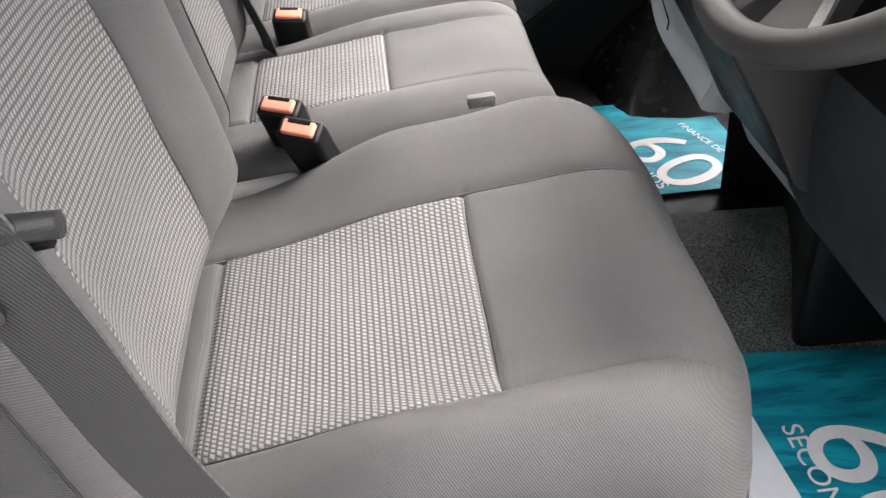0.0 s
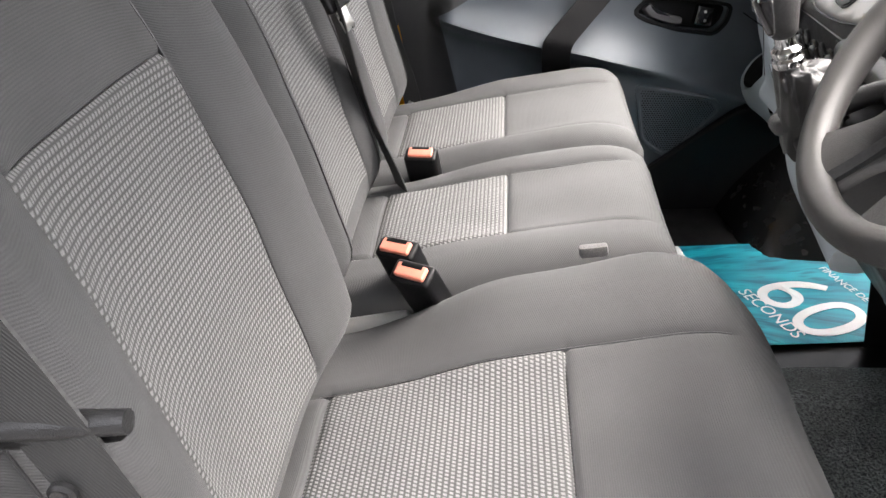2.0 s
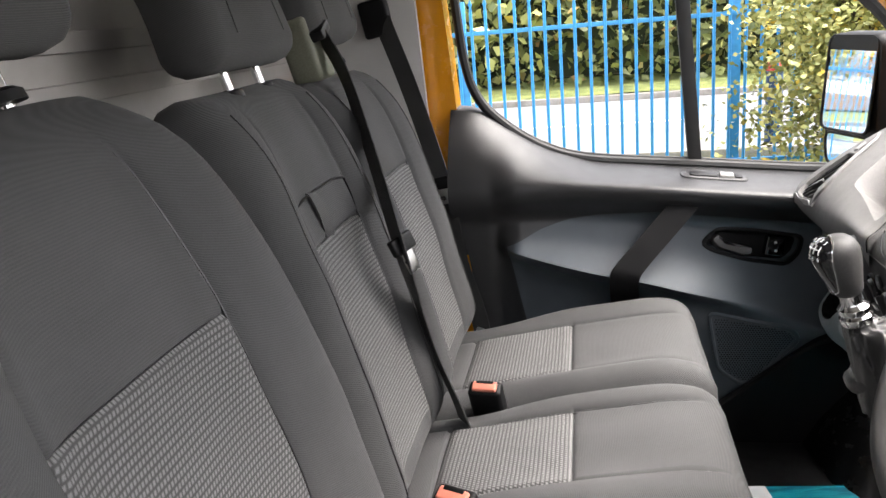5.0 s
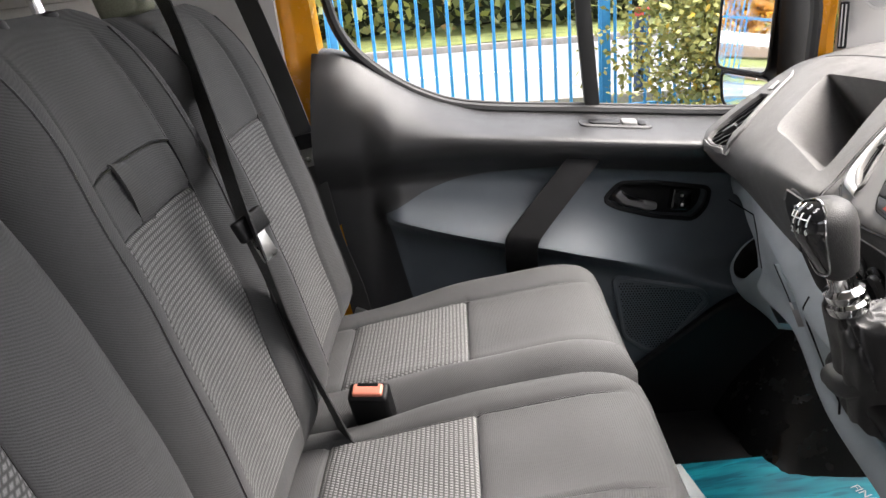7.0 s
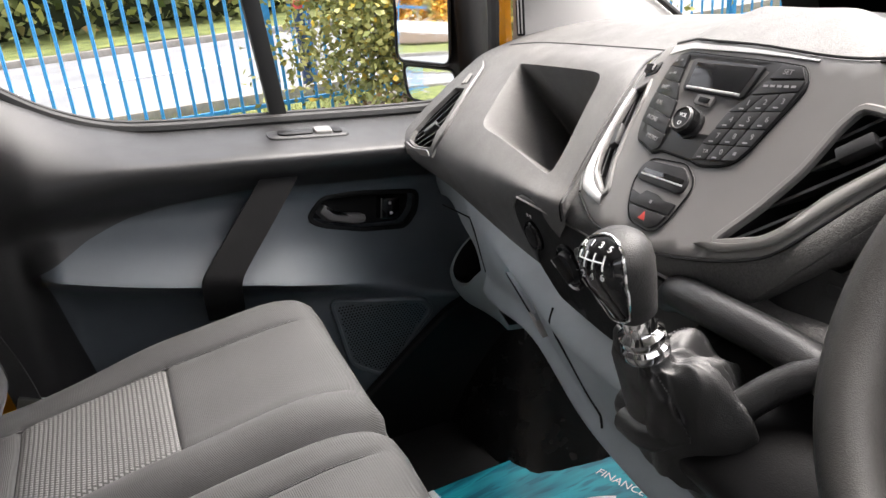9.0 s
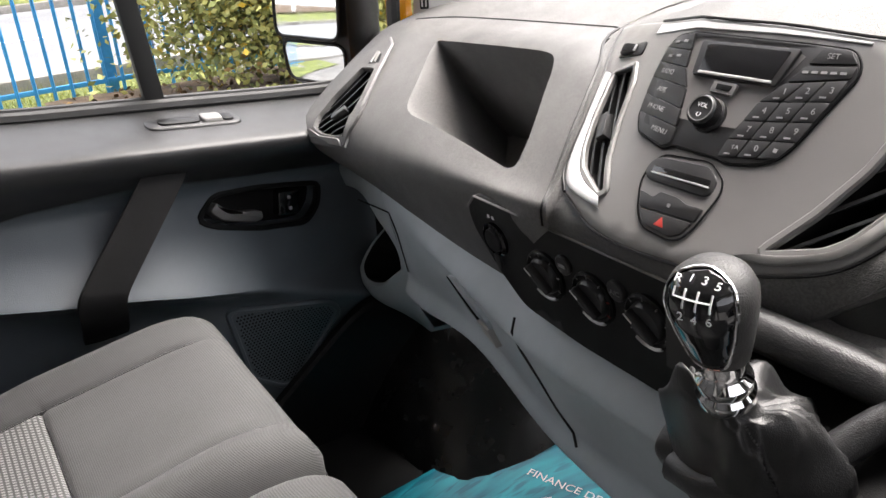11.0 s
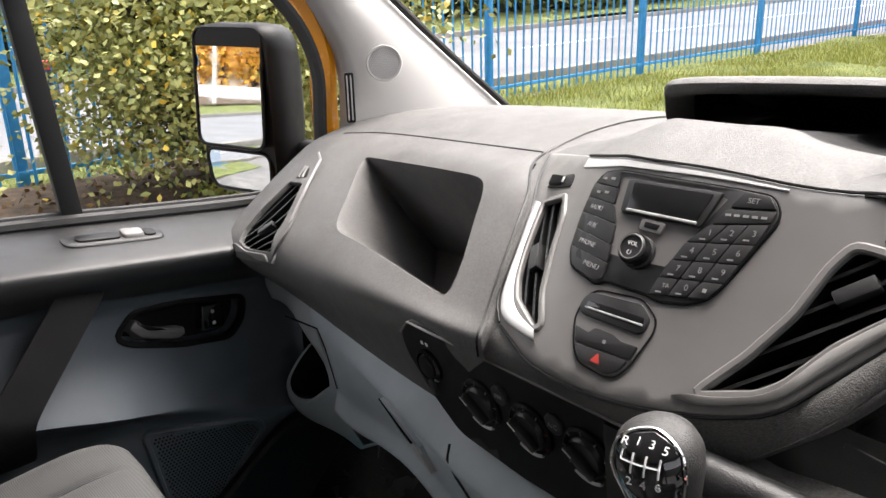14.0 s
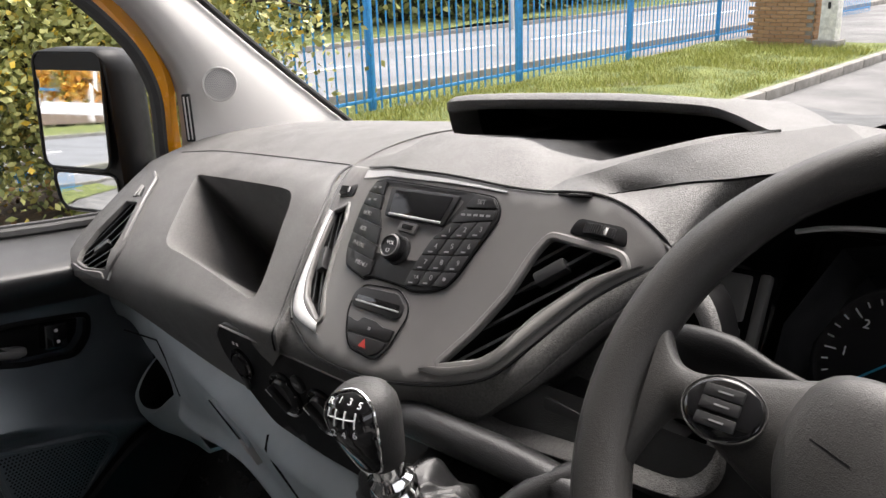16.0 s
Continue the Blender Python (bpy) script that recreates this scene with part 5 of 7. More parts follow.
# display
part("display_frame", slab(rounded([(-0.048, 0.0615), (0.041, 0.0665), (0.034, 0.0345), (-0.043, 0.0315)], 0.003), on_stack, 0.001, 0.0036, 0.001), BUTTON, radio, "dark display frame")
part("display", slab(rounded([(-0.041, 0.0595), (0.034, 0.0635), (0.029, 0.0375), (-0.037, 0.035)], 0.002), on_stack, 0.002, 0.0042, 0.0004), SCREEN, radio, "dark unlit display")
part("display_sill", tube([on_stack(-0.037, 0.0345, 0.004), on_stack(0.03, 0.037, 0.004)], 0.0013, sides=6), SILVER, radio)
usb = part("socket", slab(rounded([(-0.019, 0.0305), (0.004, 0.0305), (0.003, 0.0205), (-0.0185, 0.0205)], 0.002), on_stack, 0.001, 0.0034, 0.0006), STACK, radio)
part("socket_slot", slab(rounded([(-0.0145, 0.0282), (0.0, 0.0282), (-0.001, 0.0232), (-0.014, 0.0232)], 0.0008), on_stack, 0.002, 0.0039, 0.0002), BLACK, usb)
# volume knob
km = face_pose(-0.0095, 0.002, 0.0)
knob = part("volume_knob", lathe([(0.0145, 0.0), (0.0145, 0.003), (0.0122, 0.004), (0.0122, 0.0135), (0.011, 0.0152), (0.01, 0.0152), (0.0094, 0.0142), (0.002, 0.0142)], km, 48), BUTTON, radio, "round black volume knob")
ridge = bmesh.new()
for a in np.linspace(0, 2 * math.pi, 44, endpoint=False):
    box((0.0012, 0.0008, 0.009), km @ pose(0.0124 * math.cos(a), 0.0124 * math.sin(a), 0.0088, 0, 0, math.degrees(a)), 0, 1, ridge)
part("knurl", ridge, BUTTON, knob)
part("ring", tube([km @ V(0.0104 * math.cos(a), 0.0104 * math.sin(a), 0.0152) for a in np.linspace(0, 2 * math.pi, 32, endpoint=False)], 0.0006, sides=5, closed=True), STACK, knob)
letters("VOL", 0.0052, km @ pose(0, 0.003, 0.0144), WHITE, knob)
part("power_mark", tube([km @ V(0.0018 * math.cos(a), -0.0045 + 0.0018 * math.sin(a), 0.0144) for a in np.linspace(2.1, 7.3, 14)], 0.0004, sides=4), WHITE, knob)
# right keys
k = key(list(reversed([(0.057, 0.0715), (0.078, 0.071), (0.087, 0.0615), (0.05, 0.056)])))
letters("SET", 0.0062, face_pose(0.067, 0.0645, 0.0035, 5), PALEPRINT, k)
k = key(list(reversed([(0.049, 0.0545), (0.088, 0.0605), (0.087, 0.05), (0.041, 0.0395)])))
for e in (-0.014, -0.007, 0.0, 0.007, 0.014):
    part("mark", box((0.0045, 0.002, 0.0004), face_pose(0.066 + e, 0.0515 + e * 0.13, 0.0036, 8), 0), PALEPRINT, k)
names = ("1", "2", "3", "4", "5", "6", "7", "8", "9", "TA", "0", "")
corner = [((0.04, 0.0385), (0.0865, 0.0495)), ((0.027, 0.0205), (0.0825, 0.0315)), ((0.022, 0.0035), (0.077, 0.014)), ((0.0175, -0.0125), (0.0725, -0.003)), ((0.0155, -0.0285), (0.064, -0.0185))]
for i in range(4):
    for j in range(3):
        def g(row, f):
            (ax, ay), (bx, by) = corner[row]
            return ax + (bx - ax) * f, ay + (by - ay) * f
        poly = [g(i, j / 3), g(i, (j + 1) / 3), g(i + 1, (j + 1) / 3), g(i + 1, j / 3)]
        k = key(list(reversed(poly)))
        a, b = mid(poly)
        w = names[3 * i + j]
        if w:
            letters(w, 0.007 if len(w) == 1 else 0.005, face_pose(a + 0.002, b + 0.001, 0.0035, 8), PALEPRINT, k)
            part("mark", box((0.005, 0.0013, 0.0004), face_pose(a - 0.002, b - 0.0052, 0.0036, 8), 0), PALEPRINT, k)
        else:
            part("mark", box((0.003, 0.003, 0.0004), face_pose(a, b, 0.0036), 0), PALEPRINT, k)

# disc slot and hazard switch
cd = thing("disc_player", "black disc slot with a hazard warning switch below it", "disc player")
ring = rounded([(-0.032, -0.0375), (0.013, -0.0325), (0.031, -0.044), (0.0345, -0.055), (0.0265, -0.088), (0.019, -0.1), (0.009, -0.1035), (-0.02, -0.1015), (-0.0315, -0.09), (-0.0425, -0.066), (-0.0405, -0.048)], 0.007)
part("surround", slab(ring, on_stack, -0.002, 0.0012, 0.0006), STACK, cd)
part("outline_gap", tube([on_stack(a, b, 0.0012) for a, b in shrink(ring, 0.0008)], 0.0009, sides=5, closed=True), BLACK, cd)
slot = rounded([(-0.0335, -0.0415), (0.0145, -0.0375), (0.027, -0.047), (0.0265, -0.058), (0.021, -0.0615), (-0.0345, -0.0625), (-0.0415, -0.057), (-0.0395, -0.047)], 0.004)
part("slot_plate", slab(slot, on_stack, 0.0, 0.0034, 0.0012), BUTTON, cd)
part("slot", slab(rounded([(-0.034, -0.0495), (0.022, -0.0475), (0.023, -0.0535), (-0.034, -0.0555)], 0.0015), on_stack, 0.003, 0.0038, 0.0003), GLOSS, cd)
part("slot_edge", tube([on_stack(-0.034, -0.0555, 0.0038), on_stack(0.023, -0.0535, 0.0038)], 0.0009, sides=5), SILVER, cd)
part("eject_key", slab(rounded([(-0.036, -0.0725), (-0.021, -0.0745), (-0.0165, -0.0685), (0.001, -0.0685), (0.011, -0.0715), (0.0265, -0.0705), (0.0245, -0.0825), (-0.03, -0.0855)], 0.002, 3), on_stack, 0.0, 0.0036, 0.0007), BUTTON, cd)
hz = part("hazard_key", slab(rounded([(-0.0295, -0.0868), (0.0235, -0.0838), (0.0185, -0.095), (0.009, -0.1005), (-0.018, -0.098)], 0.003, 3), on_stack, 0.0, 0.0036, 0.0007), BUTTON, cd)
part("warning_triangle", slab([(-0.0085, -0.0955), (0.0015, -0.0955), (-0.0035, -0.087)], on_stack, 0.0032, 0.0039, 0.0002), RED, hz, "red warning triangle")
part("padlock_mark", box((0.003, 0.003, 0.0004), face_pose(-0.003, -0.077, 0.0038), 0), PALEPRINT, cd)

# ---- dash top between the silver line and the windscreen ----
crest = [(0.715, -0.4, 0.458), (0.69, -0.47, 0.478), (0.66, -0.53, 0.505), (0.65, -0.56, 0.51), (0.648, -0.61, 0.512), (0.65, -0.66, 0.514), (0.655, -0.69, 0.505), (0.66, -0.733, 0.5), (0.66, -0.755, 0.503), (0.672, -0.841, 0.53), (0.68, -0.863, 0.535), (0.686, -0.88, 0.536), (0.689, -0.899, 0.538)]
# lower edge of the driver's cowl, and the sweep above it
SWEEP_LOW = spline([on_stack(0.14, 0.0868, -0.001), on_stack(0.172, 0.0905, -0.001), (0.6, -0.801, 0.4905), (0.602, -0.853, 0.506), (0.612, -0.891, 0.513), (0.624, -0.922, 0.519), (0.645, -0.96, 0.524), (0.67, -1.0, 0.527)], 40)
SWEEP_TOP = spline([on_stack(0.124, 0.0848, -0.001), (0.6, -0.742, 0.493), (0.606, -0.772, 0.505), (0.63, -0.8, 0.516), (0.64, -0.836, 0.528), (0.666, -0.871, 0.536), (0.695, -0.907, 0.541), (0.735, -0.934, 0.5435)], 40)
inner_run = spline([on_stack(a, b, -0.001) for a, b in STACK_TOP[:8]], 30) + [p for p in SWEEP_TOP[1:] if p.y > -0.903]
L1 = spline(crest, len(inner_run))
part("centre_top", grid([inner_run, [a.lerp(b, 0.35) + V(0, 0, 0.003) for a, b in zip(inner_run, L1)], [a.lerp(b, 0.7) + V(0, 0, 0.003) for a, b in zip(inner_run, L1)], [a.lerp(b, 0.94) + V(0, 0, 0.0015) for a, b in zip(inner_run, L1)], L1, [p + V(0.012, 0, -0.006) for p in L1], [p + V(0.3, 0, -0.05) for p in L1]]), DASH, dash, sharp=32)
part("sweep", grid([SWEEP_TOP, [a.lerp(b, 0.33) + V(-0.002, 0, 0) for a, b in zip(SWEEP_TOP, SWEEP_LOW)], [a.lerp(b, 0.66) + V(-0.002, 0, 0) for a, b in zip(SWEEP_TOP, SWEEP_LOW)], SWEEP_LOW]), SWEEPM, dash, "darker grained sweep below the hood", 60)
part("panel_gap", tube([p + V(-0.001, 0, 0) for p in SWEEP_LOW], 0.0014, sides=5), BLACK, dash)

valley = []
for v in np.linspace(0.62, 1.0, 16):
    p = on_dash(0.985, v, -0.001)
    q = V(p.x + 0.02, -0.5, float(np.interp(p.x, (0.62, 0.7, 0.8, 1.29), (0.49, 0.478, 0.462, 0.408))))
    valley.append([p, p.lerp(q, 0.3) + V(0, 0, -0.002), p.lerp(q, 0.65) + V(0, 0, -0.002), q])
part("valley", grid(valley), DASH, dash, sharp=60)

# hooded tray on top of the dash
top = spline([(0.83, -0.44, 0.45), (0.785, -0.442, 0.478), (0.762, -0.45, 0.512), (0.752, -0.465, 0.524), (0.755, -0.54, 0.532), (0.768, -0.66, 0.539), (0.775, -0.728, 0.541), (0.785, -0.786, 0.54), (0.768, -0.824, 0.537), (0.735, -0.86, 0.535), (0.692, -0.899, 0.538), (0.712, -0.913, 0.539), (0.738, -0.929, 0.541)], 60)
rows = []
for i, p in enumerate(top):
    s = i / 59
    rise = V(float(np.interp(-p.y, (0.7, 0.786, 0.821, 0.852, 0.887, 0.907, 0.932), (0.02, 0.03, 0.055, 0.09, 0.12, 0.1, 0.05))), 0, float(np.interp(-p.y, (0.7, 0.786, 0.821, 0.852, 0.887, 0.907, 0.932), (0.005, 0.003, 0.0065, 0.008, -0.003, -0.007, -0.015))))
    back = V(1.16 + 0.04 * math.sin(s * 3), p.y - 0.05 * s, 0.44 - 0.005 * s)
    rows.append([p + V(0.06, 0, -0.016), p + V(0.012, 0, -0.013), p + V(0.001, 0, -0.008), p, p + rise * 0.3 + V(0, 0, 0.0025), p + rise * 0.65 + V(0, 0, 0.002), *spline([p + rise, (p * 2 + back) / 3 + V(0, 0, 0.01), (p + back * 2) / 3 + V(0, 0, 0.008), back], 8)])
hood = part("tray_hood", grid(rows), DASH, dash, "hood over the tray on top of the dash", 60)
brow = [(p.y, p) for p in L1][::-1]
lip = [V(*(float(np.interp(min(max(p.y, -0.86), -0.49), [q[0] for q in brow], [q[1][i] for q in brow])) for i in range(3))) for p in top]
# black sheet closes the hood's mouth and gives its shade by colour
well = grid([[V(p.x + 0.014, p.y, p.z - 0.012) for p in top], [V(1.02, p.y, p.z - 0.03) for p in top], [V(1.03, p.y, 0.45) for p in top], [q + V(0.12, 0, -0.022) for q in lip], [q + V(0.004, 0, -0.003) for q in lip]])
part("hood_shade_sheet", well, BLACK, hood, "black sheet for the shade under the hood")

# ---- driver's side: cowl and instrument pod ----
side_run = [on_stack(a, b, -0.002) for a, b in even(STACK_TOP[9:], 16)]
D0 = spline(side_run[::5] + [V(0.6, -0.872, 0.442), V(0.602, -0.905, 0.468), V(0.605, -0.945, 0.5), V(0.61, -0.985, 0.52), V(0.615, -1.03, 0.532), V(0.618, -1.09, 0.537), V(0.615, -1.16, 0.534), V(0.6, -1.25, 0.515), V(0.585, -1.4, 0.46)], 40)
D1 = spline(list(SWEEP_LOW)[5::6] + [V(0.69, -1.05, 0.53), V(0.695, -1.1, 0.532), V(0.695, -1.17, 0.528), V(0.69, -1.26, 0.51), V(0.68, -1.4, 0.47)], 40)
part("driver_top", grid([D0, [a.lerp(b, 0.3) + V(0, 0, 0.004) for a, b in zip(D0, D1)], [a.lerp(b, 0.65) + V(0, 0, 0.004) for a, b in zip(D0, D1)], D1]), DASH, dash, sharp=60)
W0 = spline([SWEEP_TOP[-1], V(0.735, -1.0, 0.54), V(0.74, -1.1, 0.537), V(0.735, -1.2, 0.525), V(0.72, -1.4, 0.475)], 20)
W1 = spline([SWEEP_LOW[-6], V(0.68, -1.02, 0.53), V(0.695, -1.1, 0.533), V(0.695, -1.2, 0.523), V(0.68, -1.4, 0.471)], 20)
W2 = spline([V(1.28, -0.95, 0.41), V(1.28, -1.1, 0.41), V(1.27, -1.2, 0.405), V(1.25, -1.3, 0.4), V(1.2, -1.42, 0.38)], 20)
part("driver_shelf", grid([W1, W0, [a.lerp(b, 0.3) for a, b in zip(W0, W2)], [a.lerp(b, 0.65) for a, b in zip(W0, W2)], W2]), DASH, dash, sharp=60)
# black sheet below the cowl edge, coloured as the shade there
part("cowl_shade_sheet", grid([[p + V(0.001, 0, -0.002) for p in D0[8:]], [p + V(0.05, -0.004, -0.012) for p in D0[8:]], [p + V(0.12, -0.01, -0.04) for p in D0[8:]], [V(0.74, p.y - 0.01, 0.36) for p in D0[8:]]]), BLACK, dash, "black sheet for the shade under the cowl", 60)
pod = thing("instrument_cluster", "dark instrument cluster with white ticks and a blue needle", "instrument cluster")
pn = V(-0.85, 0, 0.5).normalized()
pm = axes(V(0.662, -1.1, 0.37), V(0, -1, 0), V(0.5, 0, 0.85).normalized(), pn)
part("housing", box((0.34, 0.2, 0.02), pm @ pose(0, 0, -0.012), 0.01), BLACK, pod)
part("lens", box((0.32, 0.16, 0.003), pm @ pose(0, 0, 0.0), 0.001), SCREEN, pod)
for cx in (-0.085, 0.085):
    dial = part("dial", lathe([(0.062, 0.0), (0.062, 0.002), (0.058, 0.002), (0.056, 0.0015), (0.002, 0.0015)], pm @ pose(cx, 0, 0.001), 48), SCREEN, pod)
    for i in range(25):
        a = radians(225 - i * 11.25)
        r = 0.05 if i % 4 else 0.047
        part("tick", box((0.009 if i % 4 == 0 else 0.005, 0.0012, 0.0006), pm @ pose(cx + r * math.cos(a), r * math.sin(a), 0.003, 0, 0, math.degrees(a)), 0), WHITE, dial)
    for i in range(7):
        a = radians(225 - i * 45)
        letters(str(i if cx < 0 else i * 20), 0.011, pm @ pose(cx + 0.036 * math.cos(a), 0.036 * math.sin(a), 0.003), WHITE, dial)
    part("needle", box((0.05, 0.0016, 0.001), pm @ pose(cx - 0.018, -0.016, 0.0045, 0, 0, 42), 0), plain("blue_needle", (0.02, 0.3, 0.5), 0.4), dial, "blue needle")
part("silver_line", tube(spline([V(0.63, -0.94, 0.474), V(0.628, -0.965, 0.482), V(0.62, -1.01, 0.49), V(0.62, -1.1, 0.494), V(0.62, -1.2, 0.489)], 24), 0.0022, sides=6), SILVER, pod)
podwall = []
for a in ((-0.14, -0.1), (-0.145, 0.0), (-0.12, 0.065), (-0.07, 0.08), (0.0, 0.085), (0.07, 0.08), (0.12, 0.065), (0.145, 0.0), (0.14, -0.1)):
    podwall.append([pm @ V(a[0], a[1], -0.01), pm @ V(a[0] * 1.03, a[1] * 1.03, 0.08)])
part("cowl", grid(podwall), BLACK, pod)
# switch panel beside the wheel
panel_m = axes((0.628, -0.897, 0.395), V(-0.15, -0.98, 0.1).normalized(), V(0.45, 0.03, 0.89).normalized(), V(-0.87, 0.17, 0.44).normalized())
swp = part("switch_panel", box((0.058, 0.075, 0.016), panel_m, 0.004), BLACK, dash)
part("switch_key", box((0.038, 0.04, 0.008), panel_m @ pose(-0.004, 0.012, 0.008), 0.004), SATIN, swp)
part("switch_key", box((0.038, 0.018, 0.008), panel_m @ pose(-0.004, -0.022, 0.008), 0.004), STACK, swp)
part("switch_key", box((0.01, 0.07, 0.008), panel_m @ pose(0.026, 0.0, 0.006), 0.003), SATIN, swp)
part("driver_dash", grid([[V(0.56, y, 0.49), V(0.52, y, 0.4), V(0.5, y, 0.3), V(0.5, y, 0.2), V(0.52, y, 0.12)] for y in np.linspace(-1.24, -1.45, 6)]), DASH, dash)
under = [[V(x0, y, z0) for x0, z0 in ((0.75, 0.42), (0.7, 0.34), (0.52, 0.3), (0.49, 0.22), (0.5, 0.14))] for y in np.linspace(-0.9, -1.25, 8)]
part("driver_lower_dash", grid(under), BLACK, dash)

# ---- heater panel ----
def heater_pose(a, b, c):
    return axes(on_heater(a, b, c), HY, HUP, HN)


heater = thing("heater_controls", "black heater panel with three rotary knobs", "heater controls")
hp = rounded([(-0.184, 0.055), (-0.165, 0.0735), (0.2, 0.0745), (0.2, -0.062), (-0.02, -0.06), (-0.112, -0.05), (-0.149, -0.015), (-0.181, 0.03)], 0.012)
part("panel", sheet(hp, [], on_heater, 0.015, rim=0.008), BLACK, heater)
part("panel_edge", tube([on_heater(a, b, 0.0008) for a, b in ((-0.184, 0.055), (-0.165, 0.0735), (0.0, 0.0742), (0.19, 0.0745))], 0.0014, sides=5), STACK, heater)
for i, (a, b) in enumerate(((-0.056, 0.014), (0.015, 0.016), (0.087, 0.022))):
    m = heater_pose(a, b, 0.0)
    k = part("knob_ring", lathe([(0.028, -0.002), (0.028, 0.003), (0.0255, 0.005), (0.024, 0.004), (0.023, 0.002)], m, 40), BLACK, heater, "black ring with white scale marks")
    part("knob", lathe([(0.0205, 0.0), (0.02, 0.006), (0.018, 0.0085), (0.002, 0.008)], m, 36), BUTTON, k)
    part("grip", box((0.037, 0.008, 0.01), m @ pose(0, 0, 0.011, 0, 0, -35), 0.003, 3), BUTTON, k)
    part("pointer", box((0.011, 0.0015, 0.001), m @ pose(-0.0105, 0.0072, 0.0162, 0, 0, -35), 0), WHITE, k)
    part("lower_arc", tube([m @ V(0.0265 * math.cos(t), 0.0265 * math.sin(t), 0.004) for t in np.linspace(-2.2, -1.0, 12)], 0.002, sides=6), SILVER, k, "silver lower arc")
    for j in range(7):
        t = radians(215 - 40 * j)
        part("mark", box((0.004, 0.0012, 0.0005), m @ pose(0.0245 * math.cos(t), 0.0245 * math.sin(t), 0.0046, 0, 0, math.degrees(t)), 0), RED if (i == 1 and j > 4) else PALEPRINT, k)
for a, w in ((-0.0225, ""), (0.05, "A/C")):
    m = heater_pose(a, 0.039, 0.0)
    k = part("push_key", lathe([(0.011, 0.0), (0.011, 0.003), (0.0095, 0.0042), (0.001, 0.0042)], m, 28), BUTTON, heater)
    if w:
        letters(w, 0.0075, m @ pose(0, -0.001, 0.0045), PALEPRINT, k)
    else:
        part("mark", box((0.01, 0.004, 0.0004), m @ pose(0, 0, 0.0045), 0), PALEPRINT, k)
m = heater_pose(-0.138, 0.028, 0.0)
sock = part("power_socket", lathe([(0.02, -0.001), (0.02, 0.004), (0.017, 0.006), (0.016, 0.002)], m, 32), GLOSS, heater)
part("socket_cap", rod(0.0145, 0.0135, 0.006, m @ pose(0, 0, 0.004), 28, None, 0.001), BLACK, sock)
part("cap_tab", box((0.01, 0.018, 0.004), m @ pose(0.002, -0.025, 0.005), 0.002), BUTTON, sock)
for e in (-0.004, 0.004):
    part("mark", box((0.004, 0.004, 0.0004), m @ pose(e, 0.028, 0.002), 0.0), WHITE, sock)

# ---- lower dash, blue-grey ----
G = [
    [(0.6, 0.03, 0.2), (0.59, -0.05, 0.21), (0.56, -0.22, 0.2), (0.52, -0.44, 0.19), (0.51, -0.64, 0.19), (0.5, -0.72, 0.19)],
    [(0.545, 0.02, 0.168), (0.53, -0.06, 0.168), (0.5, -0.22, 0.152), (0.463, -0.44, 0.142), (0.45, -0.64, 0.15), (0.44, -0.72, 0.16)],
    [(0.545, -0.005, 0.11), (0.525, -0.08, 0.115), (0.503, -0.22, 0.125), (0.468, -0.44, 0.11), (0.455, -0.64, 0.12), (0.445, -0.72, 0.13)],
    [(0.55, -0.03, 0.04), (0.535, -0.1, 0.05), (0.527, -0.25, 0.055), (0.49, -0.45, 0.04), (0.475, -0.64, 0.05), (0.47, -0.72, 0.05)],
    [(0.57, -0.04, 0.0), (0.555, -0.11, 0.01), (0.55, -0.26, 0.02), (0.52, -0.46, 0.0), (0.5, -0.64, 0.0), (0.49, -0.74, 0.0)],
    [(0.9, 0.0, 0.05), (0.9, -0.06, 0.06), (0.9, -0.27, 0.06), (0.9, -0.46, 0.06), (0.9, -0.64, 0.06), (0.9, -0.74, 0.06)],
]
low_at, low_n = lookup(surface(G, 41, 41))


def on_low(s, v, c):
    v = 0.2 + 0.8 * v
    return low_at(s, v) + low_n(s, v) * -c


lowdash = thing("glovebox_panel", "blue-grey lower dash panel with a glovebox latch and cup holder", "dash panel")
low_bm = grid([[low_at(s, v) for s in np.linspace(0, 1, 41)] for v in np.linspace(0, 1, 41)])
LOW_TREE = BVHTree.FromBMesh(low_bm)
part("panel", low_bm, GREY, lowdash, sharp=60)


def low_x(y, z):
    """Depth of the panel's face."""
    hit = LOW_TREE.ray_cast(V(0.2, y, z), V(1, 0, 0))[0]
    return hit.x if hit else 0.5


def on_face(y, z, c):
    return V(low_x(y, z) - c, y, z)


part("lid_gap", tube([on_face(y, z, 0.0004) for y, z in ((-0.4, 0.15), (-0.407, 0.138), (-0.419, 0.12), (-0.445, 0.091), (-0.467, 0.061), (-0.489, 0.037), (-0.498, 0.024))], 0.0019, sides=5), BLACK, lowdash)
part("lid_gap", tube([on_face(y, z, 0.0004) for y, z in ((0.018, 0.162), (-0.009, 0.138), (-0.03, 0.108), (-0.041, 0.08), (-0.041, 0.045))], 0.0015, sides=5), BLACK, lowdash)
latch = part("latch", slab([(-0.246, 0.138), (-0.263, 0.142), (-0.337, 0.114), (-0.343, 0.104), (-0.305, 0.105), (-0.283, 0.113)], on_face, -0.003, 0.006, 0.0012), GREY, lowdash, "blue-grey latch flap")
# raised black plate paints the shadow line of the finger groove
part("groove_shade", slab([(-0.244, 0.137), (-0.281, 0.111), (-0.307, 0.103), (-0.306, 0.095), (-0.279, 0.1)], on_face, -0.003, 0.0075, 0.0003), BLACK, latch, "finger groove with its shadow line as a black plate")
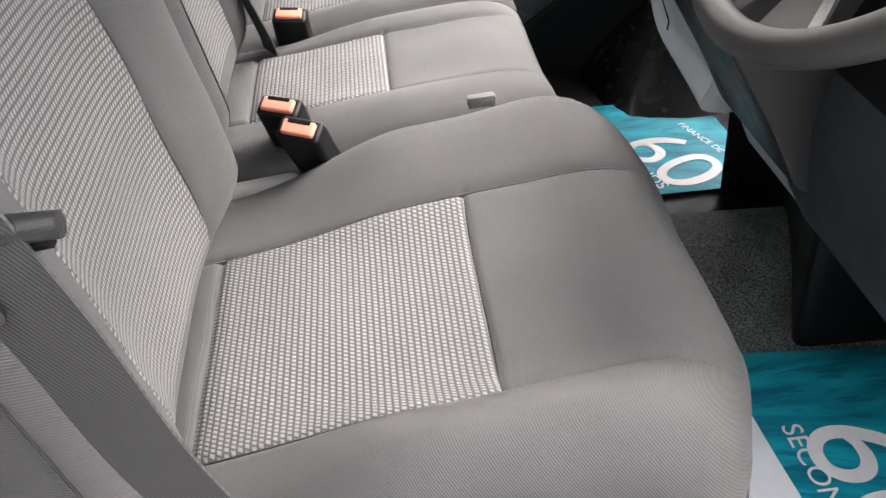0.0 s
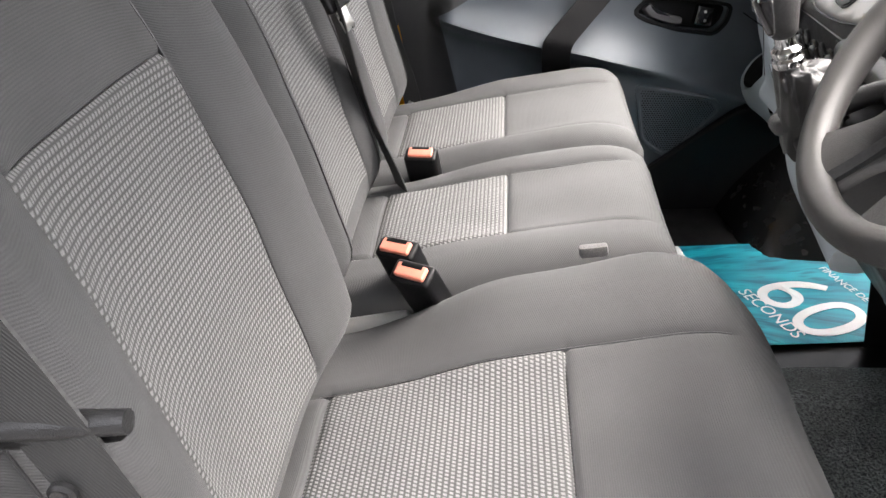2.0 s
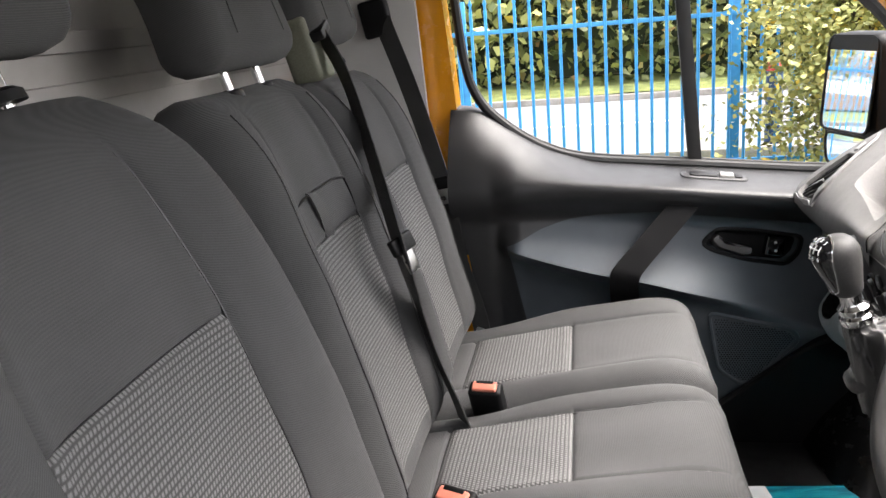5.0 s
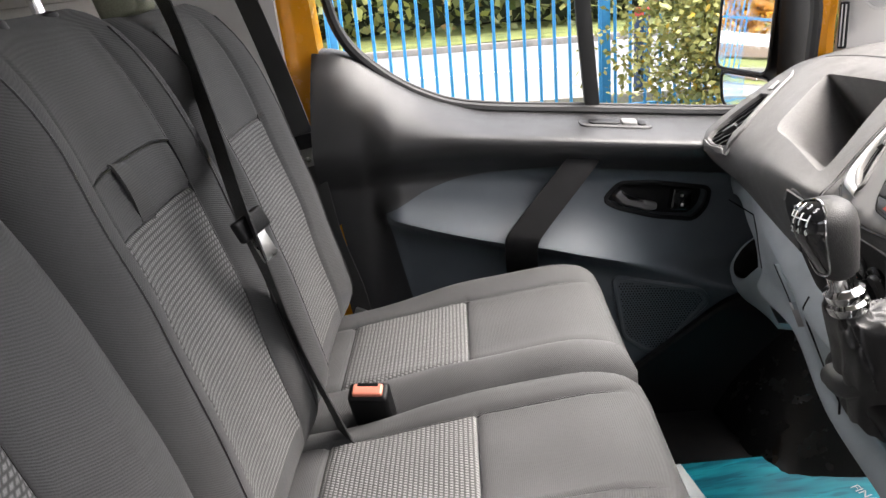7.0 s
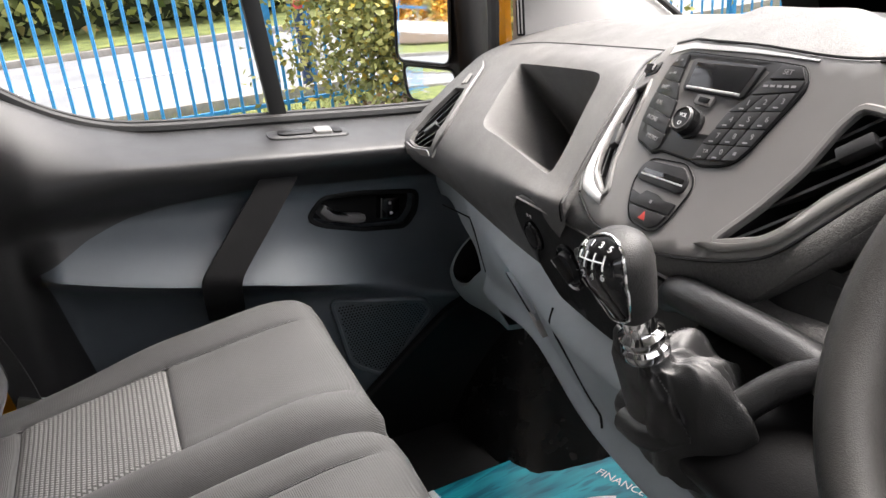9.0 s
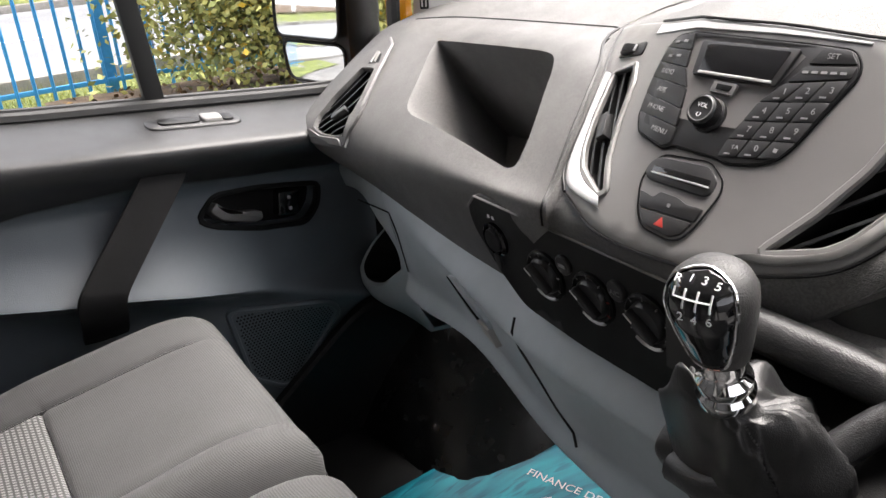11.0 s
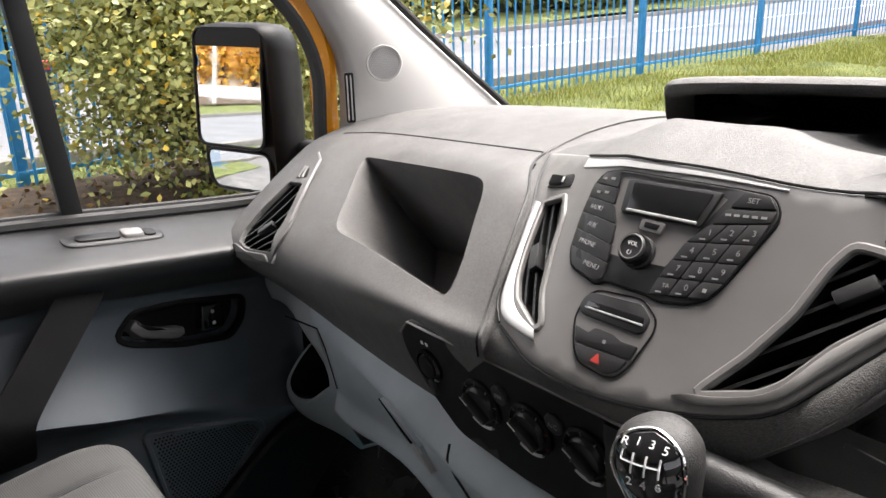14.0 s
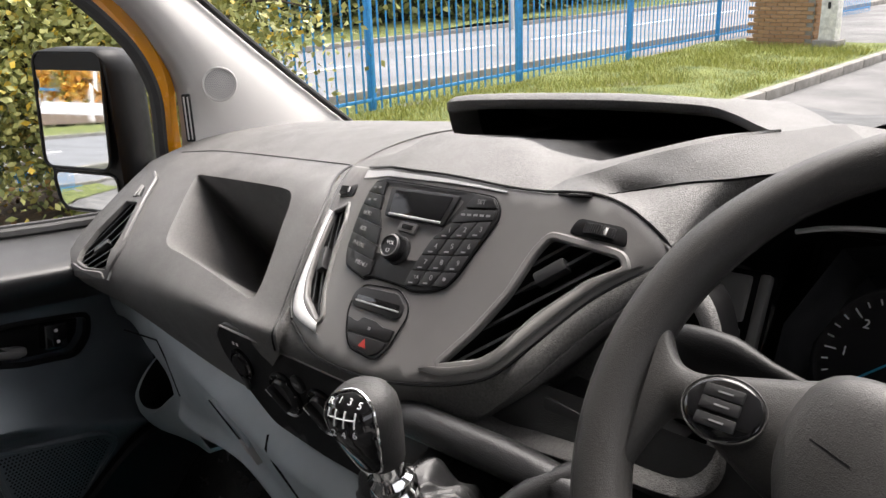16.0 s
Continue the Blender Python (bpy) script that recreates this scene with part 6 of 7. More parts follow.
part("latch_lip", slab(rounded([(-0.306, 0.1), (-0.339, 0.103), (-0.35, 0.078), (-0.316, 0.084)], 0.003, 3), on_face, -0.002, 0.009, 0.001), TRIMLIGHT, latch, "pale lip")
# cup holder at the door end: arched strip, round cup with a thick rim
outer = spline([(0.575, 0.235, 0.15), (0.56, 0.15, 0.168), (0.55, 0.08, 0.172), (0.545, 0.03, 0.169), (0.5445, 0.002, 0.115), (0.548, -0.018, 0.07), (0.55, -0.03, 0.035)], 30)
inner_ = spline([(0.57, 0.2, 0.115), (0.556, 0.137, 0.131), (0.552, 0.096, 0.127), (0.549, 0.053, 0.104), (0.549, 0.017, 0.084), (0.551, -0.004, 0.062), (0.552, -0.008, 0.03)], 30)
part("cup_arch", grid([[p, p.lerp(q, 0.5) + V(-0.003, 0, 0), q, q + V(0.006, 0, -0.002), q + V(0.03, 0.0, -0.004)] for p, q in zip(outer, inner_)]), GREY, lowdash, "arched strip over the cup holder", 60)
rim_c = spline([(0.6, 0.125, 0.05), (0.565, 0.118, 0.028), (0.55, 0.134, -0.012), (0.547, 0.128, -0.034), (0.545, 0.098, -0.036), (0.545, 0.054, -0.02), (0.546, 0.018, 0.008), (0.549, -0.014, 0.034), (0.556, -0.03, 0.045)], 40)
foot_c = spline([(0.63, 0.17, -0.03), (0.615, 0.18, -0.06), (0.602, 0.19, -0.09), (0.6, 0.165, -0.106), (0.6, 0.12, -0.107), (0.6, 0.063, -0.104), (0.598, 0.02, -0.1), (0.59, -0.026, -0.09), (0.575, -0.06, -0.06)], 40)
mid_c = V(0.6, 0.045, 0.03)
rows = []
for p, q in zip(rim_c, foot_c):
    i1, i2 = p.lerp(mid_c, 0.07), p.lerp(mid_c, 0.12)
    rows.append([q + V(0.06, 0, -0.01), q, q.lerp(p, 0.4) + V(-0.008, 0, -0.006), q.lerp(p, 0.75) + V(-0.006, 0, -0.003), p, i1 + V(0.001, 0, 0.002)])
part("cup_holder", grid(rows), GREY, lowdash, "open cup holder", 60)
# black on the cup's inside and back stands in for shade in the opening
part("cup_well", grid([[p.lerp(mid_c, 0.07) + V(0.001, 0, 0.0018), p.lerp(mid_c, 0.12) + V(0.008, 0, -0.008), p.lerp(mid_c, 0.25) + V(0.07, 0, -0.05), mid_c + V(0.08, 0, -0.05)] for p in rim_c]), BLACK, lowdash, "black sheet for the shade inside the cup", 60)
part("cup_back", grid([[V(0.63, 0.215, z), V(0.67, 0.14, z), V(0.68, 0.04, z), V(0.62, -0.03, z)] for z in (-0.12, 0.0, 0.1, 0.19)]), BLACK, lowdash)

# ---- gear console ----
console = thing("gear_console", "dark plastic gear lever console with a blue-grey side", "console")
side = rounded([(0.54, 0.29), (0.44, 0.285), (0.375, 0.258), (0.345, 0.232), (0.378, 0.185), (0.445, 0.09), (0.5, 0.0), (0.56, 0.0)], 0.025, 5)
part("side_panel", slab(side, lambda a, b, c: V(a, -0.725 + c, b), -0.02, 0.012, 0.006), DARK, console, "dark side panel")
part("side_panel", slab(side, lambda a, b, c: V(a, -0.945 - c, b), -0.02, 0.012, 0.006), DARK, console)
under = []
for p in side:
    under.append([V(p[0], -0.73, p[1]), V(p[0], -0.94, p[1])])
part("shell", grid(under + [under[0]]), BLACK, console, sharp=50)
part("top_ridge", tube(spline([(0.475, -0.63, 0.25), (0.452, -0.665, 0.284), (0.434, -0.7, 0.304), (0.43, -0.75, 0.309), (0.432, -0.83, 0.309), (0.42, -0.93, 0.304), (0.4, -1.0, 0.3)], 30), [0.016] * 30, sides=12), DARK, console)
part("back_wall", grid([[V(0.475, y, 0.36), V(0.462, y, 0.31), V(0.44, y, 0.3), V(0.45, y, 0.22)] for y in np.linspace(-0.64, -1.0, 6)]), DARK, console)
part("front_ridge", tube(spline([(0.352, -0.735, 0.226), (0.348, -0.775, 0.236), (0.366, -0.812, 0.262), (0.41, -0.84, 0.3), (0.44, -0.87, 0.32)], 24), 0.012, sides=12), DARK, console)
# leather boot with folds
rows = []
bc, bt = V(0.39, -0.778, 0.22), V(0.34, -0.779, 0.318)
prof_b = spline([(0.95, 0.205, 0), (0.97, 0.232, 0.1), (0.95, 0.256, 0.25), (0.86, 0.28, 0.45), (0.7, 0.298, 0.65), (0.5, 0.308, 0.82), (0.34, 0.31, 0.95), (0.25, 0.32, 1.0)], 34)
FOLDS = ((2.0, 0.6, 0.3, 0.022), (1.0, 0.35, -0.14, 0.0), (0.15, 0.5, 0.3, 0.014), (-0.7, 0.3, -0.12, 0.0), (-1.5, 0.4, 0.25, 0.008), (-2.4, 0.35, -0.16, -0.004), (2.95, 0.3, -0.18, -0.008), (-3.05, 0.25, 0.1, 0.004))
for q in prof_b:
    t = q.z
    ring = []
    k = math.sin(math.pi * min(1, 0.15 + t * 0.85)) ** 0.8
    for a in np.linspace(0, 2 * math.pi, 96, endpoint=False):
        out = lift = 0.0
        for fa, fw, fo, fl in FOLDS:
            d = (a - fa - 0.35 * t + math.pi) % (2 * math.pi) - math.pi
            e = math.exp(-abs(d / fw) ** 1.15)
            out += fo * e
            lift += fl * e
        crease = 0.05 * math.sin(4 * a + 9 * t + 2 * math.sin(2 * a)) + 0.04 * (1 - 2 * abs(math.sin(6.5 * a - 7 * t + math.sin(3 * a + 2))))
        rr = q.x * (1 + k * (out + crease))
        c = bc.lerp(bt, t)
        ring.append(V(c.x + 0.043 * rr * math.cos(a), c.y + 0.057 * rr * math.sin(a), q.y + lift * math.sin(math.pi * t) ** 0.7 + 0.1 * crease * k))
    rows.append(ring)
lever = thing("gear_lever", "gear lever with gloss black knob, chrome collar and leather boot", "gear lever")
part("boot", grid(rows, closed=True), LEATHER, lever, "creased black leather boot", 180)
for j in (6, 60):
    stitch = bmesh.new()
    for i in range(8, 26):
        p, q = rows[i][j], rows[i + 1][j]
        tube([p * 0.85 + q * 0.15 + V(-0.0008, 0, 0.0008), p * 0.4 + q * 0.6 + V(-0.0008, 0, 0.0008)], 0.0008, stitch, 4)
    tagged(part("stitching", stitch, DARK, lever), kind="stuff")
up = V(-0.3, -0.03, 0.95).normalized()
lx_ = V(0, -1, 0)
lx_ = (lx_ - up * lx_.dot(up)).normalized()
lm = axes(V(0.338, -0.779, 0.316), lx_, up.cross(lx_), up) @ pose(0, 0, 0, 0, 0, 14)
part("collar", lathe([(0.0165, 0.0), (0.018, 0.003), (0.018, 0.009), (0.0155, 0.012), (0.017, 0.015), (0.017, 0.02), (0.013, 0.024), (0.0115, 0.026), (0.0115, 0.042)], lm, 40), CHROME, lever, "polished chrome collar")
prof = [(0.0, 0.013, 0.013), (0.006, 0.018, 0.017), (0.02, 0.0205, 0.02), (0.04, 0.0235, 0.0245), (0.058, 0.026, 0.0275), (0.07, 0.0265, 0.0275), (0.08, 0.024, 0.0245), (0.087, 0.0185, 0.019), (0.091, 0.01, 0.01), (0.092, 0.001, 0.001)]
rows = []
prof = [(h * 0.78, a * 0.92, b * 0.92) for h, a, b in prof]
for h, rx_, ry_ in prof:
    off = -0.0 + 0.004 * h / 0.09
    rows.append([lm @ pose(0, 0, 0.036) @ V(rx_ * math.cos(a), ry_ * math.sin(a) - off, h) for a in np.linspace(0, 2 * math.pi, 40, endpoint=False)])
part("knob", grid(rows, closed=True), WHEELD, lever, "black leather knob sides", 180)


KH, KX, KY = (np.array([p[i] for p in prof]) for i in range(3))


def on_knob(a, b, c):
    """The knob's face: a across, b up along the back and over the top."""
    fi = max(0.0, (b - 0.042) / 0.026)
    oz = 0.008 + min(b, 0.042)
    dy, dz = -math.cos(fi), math.sin(fi)
    lo, hi = 0.0, 0.06
    for _ in range(26):
        r = (lo + hi) / 2
        y, h = dy * r, oz + dz * r
        ok = h < KH[-1] and (a / np.interp(h, KH, KX)) ** 2 + ((y + 0.044 * h) / np.interp(h, KH, KY)) ** 2 < 1
        lo, hi = (r, hi) if ok else (lo, r)
    n = V(a / 0.026, dy, dz + 0.12).normalized()
    return lm @ pose(0, 0, 0.036) @ (V(a, dy * lo, oz + dz * lo) + n * (c + 0.0006))


shield = rounded([(-0.01, 0.0), (0.01, 0.0), (0.0178, 0.028), (0.0208, 0.05), (0.0175, 0.07), (0.0, 0.081), (-0.0175, 0.07), (-0.0208, 0.05), (-0.0178, 0.028)], 0.008)
face = part("face", sheet(shield, [], on_knob, 0.003, rim=0.001), GLOSS, lever, "gloss black face with a white shift pattern", 80)
part("face_rim", tube([on_knob(a, b, 0.0004) for a, b in shield], 0.0011, sides=6, closed=True), CHROME, lever, "chrome rim")
ky = (on_knob(0, 0.066, 0.0012) - on_knob(0, 0.058, 0.0012)).normalized()
kx = (on_knob(0.004, 0.062, 0.0012) - on_knob(-0.004, 0.062, 0.0012)).normalized()


def knob_pose(a, b):
    p = on_knob(a, b, 0.0012)
    y = (on_knob(a, b + 0.003, 0.0012) - on_knob(a, b - 0.003, 0.0012)).normalized()
    x = (kx - y * kx.dot(y)).normalized()
    return axes(p, x, y, x.cross(y))


for w, a, b in (("R", -0.0115, 0.0668), ("1", -0.0042, 0.068), ("3", 0.003, 0.068), ("5", 0.0098, 0.0668), ("2", -0.0055, 0.0475), ("4", 0.002, 0.0475), ("6", 0.009, 0.0475)):
    letters(w, 0.0072, knob_pose(a, b), WHITE, face)
for a0, b0, a1, b1 in ((-0.0115, 0.057, 0.009, 0.057), (-0.0115, 0.057, -0.0115, 0.062), (-0.0048, 0.052, -0.0048, 0.062), (0.0022, 0.052, 0.0022, 0.062), (0.009, 0.052, 0.009, 0.062)):
    part("pattern_line", tube([on_knob(a0 + (a1 - a0) * t, b0 + (b1 - b0) * t, 0.0009) for t in np.linspace(0, 1, 6)], 0.0006, sides=4), WHITE, face)

# open cubby between the right vent and the console
cubby = spline([V(0.453, -0.75, 0.311), on_stack(0.172, -0.076, -0.004), on_stack(0.207, -0.022, -0.004), on_stack(0.24, 0.022, -0.004), on_stack(0.255, 0.044, -0.004), V(0.508, -0.93, 0.44), V(0.478, -0.96, 0.37), V(0.458, -0.95, 0.327), V(0.452, -0.88, 0.32), V(0.45, -0.81, 0.314), V(0.452, -0.77, 0.31), V(0.453, -0.75, 0.311)], 72)[:-1]
heart = sum(cubby, V(0, 0, 0)) / len(cubby)
ring_at = lambda k, d: [p.lerp(heart, k) + V(d, 0, 0) for p in cubby]
part("cubby_rim", grid([ring_at(-0.03, 0.004), ring_at(0.0, 0.0), ring_at(0.04, 0.0005), ring_at(0.12, 0.006), ring_at(0.17, 0.014), ring_at(0.19, 0.03)], closed=True), DASH, dash, "bevelled rim of an open cubby", 60)
# the well is black where the rim is grey: shade put into its colour
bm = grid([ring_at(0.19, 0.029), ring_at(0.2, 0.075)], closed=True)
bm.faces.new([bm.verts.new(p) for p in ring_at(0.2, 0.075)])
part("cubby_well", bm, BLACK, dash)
part("cubby_block", box((0.05, 0.11, 0.03), pose(0.495, -0.865, 0.332, 6, 0, 0), 0.005), BUTTON, dash, "black block inside the cubby")
body = [[V(0.5, y, 0.16), V(0.47, y, 0.24), V(0.465, y, 0.31), V(0.49, y, 0.37), V(0.53, y, 0.43)] for y in np.linspace(-0.46, -0.88, 8)]
part("dash_core", grid([[p + V(0.035, 0, 0) for p in r] for r in body]), DASH, dash)

# ---- steering wheel and column ----
WC, WT, WR = V(0.394, -1.111, 0.441), 0.694, 0.183
wn_ = V(-math.cos(WT), 0, math.sin(WT))
wm = axes(WC, V(0, -1, 0), wn_.cross(V(0, -1, 0)), wn_)
wheel = thing("steering_wheel", "dark grey leather-rimmed steering wheel with four spokes", "steering wheel")
ringp = [wm @ V(WR * math.cos(a), WR * math.sin(a), 0) for a in np.linspace(0, 2 * math.pi, 96, endpoint=False)]
rad = [0.0155 + 0.0022 * (bump1(abs(math.cos(a)), 0.95, 0.2)) for a in np.linspace(0, 2 * math.pi, 96, endpoint=False)]
part("rim", tube(ringp, rad, sides=16, closed=True), RIM, wheel, sharp=180)


def spoke(path, widths, thick):
    rows = []
    for p, w in zip(spline(path, 14), np.interp(np.linspace(0, 1, 14), np.linspace(0, 1, len(widths)), widths)):
        rows.append((p, w))
    out = []
    for i, (p, w) in enumerate(rows):
        q = rows[min(i + 1, 13)][0] - rows[max(i - 1, 0)][0]
        d = Vector((q.x, q.y, 0)).normalized()
        s = Vector((-d.y, d.x, 0))
        out.append([wm @ (p + s * w * c + V(0, 0, thick * h)) for c, h in ((-1, 0), (-0.85, 0.8), (-0.4, 1), (0.4, 1), (0.85, 0.8), (1, 0), (0.85, -0.8), (-0.85, -0.8))])
    return grid(out, closed=True)


for sx in (-1, 1):
    top = [(0.055, 0.036), (0.08, 0.027), (0.11, 0.0195), (0.135, 0.0135), (0.149, 0.0155), (0.158, 0.024), (0.168, 0.042)]
    low = [(0.05, -0.05), (0.078, -0.042), (0.105, -0.03), (0.128, -0.017), (0.144, -0.014), (0.152, -0.026), (0.16, -0.055)]
    rows = []
    for p, q in zip(spline([(sx * a, b, 0) for a, b in top], 22), spline([(sx * a, b, 0) for a, b in low], 22)):
        k = smooth(0.17, 0.1, abs(p.x))
        rows.append([wm @ (p.lerp(q, f) + V(0, 0, h * (0.5 + 0.5 * k) + 0.004)) for f, h in ((0, -0.012), (-0.01, 0.0), (0.03, 0.006), (0.12, 0.009), (0.5, 0.011), (0.88, 0.007), (0.98, 0.0), (1.0, -0.014))])
    part("spoke", grid(rows), RIM, wheel, "padded side spoke", 70)
    part("spoke", spoke([(sx * 0.03, -0.06, 0.0), (sx * 0.045, -0.11, -0.006), (sx * 0.068, -0.165, 0.0)], [0.03, 0.018, 0.034], 0.009), WHEELD, wheel)
    pod_m = wm @ pose(sx * 0.114, -0.004, 0.0145, 0, 0, 0) @ Matrix.Diagonal((1.18, 0.92, 1, 1))
    pad = part("control_pad", lathe([(0.0185, 0.0), (0.018, 0.003), (0.016, 0.0042), (0.001, 0.005)], pod_m, 36), GLOSS, wheel, "oval gloss black control pad")
    for e in (-0.011, 0.001, 0.011):
        part("pad_key", box((0.019, 0.0075, 0.0025), pod_m @ pose(-0.001, e * 0.8, 0.005), 0.0012), BUTTON, pad)
        part("mark", box((0.007, 0.0011, 0.0004), pod_m @ pose(0, e * 0.8, 0.0065), 0), PALEPRINT, pad)
    part("pad_rim", tube([pod_m @ V(0.0195 * math.cos(a), 0.0195 * math.sin(a), 0.0025) for a in np.linspace(0, 2 * math.pi, 40, endpoint=False)], 0.0007, sides=5, closed=True), RIM, pad)
hub = rounded([(-0.075, 0.034), (0.075, 0.034), (0.088, -0.012), (0.06, -0.085), (-0.06, -0.085), (-0.088, -0.012)], 0.03, 6)
rows = [[wm @ V(a * k, b * k, h) for a, b in hub] for k, h in ((0.9, -0.04), (1.0, -0.02), (1.0, 0.012), (0.97, 0.021), (0.86, 0.028), (0.5, 0.033), (0.1, 0.034))]
hb = grid(rows, closed=True)
hb.faces.new([hb.verts.new(p) for p in rows[-1]])
part("hub", hb, RIM, wheel, "padded hub", 60)
for sx in (-1, 1):
    part("horn_mark", tube([wm @ V(sx * 0.066, -0.006, 0.0285), wm @ V(sx * 0.045, -0.013, 0.032)], 0.0009, sides=5), BLACK, wheel)
part("badge", lathe([(0.026, 0.0), (0.0255, 0.003), (0.02, 0.0045), (0.001, 0.005)], wm @ pose(0, -0.015, 0.033) @ Matrix.Diagonal((1, 0.6, 1, 1)), 32), STACK, wheel, "plain oval badge")
part("column", tube([WC - wn_ * 0.03, WC - wn_ * 0.13, WC - wn_ * 0.25], [0.05, 0.062, 0.07], sides=20), BLACK, wheel, "black column shroud")
part("stalk", tube(spline([V(0.46, -1.05, 0.42), V(0.47, -0.985, 0.424), V(0.475, -0.955, 0.426), V(0.478, -0.925, 0.424), V(0.478, -0.915, 0.423)], 14), [0.011, 0.011, 0.012, 0.014, 0.017, 0.019, 0.02, 0.02, 0.02, 0.02, 0.019, 0.017, 0.013, 0.006], sides=16, flat=0.6), BLACK, wheel, "black column stalk with a flat paddle")
part("stalk", tube(spline([WC - wn_ * 0.07, WC - wn_ * 0.065 + V(0, -0.1, 0.015), WC - wn_ * 0.05 + V(0, -0.17, 0.02)], 10), [0.011] * 5 + [0.013] * 5, sides=12, flat=0.7), BLACK, wheel, "black column stalk")

# knee panel below the column and the tunnel cover
knee = thing("knee_panel", "blue-grey and black lower dash around the steering column", "dash panel")
part("panel", grid([[V(0.47, y, 0.2), V(0.475, y, 0.1), V(0.5, y, 0.02), V(0.54, y, -0.05), V(0.9, y, 0.0)] for y in np.linspace(-0.74, -0.9, 6)]), GREY, knee, "blue-grey edge panel")
part("panel", grid([[V(0.5, y, 0.22), V(0.49, y, 0.1), V(0.52, y, -0.02), V(0.56, y, -0.08), V(0.9, y, -0.05)] for y in np.linspace(-0.9, -1.45, 8)]), plastic("navy_black_plastic", (0.03, 0.038, 0.045), 0.45), knee, "dark knee panel")
cover = [(0.66, -0.41), (0.755, -0.425), (0.762, -0.52), (0.69, -0.7), (0.618, -0.868), (0.94, -0.868), (0.98, -0.41)]
part("tunnel_cover", slab(list(reversed(rounded(cover, 0.03, 5))), lambda a, b, c: V(a - 0.12 * (c - 0.2), b, FLOOR_Z + c), 0.0, 0.42, 0.03), BLACK, knee, "black tunnel cover")
part("pedal_box", box((0.1, 0.5, 0.3), pose(0.86, -1.12, -0.2, 0, 15, 0), 0.03, 3), BLACK, knee)


# ---- printed paper floor mats ----
def paper_mat(label, x, y, turn, w, h, group, bend=0.012, words=True):
    t = thing("paper_floor_mat", label, "floor mat", group, m=pose(x, y, FLOOR_Z + 0.006, 0, 0, turn))

    def f(a, b, c):
        return V(a, b, c + bend * (0.5 + 0.5 * math.sin(a * 11 + 0.7) * math.cos(b * 9)) * smooth(0.0, 0.2, abs(a) + abs(b)))

    sheet_ = [(-w / 2, -h / 2), (w / 2, -h / 2), (w / 2, h / 2), (-w / 2, h / 2)]
    part("sheet", sheet(sheet_, [], lambda a, b, c: f(a, b, c), 0.02, rim=0.0012), PAPER, t, "teal printed sheet", 80)
    part("margin", sheet([(-w / 2 - 0.001, -h / 2 - 0.001), (-w / 2 + 0.095, -h / 2), (-w / 2 + 0.082, -h * 0.1), (-w / 2 + 0.055, h / 2), (-w / 2 - 0.001, h / 2)], [], lambda a, b, c: f(a, b, c + 0.0008), 0.02, rim=0.0004), WHITEPAPER, t, "white printed margin", 80)
    return t, f


def print_on(t, f, text, size, a, b, turn):
    ob = letters(text, size, pose(0, 0, 0), WHITE, t)
    r = pose(a, b, 0, 0, 0, turn)
    for v in ob.data.vertices:
        p = r @ v.co
        v.co = f(p.x, p.y, 0.0016 + (0.0004 if v.co.z > 0 else 0))
    return ob


pm1, f1 = paper_mat("teal and white printed paper mat on the passenger floor", 0.585, -0.222, 4, 0.44, 0.385, "paper mats")
print_on(pm1, f1, "60", 0.225, 0.037, -0.07, -72)
print_on(pm1, f1, "SECONDS", 0.042, -0.045, -0.085, -72)
print_on(pm1, f1, "FINANCE DE", 0.025, 0.142, 0.0, -72)
pm2, f2 = paper_mat("teal and white printed paper mat on the driver's floor", 0.665, -1.1, -2, 0.44, 0.44, "paper mats")
print_on(pm2, f2, "60", 0.235, -0.022, -0.04, -87)
print_on(pm2, f2, "SECONDS", 0.044, -0.1, -0.025, -87)


# ---- outside ----
def plane(name, x0, x1, y0, y1, z, mat, label, cat, nx=2, ny=2, rough=0.0, kind="structure"):
    rows = [[V(x, y, z + rough * noise.noise((x * 0.9, y * 0.9, z))) for x in np.linspace(x0, x1, nx)] for y in np.linspace(y0, y1, ny)]
    return alone(name, grid(rows), mat, label, cat, kind)


plane("ground", -400, 400, -400, 400, GROUND_Z, ASPHALT, "worn grey asphalt yard", "ground")
plane("verge_near", -14, 13.2, 5.0, 7.15, GROUND_Z + 0.02, GRASSM, "grass strip along the fence", "grass", 60, 12, 0.05)
plane("verge_yard", 5.6, 17, 3.0, 6.2, GROUND_Z + 0.04, GRASSM, "rough grass verge with tufts", "grass", 40, 14, 0.08)
plane("road", -60, 120, 7.2, 13.0, GROUND_Z + 0.03, ROADM, "pale grey road beyond the fence", "road")
plane("verge_far", -60, 120, 13.0, 40, GROUND_Z + 0.12, GRASSM, "grass bank beyond the road", "grass", 60, 20, 0.15)
marks = thing("road_markings", "white dashed centre line on the road", "road marking", kind="structure")
for x in np.arange(-16, 60, 4.0):
    part("dash", box((2.6, 0.12, 0.006), pose(x + 0.2, 10.1, GROUND_Z + 0.036), 0.0), WHITE, marks)
for y in (7.15, 13.0):
    alone("road_kerb", box((180, 0.16, 0.2), pose(30, y, GROUND_Z + 0.04), 0.02), KERBM, "concrete kerb along the road", "kerb", "structure")
kerb = thing("kerb", "weathered concrete kerb along the verge", "kerb", kind="structure")
for i in range(14):
    part("kerb_stone", box((0.9, 0.14, 0.16), pose(5.6 + 0.92 * i, 2.75, GROUND_Z + 0.05), 0.02), KERBM, kerb)
for y in (1.2, -0.6):
    part("bay_line", box((5.0, 0.1, 0.006), pose(16, y, GROUND_Z + 0.004, 0, 0, 6), 0.0), WHITE, marks)

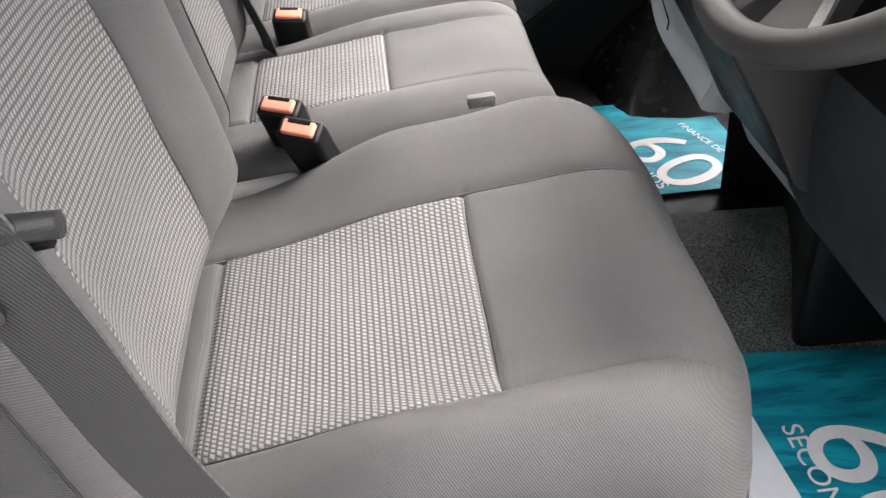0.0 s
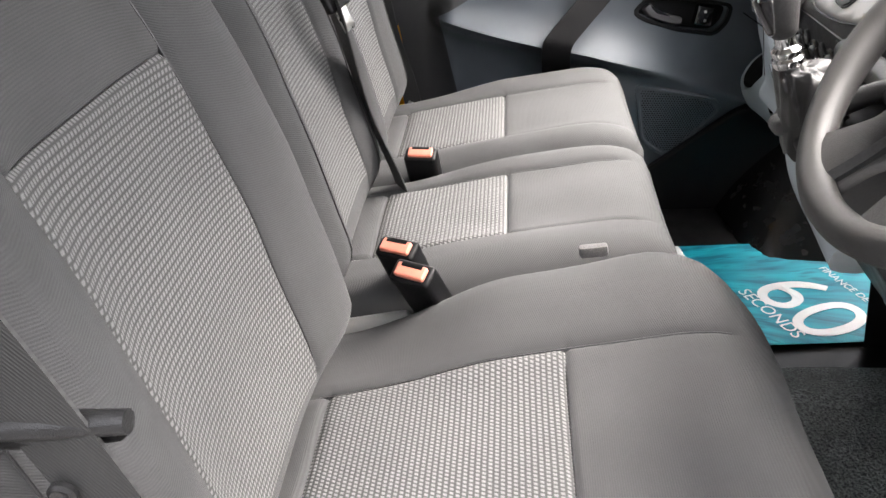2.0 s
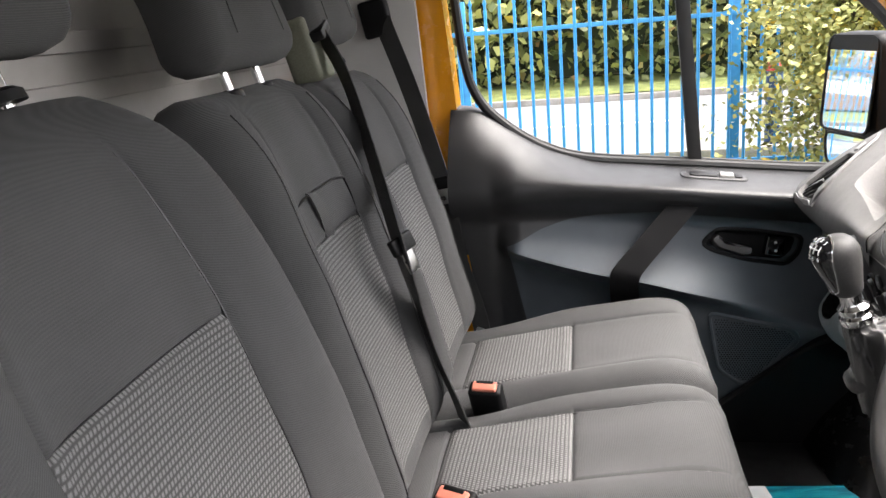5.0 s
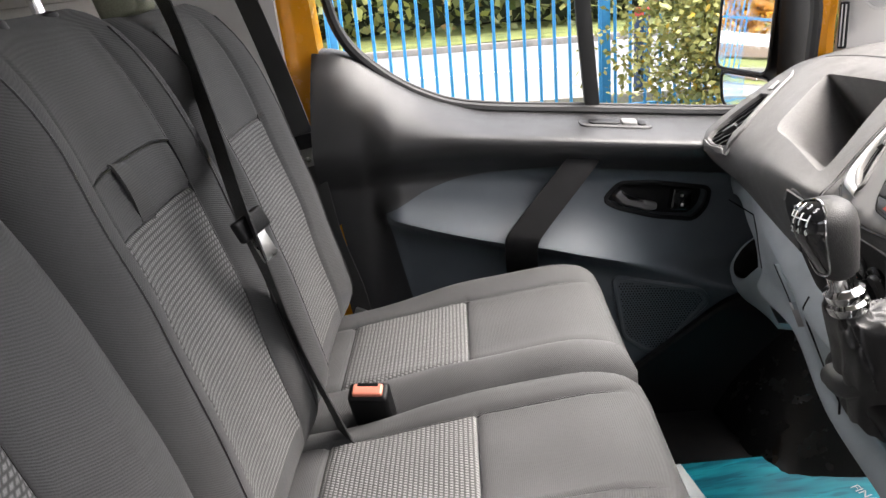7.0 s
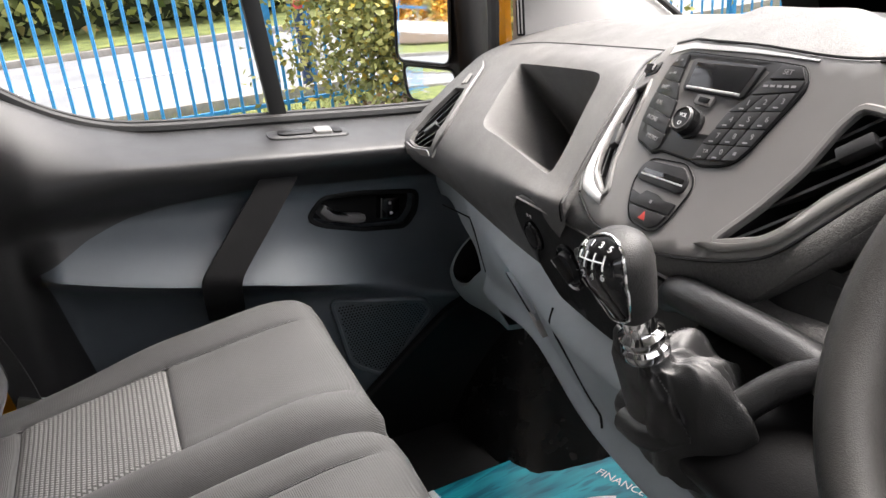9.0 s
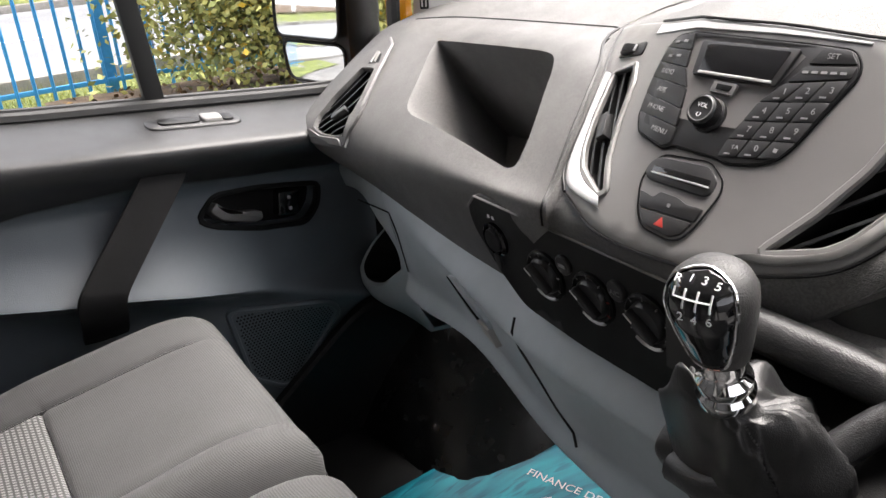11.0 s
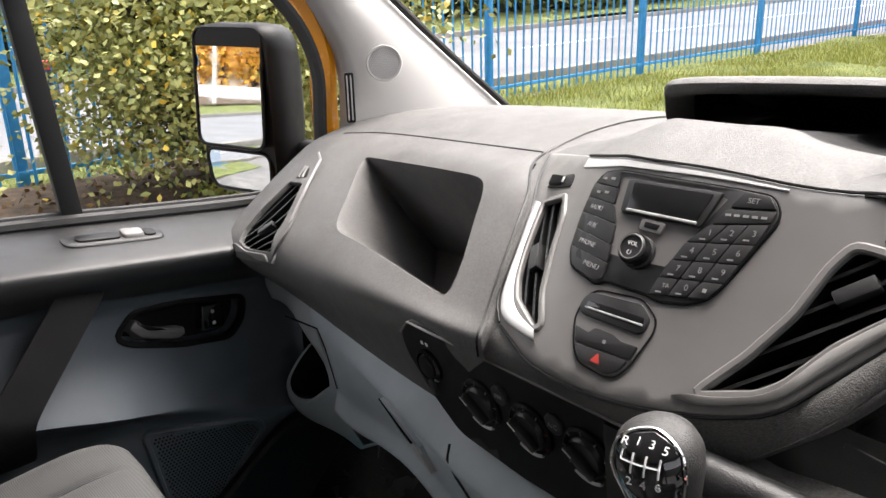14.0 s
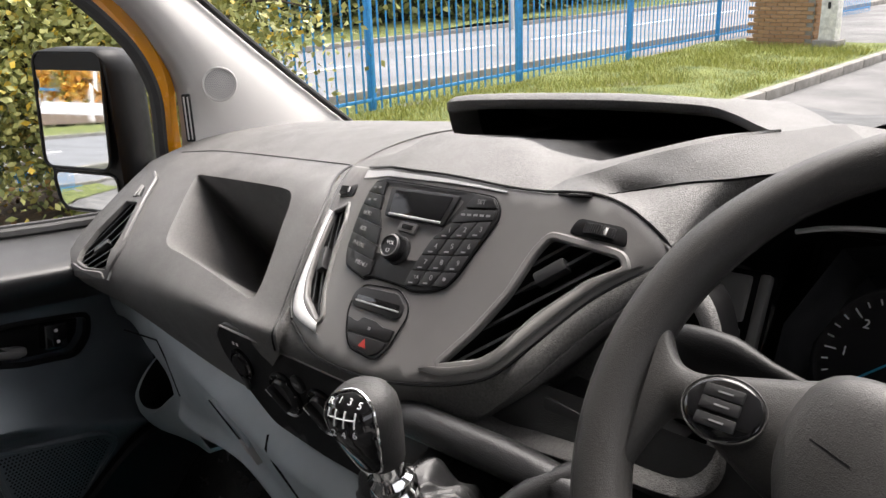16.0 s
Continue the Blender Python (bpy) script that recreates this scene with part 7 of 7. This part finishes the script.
# palisade fence
fence = thing("fence", "blue painted steel palisade fence", "fence")
FY = 6.3


def pale_mesh():
    w, d, h = 0.0155, 0.009, 1.72
    prof = [(-w, 0), (-w * 0.55, d), (0, 0.3 * d), (w * 0.55, d), (w, 0)]
    rows = [[V(a, -b, z) for a, b in prof] for z in (0, h)]
    rows.append([V(a * 0.75, -b, h + 0.04) for a, b in prof])
    rows.append([V(a * 1.3, -b, h + 0.06) for a, b in prof])
    rows.append([V(a * 0.05, -b, h + 0.12) for a, b in prof])
    return mesh_of(grid(rows), "pale", BLUE)


PALE = pale_mesh()
for x in np.arange(-9.0, 26, 0.142):
    ob = new("pale", PALE)
    ob.parent = fence
    ob.matrix_local = pose(x, FY, GROUND_Z + 0.03, 0, 0, random.uniform(-2, 2))
POST_X = (-6.4, -3.78, -1.16, 1.42, 4.05, 6.65, 9.58, 12.7, 16.2, 19.3, 22.4)
POST = mesh_of(box((0.1, 0.055, 1.85), pose(0, 0, 0.92), 0.005), "post", BLUE)
for x in POST_X:
    ob = new("post", POST)
    ob.parent = fence
    ob.matrix_local = pose(x, FY + 0.05, GROUND_Z)
for z in (0.16, 1.54):
    part("rail", box((36, 0.03, 0.04), pose(8, FY + 0.02, GROUND_Z + z), 0.004), BLUE, fence)
bol = thing("bollard", "dark blue bollard with a red cap beside the road", "bollard")
part("shaft", rod(0.09, 0.085, 0.9, pose(2.0, 7.35, GROUND_Z + 0.45), 16), plain("dark_blue_paint", (0.02, 0.05, 0.12), 0.5), bol)
part("cap", rod(0.09, 0.07, 0.08, pose(2.0, 7.35, GROUND_Z + 0.94), 16), RED, bol)
pole = thing("lamp_post", "pale grey lamp post beyond the road", "lamp post")
part("column", rod(0.08, 0.05, 8.0, pose(17.0, 12.4, GROUND_Z + 4), 14), plain("galvanised_steel", (0.5, 0.5, 0.5), 0.5), pole)

# brick gate pier with a pale post beside it
pier = thing("brick_pier", "yellow-brown brick pier with a stone cap", "pier")
part("core", box((0.86, 1.1, 1.5), pose(16.3, 4.9, GROUND_Z + 0.75), 0.0), KERBM, pier)
part("cap_stone", box((1.05, 1.3, 0.12), pose(16.3, 4.9, GROUND_Z + 1.56), 0.03), KERBM, pier)
post2 = thing("gate_post", "weathered white gate post with a square base", "post")
part("shaft", box((0.3, 0.3, 1.5), pose(15.9, 4.05, GROUND_Z + 0.75), 0.03), plain("flaking_white_paint", (0.66, 0.65, 0.62), 0.7, 0.0, 0.25), post2)
part("base", box((0.46, 0.46, 0.14), pose(15.9, 4.05, GROUND_Z + 0.1), 0.03), KERBM, post2)
part("hinge", box((0.02, 0.05, 0.12), pose(15.74, 4.05, GROUND_Z + 0.8), 0.005), RUBBER, post2)
BR = mesh_of(box((0.215, 0.04, 0.065), None, 0.004, 1), "brick", BRICK)
for row in range(20):
    z = GROUND_Z + 0.05 + row * 0.075
    for k in range(5):
        ob = new("brick", BR)
        ob.parent = pier
        ob.matrix_local = pose(15.87, 4.47 + 0.225 * k + (0.11 if row % 2 else 0), z, 0, 0, 90)
    for k in range(4):
        ob = new("brick", BR)
        ob.parent = pier
        ob.matrix_local = pose(15.98 + 0.225 * k + (0.0 if row % 2 else 0.05), 4.35, z)


# ---- planting ----
def leaf(bm, p, size, rng):
    d = Vector((rng.gauss(0, 1), rng.gauss(0, 1), rng.gauss(-0.3, 0.7))).normalized()
    s = d.cross(Vector((rng.gauss(0, 1), rng.gauss(0, 1), rng.gauss(0, 1)))).normalized()
    n = d.cross(s)
    l, w = size * rng.uniform(0.7, 1.3), size * rng.uniform(0.26, 0.42)
    a = bm.verts.new(p)
    b = bm.verts.new(p + d * l * 0.45 + s * w + n * w * 0.25)
    c = bm.verts.new(p + d * l)
    e = bm.verts.new(p + d * l * 0.45 - s * w + n * w * 0.25)
    m = bm.verts.new(p + d * l * 0.5)
    bm.faces.new((a, b, m))
    bm.faces.new((b, c, m))
    bm.faces.new((a, m, e))
    bm.faces.new((m, c, e))


def shrub(name, label, cat, x, y, radius, height, count, size, mat, seed, stems=9, low=0.0, clumps=26, group=""):
    """Stems that fork, and leaves in clumps round their ends."""
    rng = random.Random(seed)
    t = thing(name, label, cat, group)
    wood, crown = bmesh.new(), []
    for i in range(stems):
        a = rng.uniform(0, 2 * math.pi)
        r = radius * rng.uniform(0.2, 0.85)
        top = V(x + r * math.cos(a), y + r * math.sin(a), GROUND_Z + height * rng.uniform(0.55, 0.95))
        foot_ = V(x + rng.uniform(-0.15, 0.15), y + rng.uniform(-0.15, 0.15), GROUND_Z)
        midp = foot_.lerp(top, 0.5) + V(rng.uniform(-0.2, 0.2), rng.uniform(-0.2, 0.2), 0.1)
        path = spline([foot_, midp, top], 8)
        tube(path, list(np.linspace(0.018 * height, 0.004 * height, 8)), wood, 6)
        for k in range(4):
            p = path[rng.randint(3, 7)]
            q = p + V(rng.gauss(0, 0.3), rng.gauss(0, 0.3), rng.gauss(0.1, 0.25)) * radius * 0.8
            tube([p, p.lerp(q, 0.5) + V(0, 0, 0.04), q], [0.006 * height, 0.004 * height, 0.002 * height], wood, 5)
            crown.append(q)
        crown.append(top)
    for i in range(clumps):
        a, u = rng.uniform(0, 2 * math.pi), rng.random() ** 0.5
        crown.append(V(x + radius * u * math.cos(a), y + radius * u * math.sin(a), GROUND_Z + height * (low + (1 - low) * rng.uniform(0.05, 1.0) * (1.1 - 0.5 * u))))
    part("trunk", wood, BARK, t)
    bm = bmesh.new()
    spread = radius * 0.2
    for i in range(count):
        c = rng.choice(crown)
        leaf(bm, c + V(rng.gauss(0, spread), rng.gauss(0, spread), rng.gauss(0, spread * 0.8)), size, rng)
    me = mesh_of(bm, "crown", mat, 180)
    ob = new("crown", me)
    ob.parent = t
    return t


shrub("shrub", "leafy green shrub with yellowing tips beside the fence", "shrub", 2.75, 4.9, 1.25, 2.6, 30000, 0.058, LEAF, 3, 14, 0.2, 150)
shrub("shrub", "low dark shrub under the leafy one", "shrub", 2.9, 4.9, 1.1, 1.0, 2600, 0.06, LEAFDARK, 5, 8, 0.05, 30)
bed = plane("planting_bed", 0.8, 5.2, 4.2, 6.0, GROUND_Z + 0.12, SOIL, "bare soil bed with fallen leaves", "soil", 40, 18, 0.06)
edging = thing("bed_edging", "weathered timber edging of the planting bed", "edging")
for i in range(3):
    part("sleeper", box((1.6, 0.16, 0.24), pose(1.5 + 1.62 * i, 4.15, GROUND_Z + 0.1), 0.02), outdoor("old_timber", (0.16, 0.13, 0.09), (0.34, 0.29, 0.2), 5.0) if i == 0 else bpy.data.materials["old_timber"], edging)
rngp = random.Random(11)
bm = bmesh.new()
for i in range(900):
    leaf(bm, V(rngp.gauss(2.9, 0.35), rngp.gauss(4.5, 0.16), GROUND_Z + 0.15 + abs(rngp.gauss(0, 0.06))), 0.07, rngp)
alone("ground_cover", bm, GRASSBLADE, "bright green low ground cover plant", "plant", sharp=180)
bm = bmesh.new()
for i in range(500):
    leaf(bm, V(rngp.uniform(0.9, 5.0), rngp.uniform(4.25, 6), GROUND_Z + 0.15), 0.06, rngp)
alone("fallen_leaves", bm, LEAFBROWN, "scattered brown fallen leaves", "leaves", "stuff", sharp=180)


def grass(name, label, x0, x1, y0, y1, count, h, seed, z):
    rng = random.Random(seed)
    bm = bmesh.new()
    for i in range(count):
        x, y = rng.uniform(x0, x1), rng.uniform(y0, y1)
        hh = h * rng.uniform(0.4, 1.3)
        a = rng.uniform(0, math.pi)
        dx, dy = 0.006 * math.cos(a), 0.006 * math.sin(a)
        lx, ly = rng.gauss(0, 0.4) * hh, rng.gauss(0, 0.4) * hh
        bm.faces.new([bm.verts.new(p) for p in ((x - dx, y - dy, z), (x + dx, y + dy, z), (x + lx, y + ly, z + hh))])
    return alone(name, bm, GRASSBLADE, label, "grass", "stuff", sharp=180)


grass("grass_tufts", "long grass blades on the yard verge", 5.6, 16, 3.1, 6.1, 30000, 0.1, 21, GROUND_Z + 0.02)
grass("grass_tufts", "grass blades along the fence", -6, 9, 6.0, 7.1, 9000, 0.08, 22, GROUND_Z + 0.0)
for i, (x, y, r, h, m, n) in enumerate(((-7, 19, 3.5, 7, LEAFDARK, 3000), (-2.5, 18, 3.0, 6, LEAF, 3000), (2.0, 19, 3.2, 7, LEAFDARK, 3000), (6.5, 18, 3.0, 6, LEAF, 2600), (12, 19, 3.6, 7, LEAFDARK, 3000), (18, 18.5, 3.6, 7, LEAF, 2600), (25, 19, 4, 8, LEAFDARK, 2600), (33, 20, 4.5, 8, LEAFDARK, 2600), (42, 21, 5, 9, LEAFDARK, 2400), (52, 22, 5, 9, LEAF, 2400))):
    shrub("tree", "dense roadside tree on the bank", "tree", x, y, r, h, n, 0.34, m, 40 + i, 10, 0.05, 60, "roadside trees")
# hedge behind the bank
rngp = random.Random(17)
bm = bmesh.new()
for i in range(26000):
    x = rngp.uniform(-16, 60)
    h = 3.6 + 1.2 * noise.noise((x * 0.3, 0.0, 2.0))
    leaf(bm, V(x, 16.2 + rngp.gauss(0, 0.5), GROUND_Z + h * rngp.random() ** 0.8), 0.26, rngp)
hedge = alone("hedge", bm, LEAFDARK, "dense dark green hedge along the bank", "hedge", "stuff", sharp=180)
plane("wood_floor", -60, 120, 16.6, 60, GROUND_Z + 0.2, SOIL, "dark ground under the trees", "soil")
# dark sheet behind the hedge leaves, painted as the shade between them
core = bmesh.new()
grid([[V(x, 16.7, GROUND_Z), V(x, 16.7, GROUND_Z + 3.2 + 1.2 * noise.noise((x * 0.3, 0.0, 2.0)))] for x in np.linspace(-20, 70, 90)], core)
alone("hedge_shade", core, plain("hedge_shade_dark", (0.03, 0.04, 0.016), 0.95), "dark sheet for the shade inside the hedge", "hedge", "stuff")
# leaves inside the shrub; their darker colour stands in for its inner shade
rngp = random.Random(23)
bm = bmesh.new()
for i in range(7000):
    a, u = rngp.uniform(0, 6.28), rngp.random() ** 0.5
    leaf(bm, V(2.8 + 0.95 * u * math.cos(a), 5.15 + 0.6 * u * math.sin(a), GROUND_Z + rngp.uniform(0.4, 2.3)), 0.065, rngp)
alone("inner_foliage", bm, LEAFDARK, "inner leaves of the shrub with shade put into their dark colour", "leaves", "stuff", sharp=180)
# autumn trees down the yard behind the van
for i, (x, y, h, m) in enumerate(((-50, 22, 5.0, LEAFRUST), (-55, 27, 5.6, LEAFRUST), (-58, 31, 4.4, LEAF), (-52, 31, 4.8, LEAFRUST), (-60, 24, 5.2, LEAFRUST), (-48, 35, 4.6, LEAF))):
    shrub("tree", "autumn tree with rust-orange leaves" if m is LEAFRUST else "yellowing green tree far down the yard", "tree", x, y, 2.2, h, 1500, 0.4, m, 70 + i, 8, 0.15, 40, "autumn trees")
yard_pole = thing("lamp_post", "white lamp post in the yard", "lamp post")
part("column", rod(0.09, 0.07, 7, pose(-34, 17.4, GROUND_Z + 3.5), 12), WHITE, yard_pole)
wall2 = alone("yard_wall", box((0.3, 30, 0.9), pose(-44, 24, GROUND_Z + 0.45), 0.02), plain("pale_render", (0.55, 0.57, 0.6), 0.8), "low pale yard wall", "wall", "structure")

# unseen grey wall added on the driver's side to block low light
yb = thing("light_block_wall", "unseen grey wall added to block light from the driver's side", "wall", kind="structure")
part("wall", box((26, 0.4, 2.6), pose(-1, -5.2, GROUND_Z + 1.3), 0.02), outdoor("light_block_grey", (0.08, 0.08, 0.08), (0.16, 0.16, 0.16), 7.0), yb)
part("coping", box((26.2, 0.5, 0.12), pose(-1, -5.2, GROUND_Z + 2.66), 0.02), KERBM, yb)
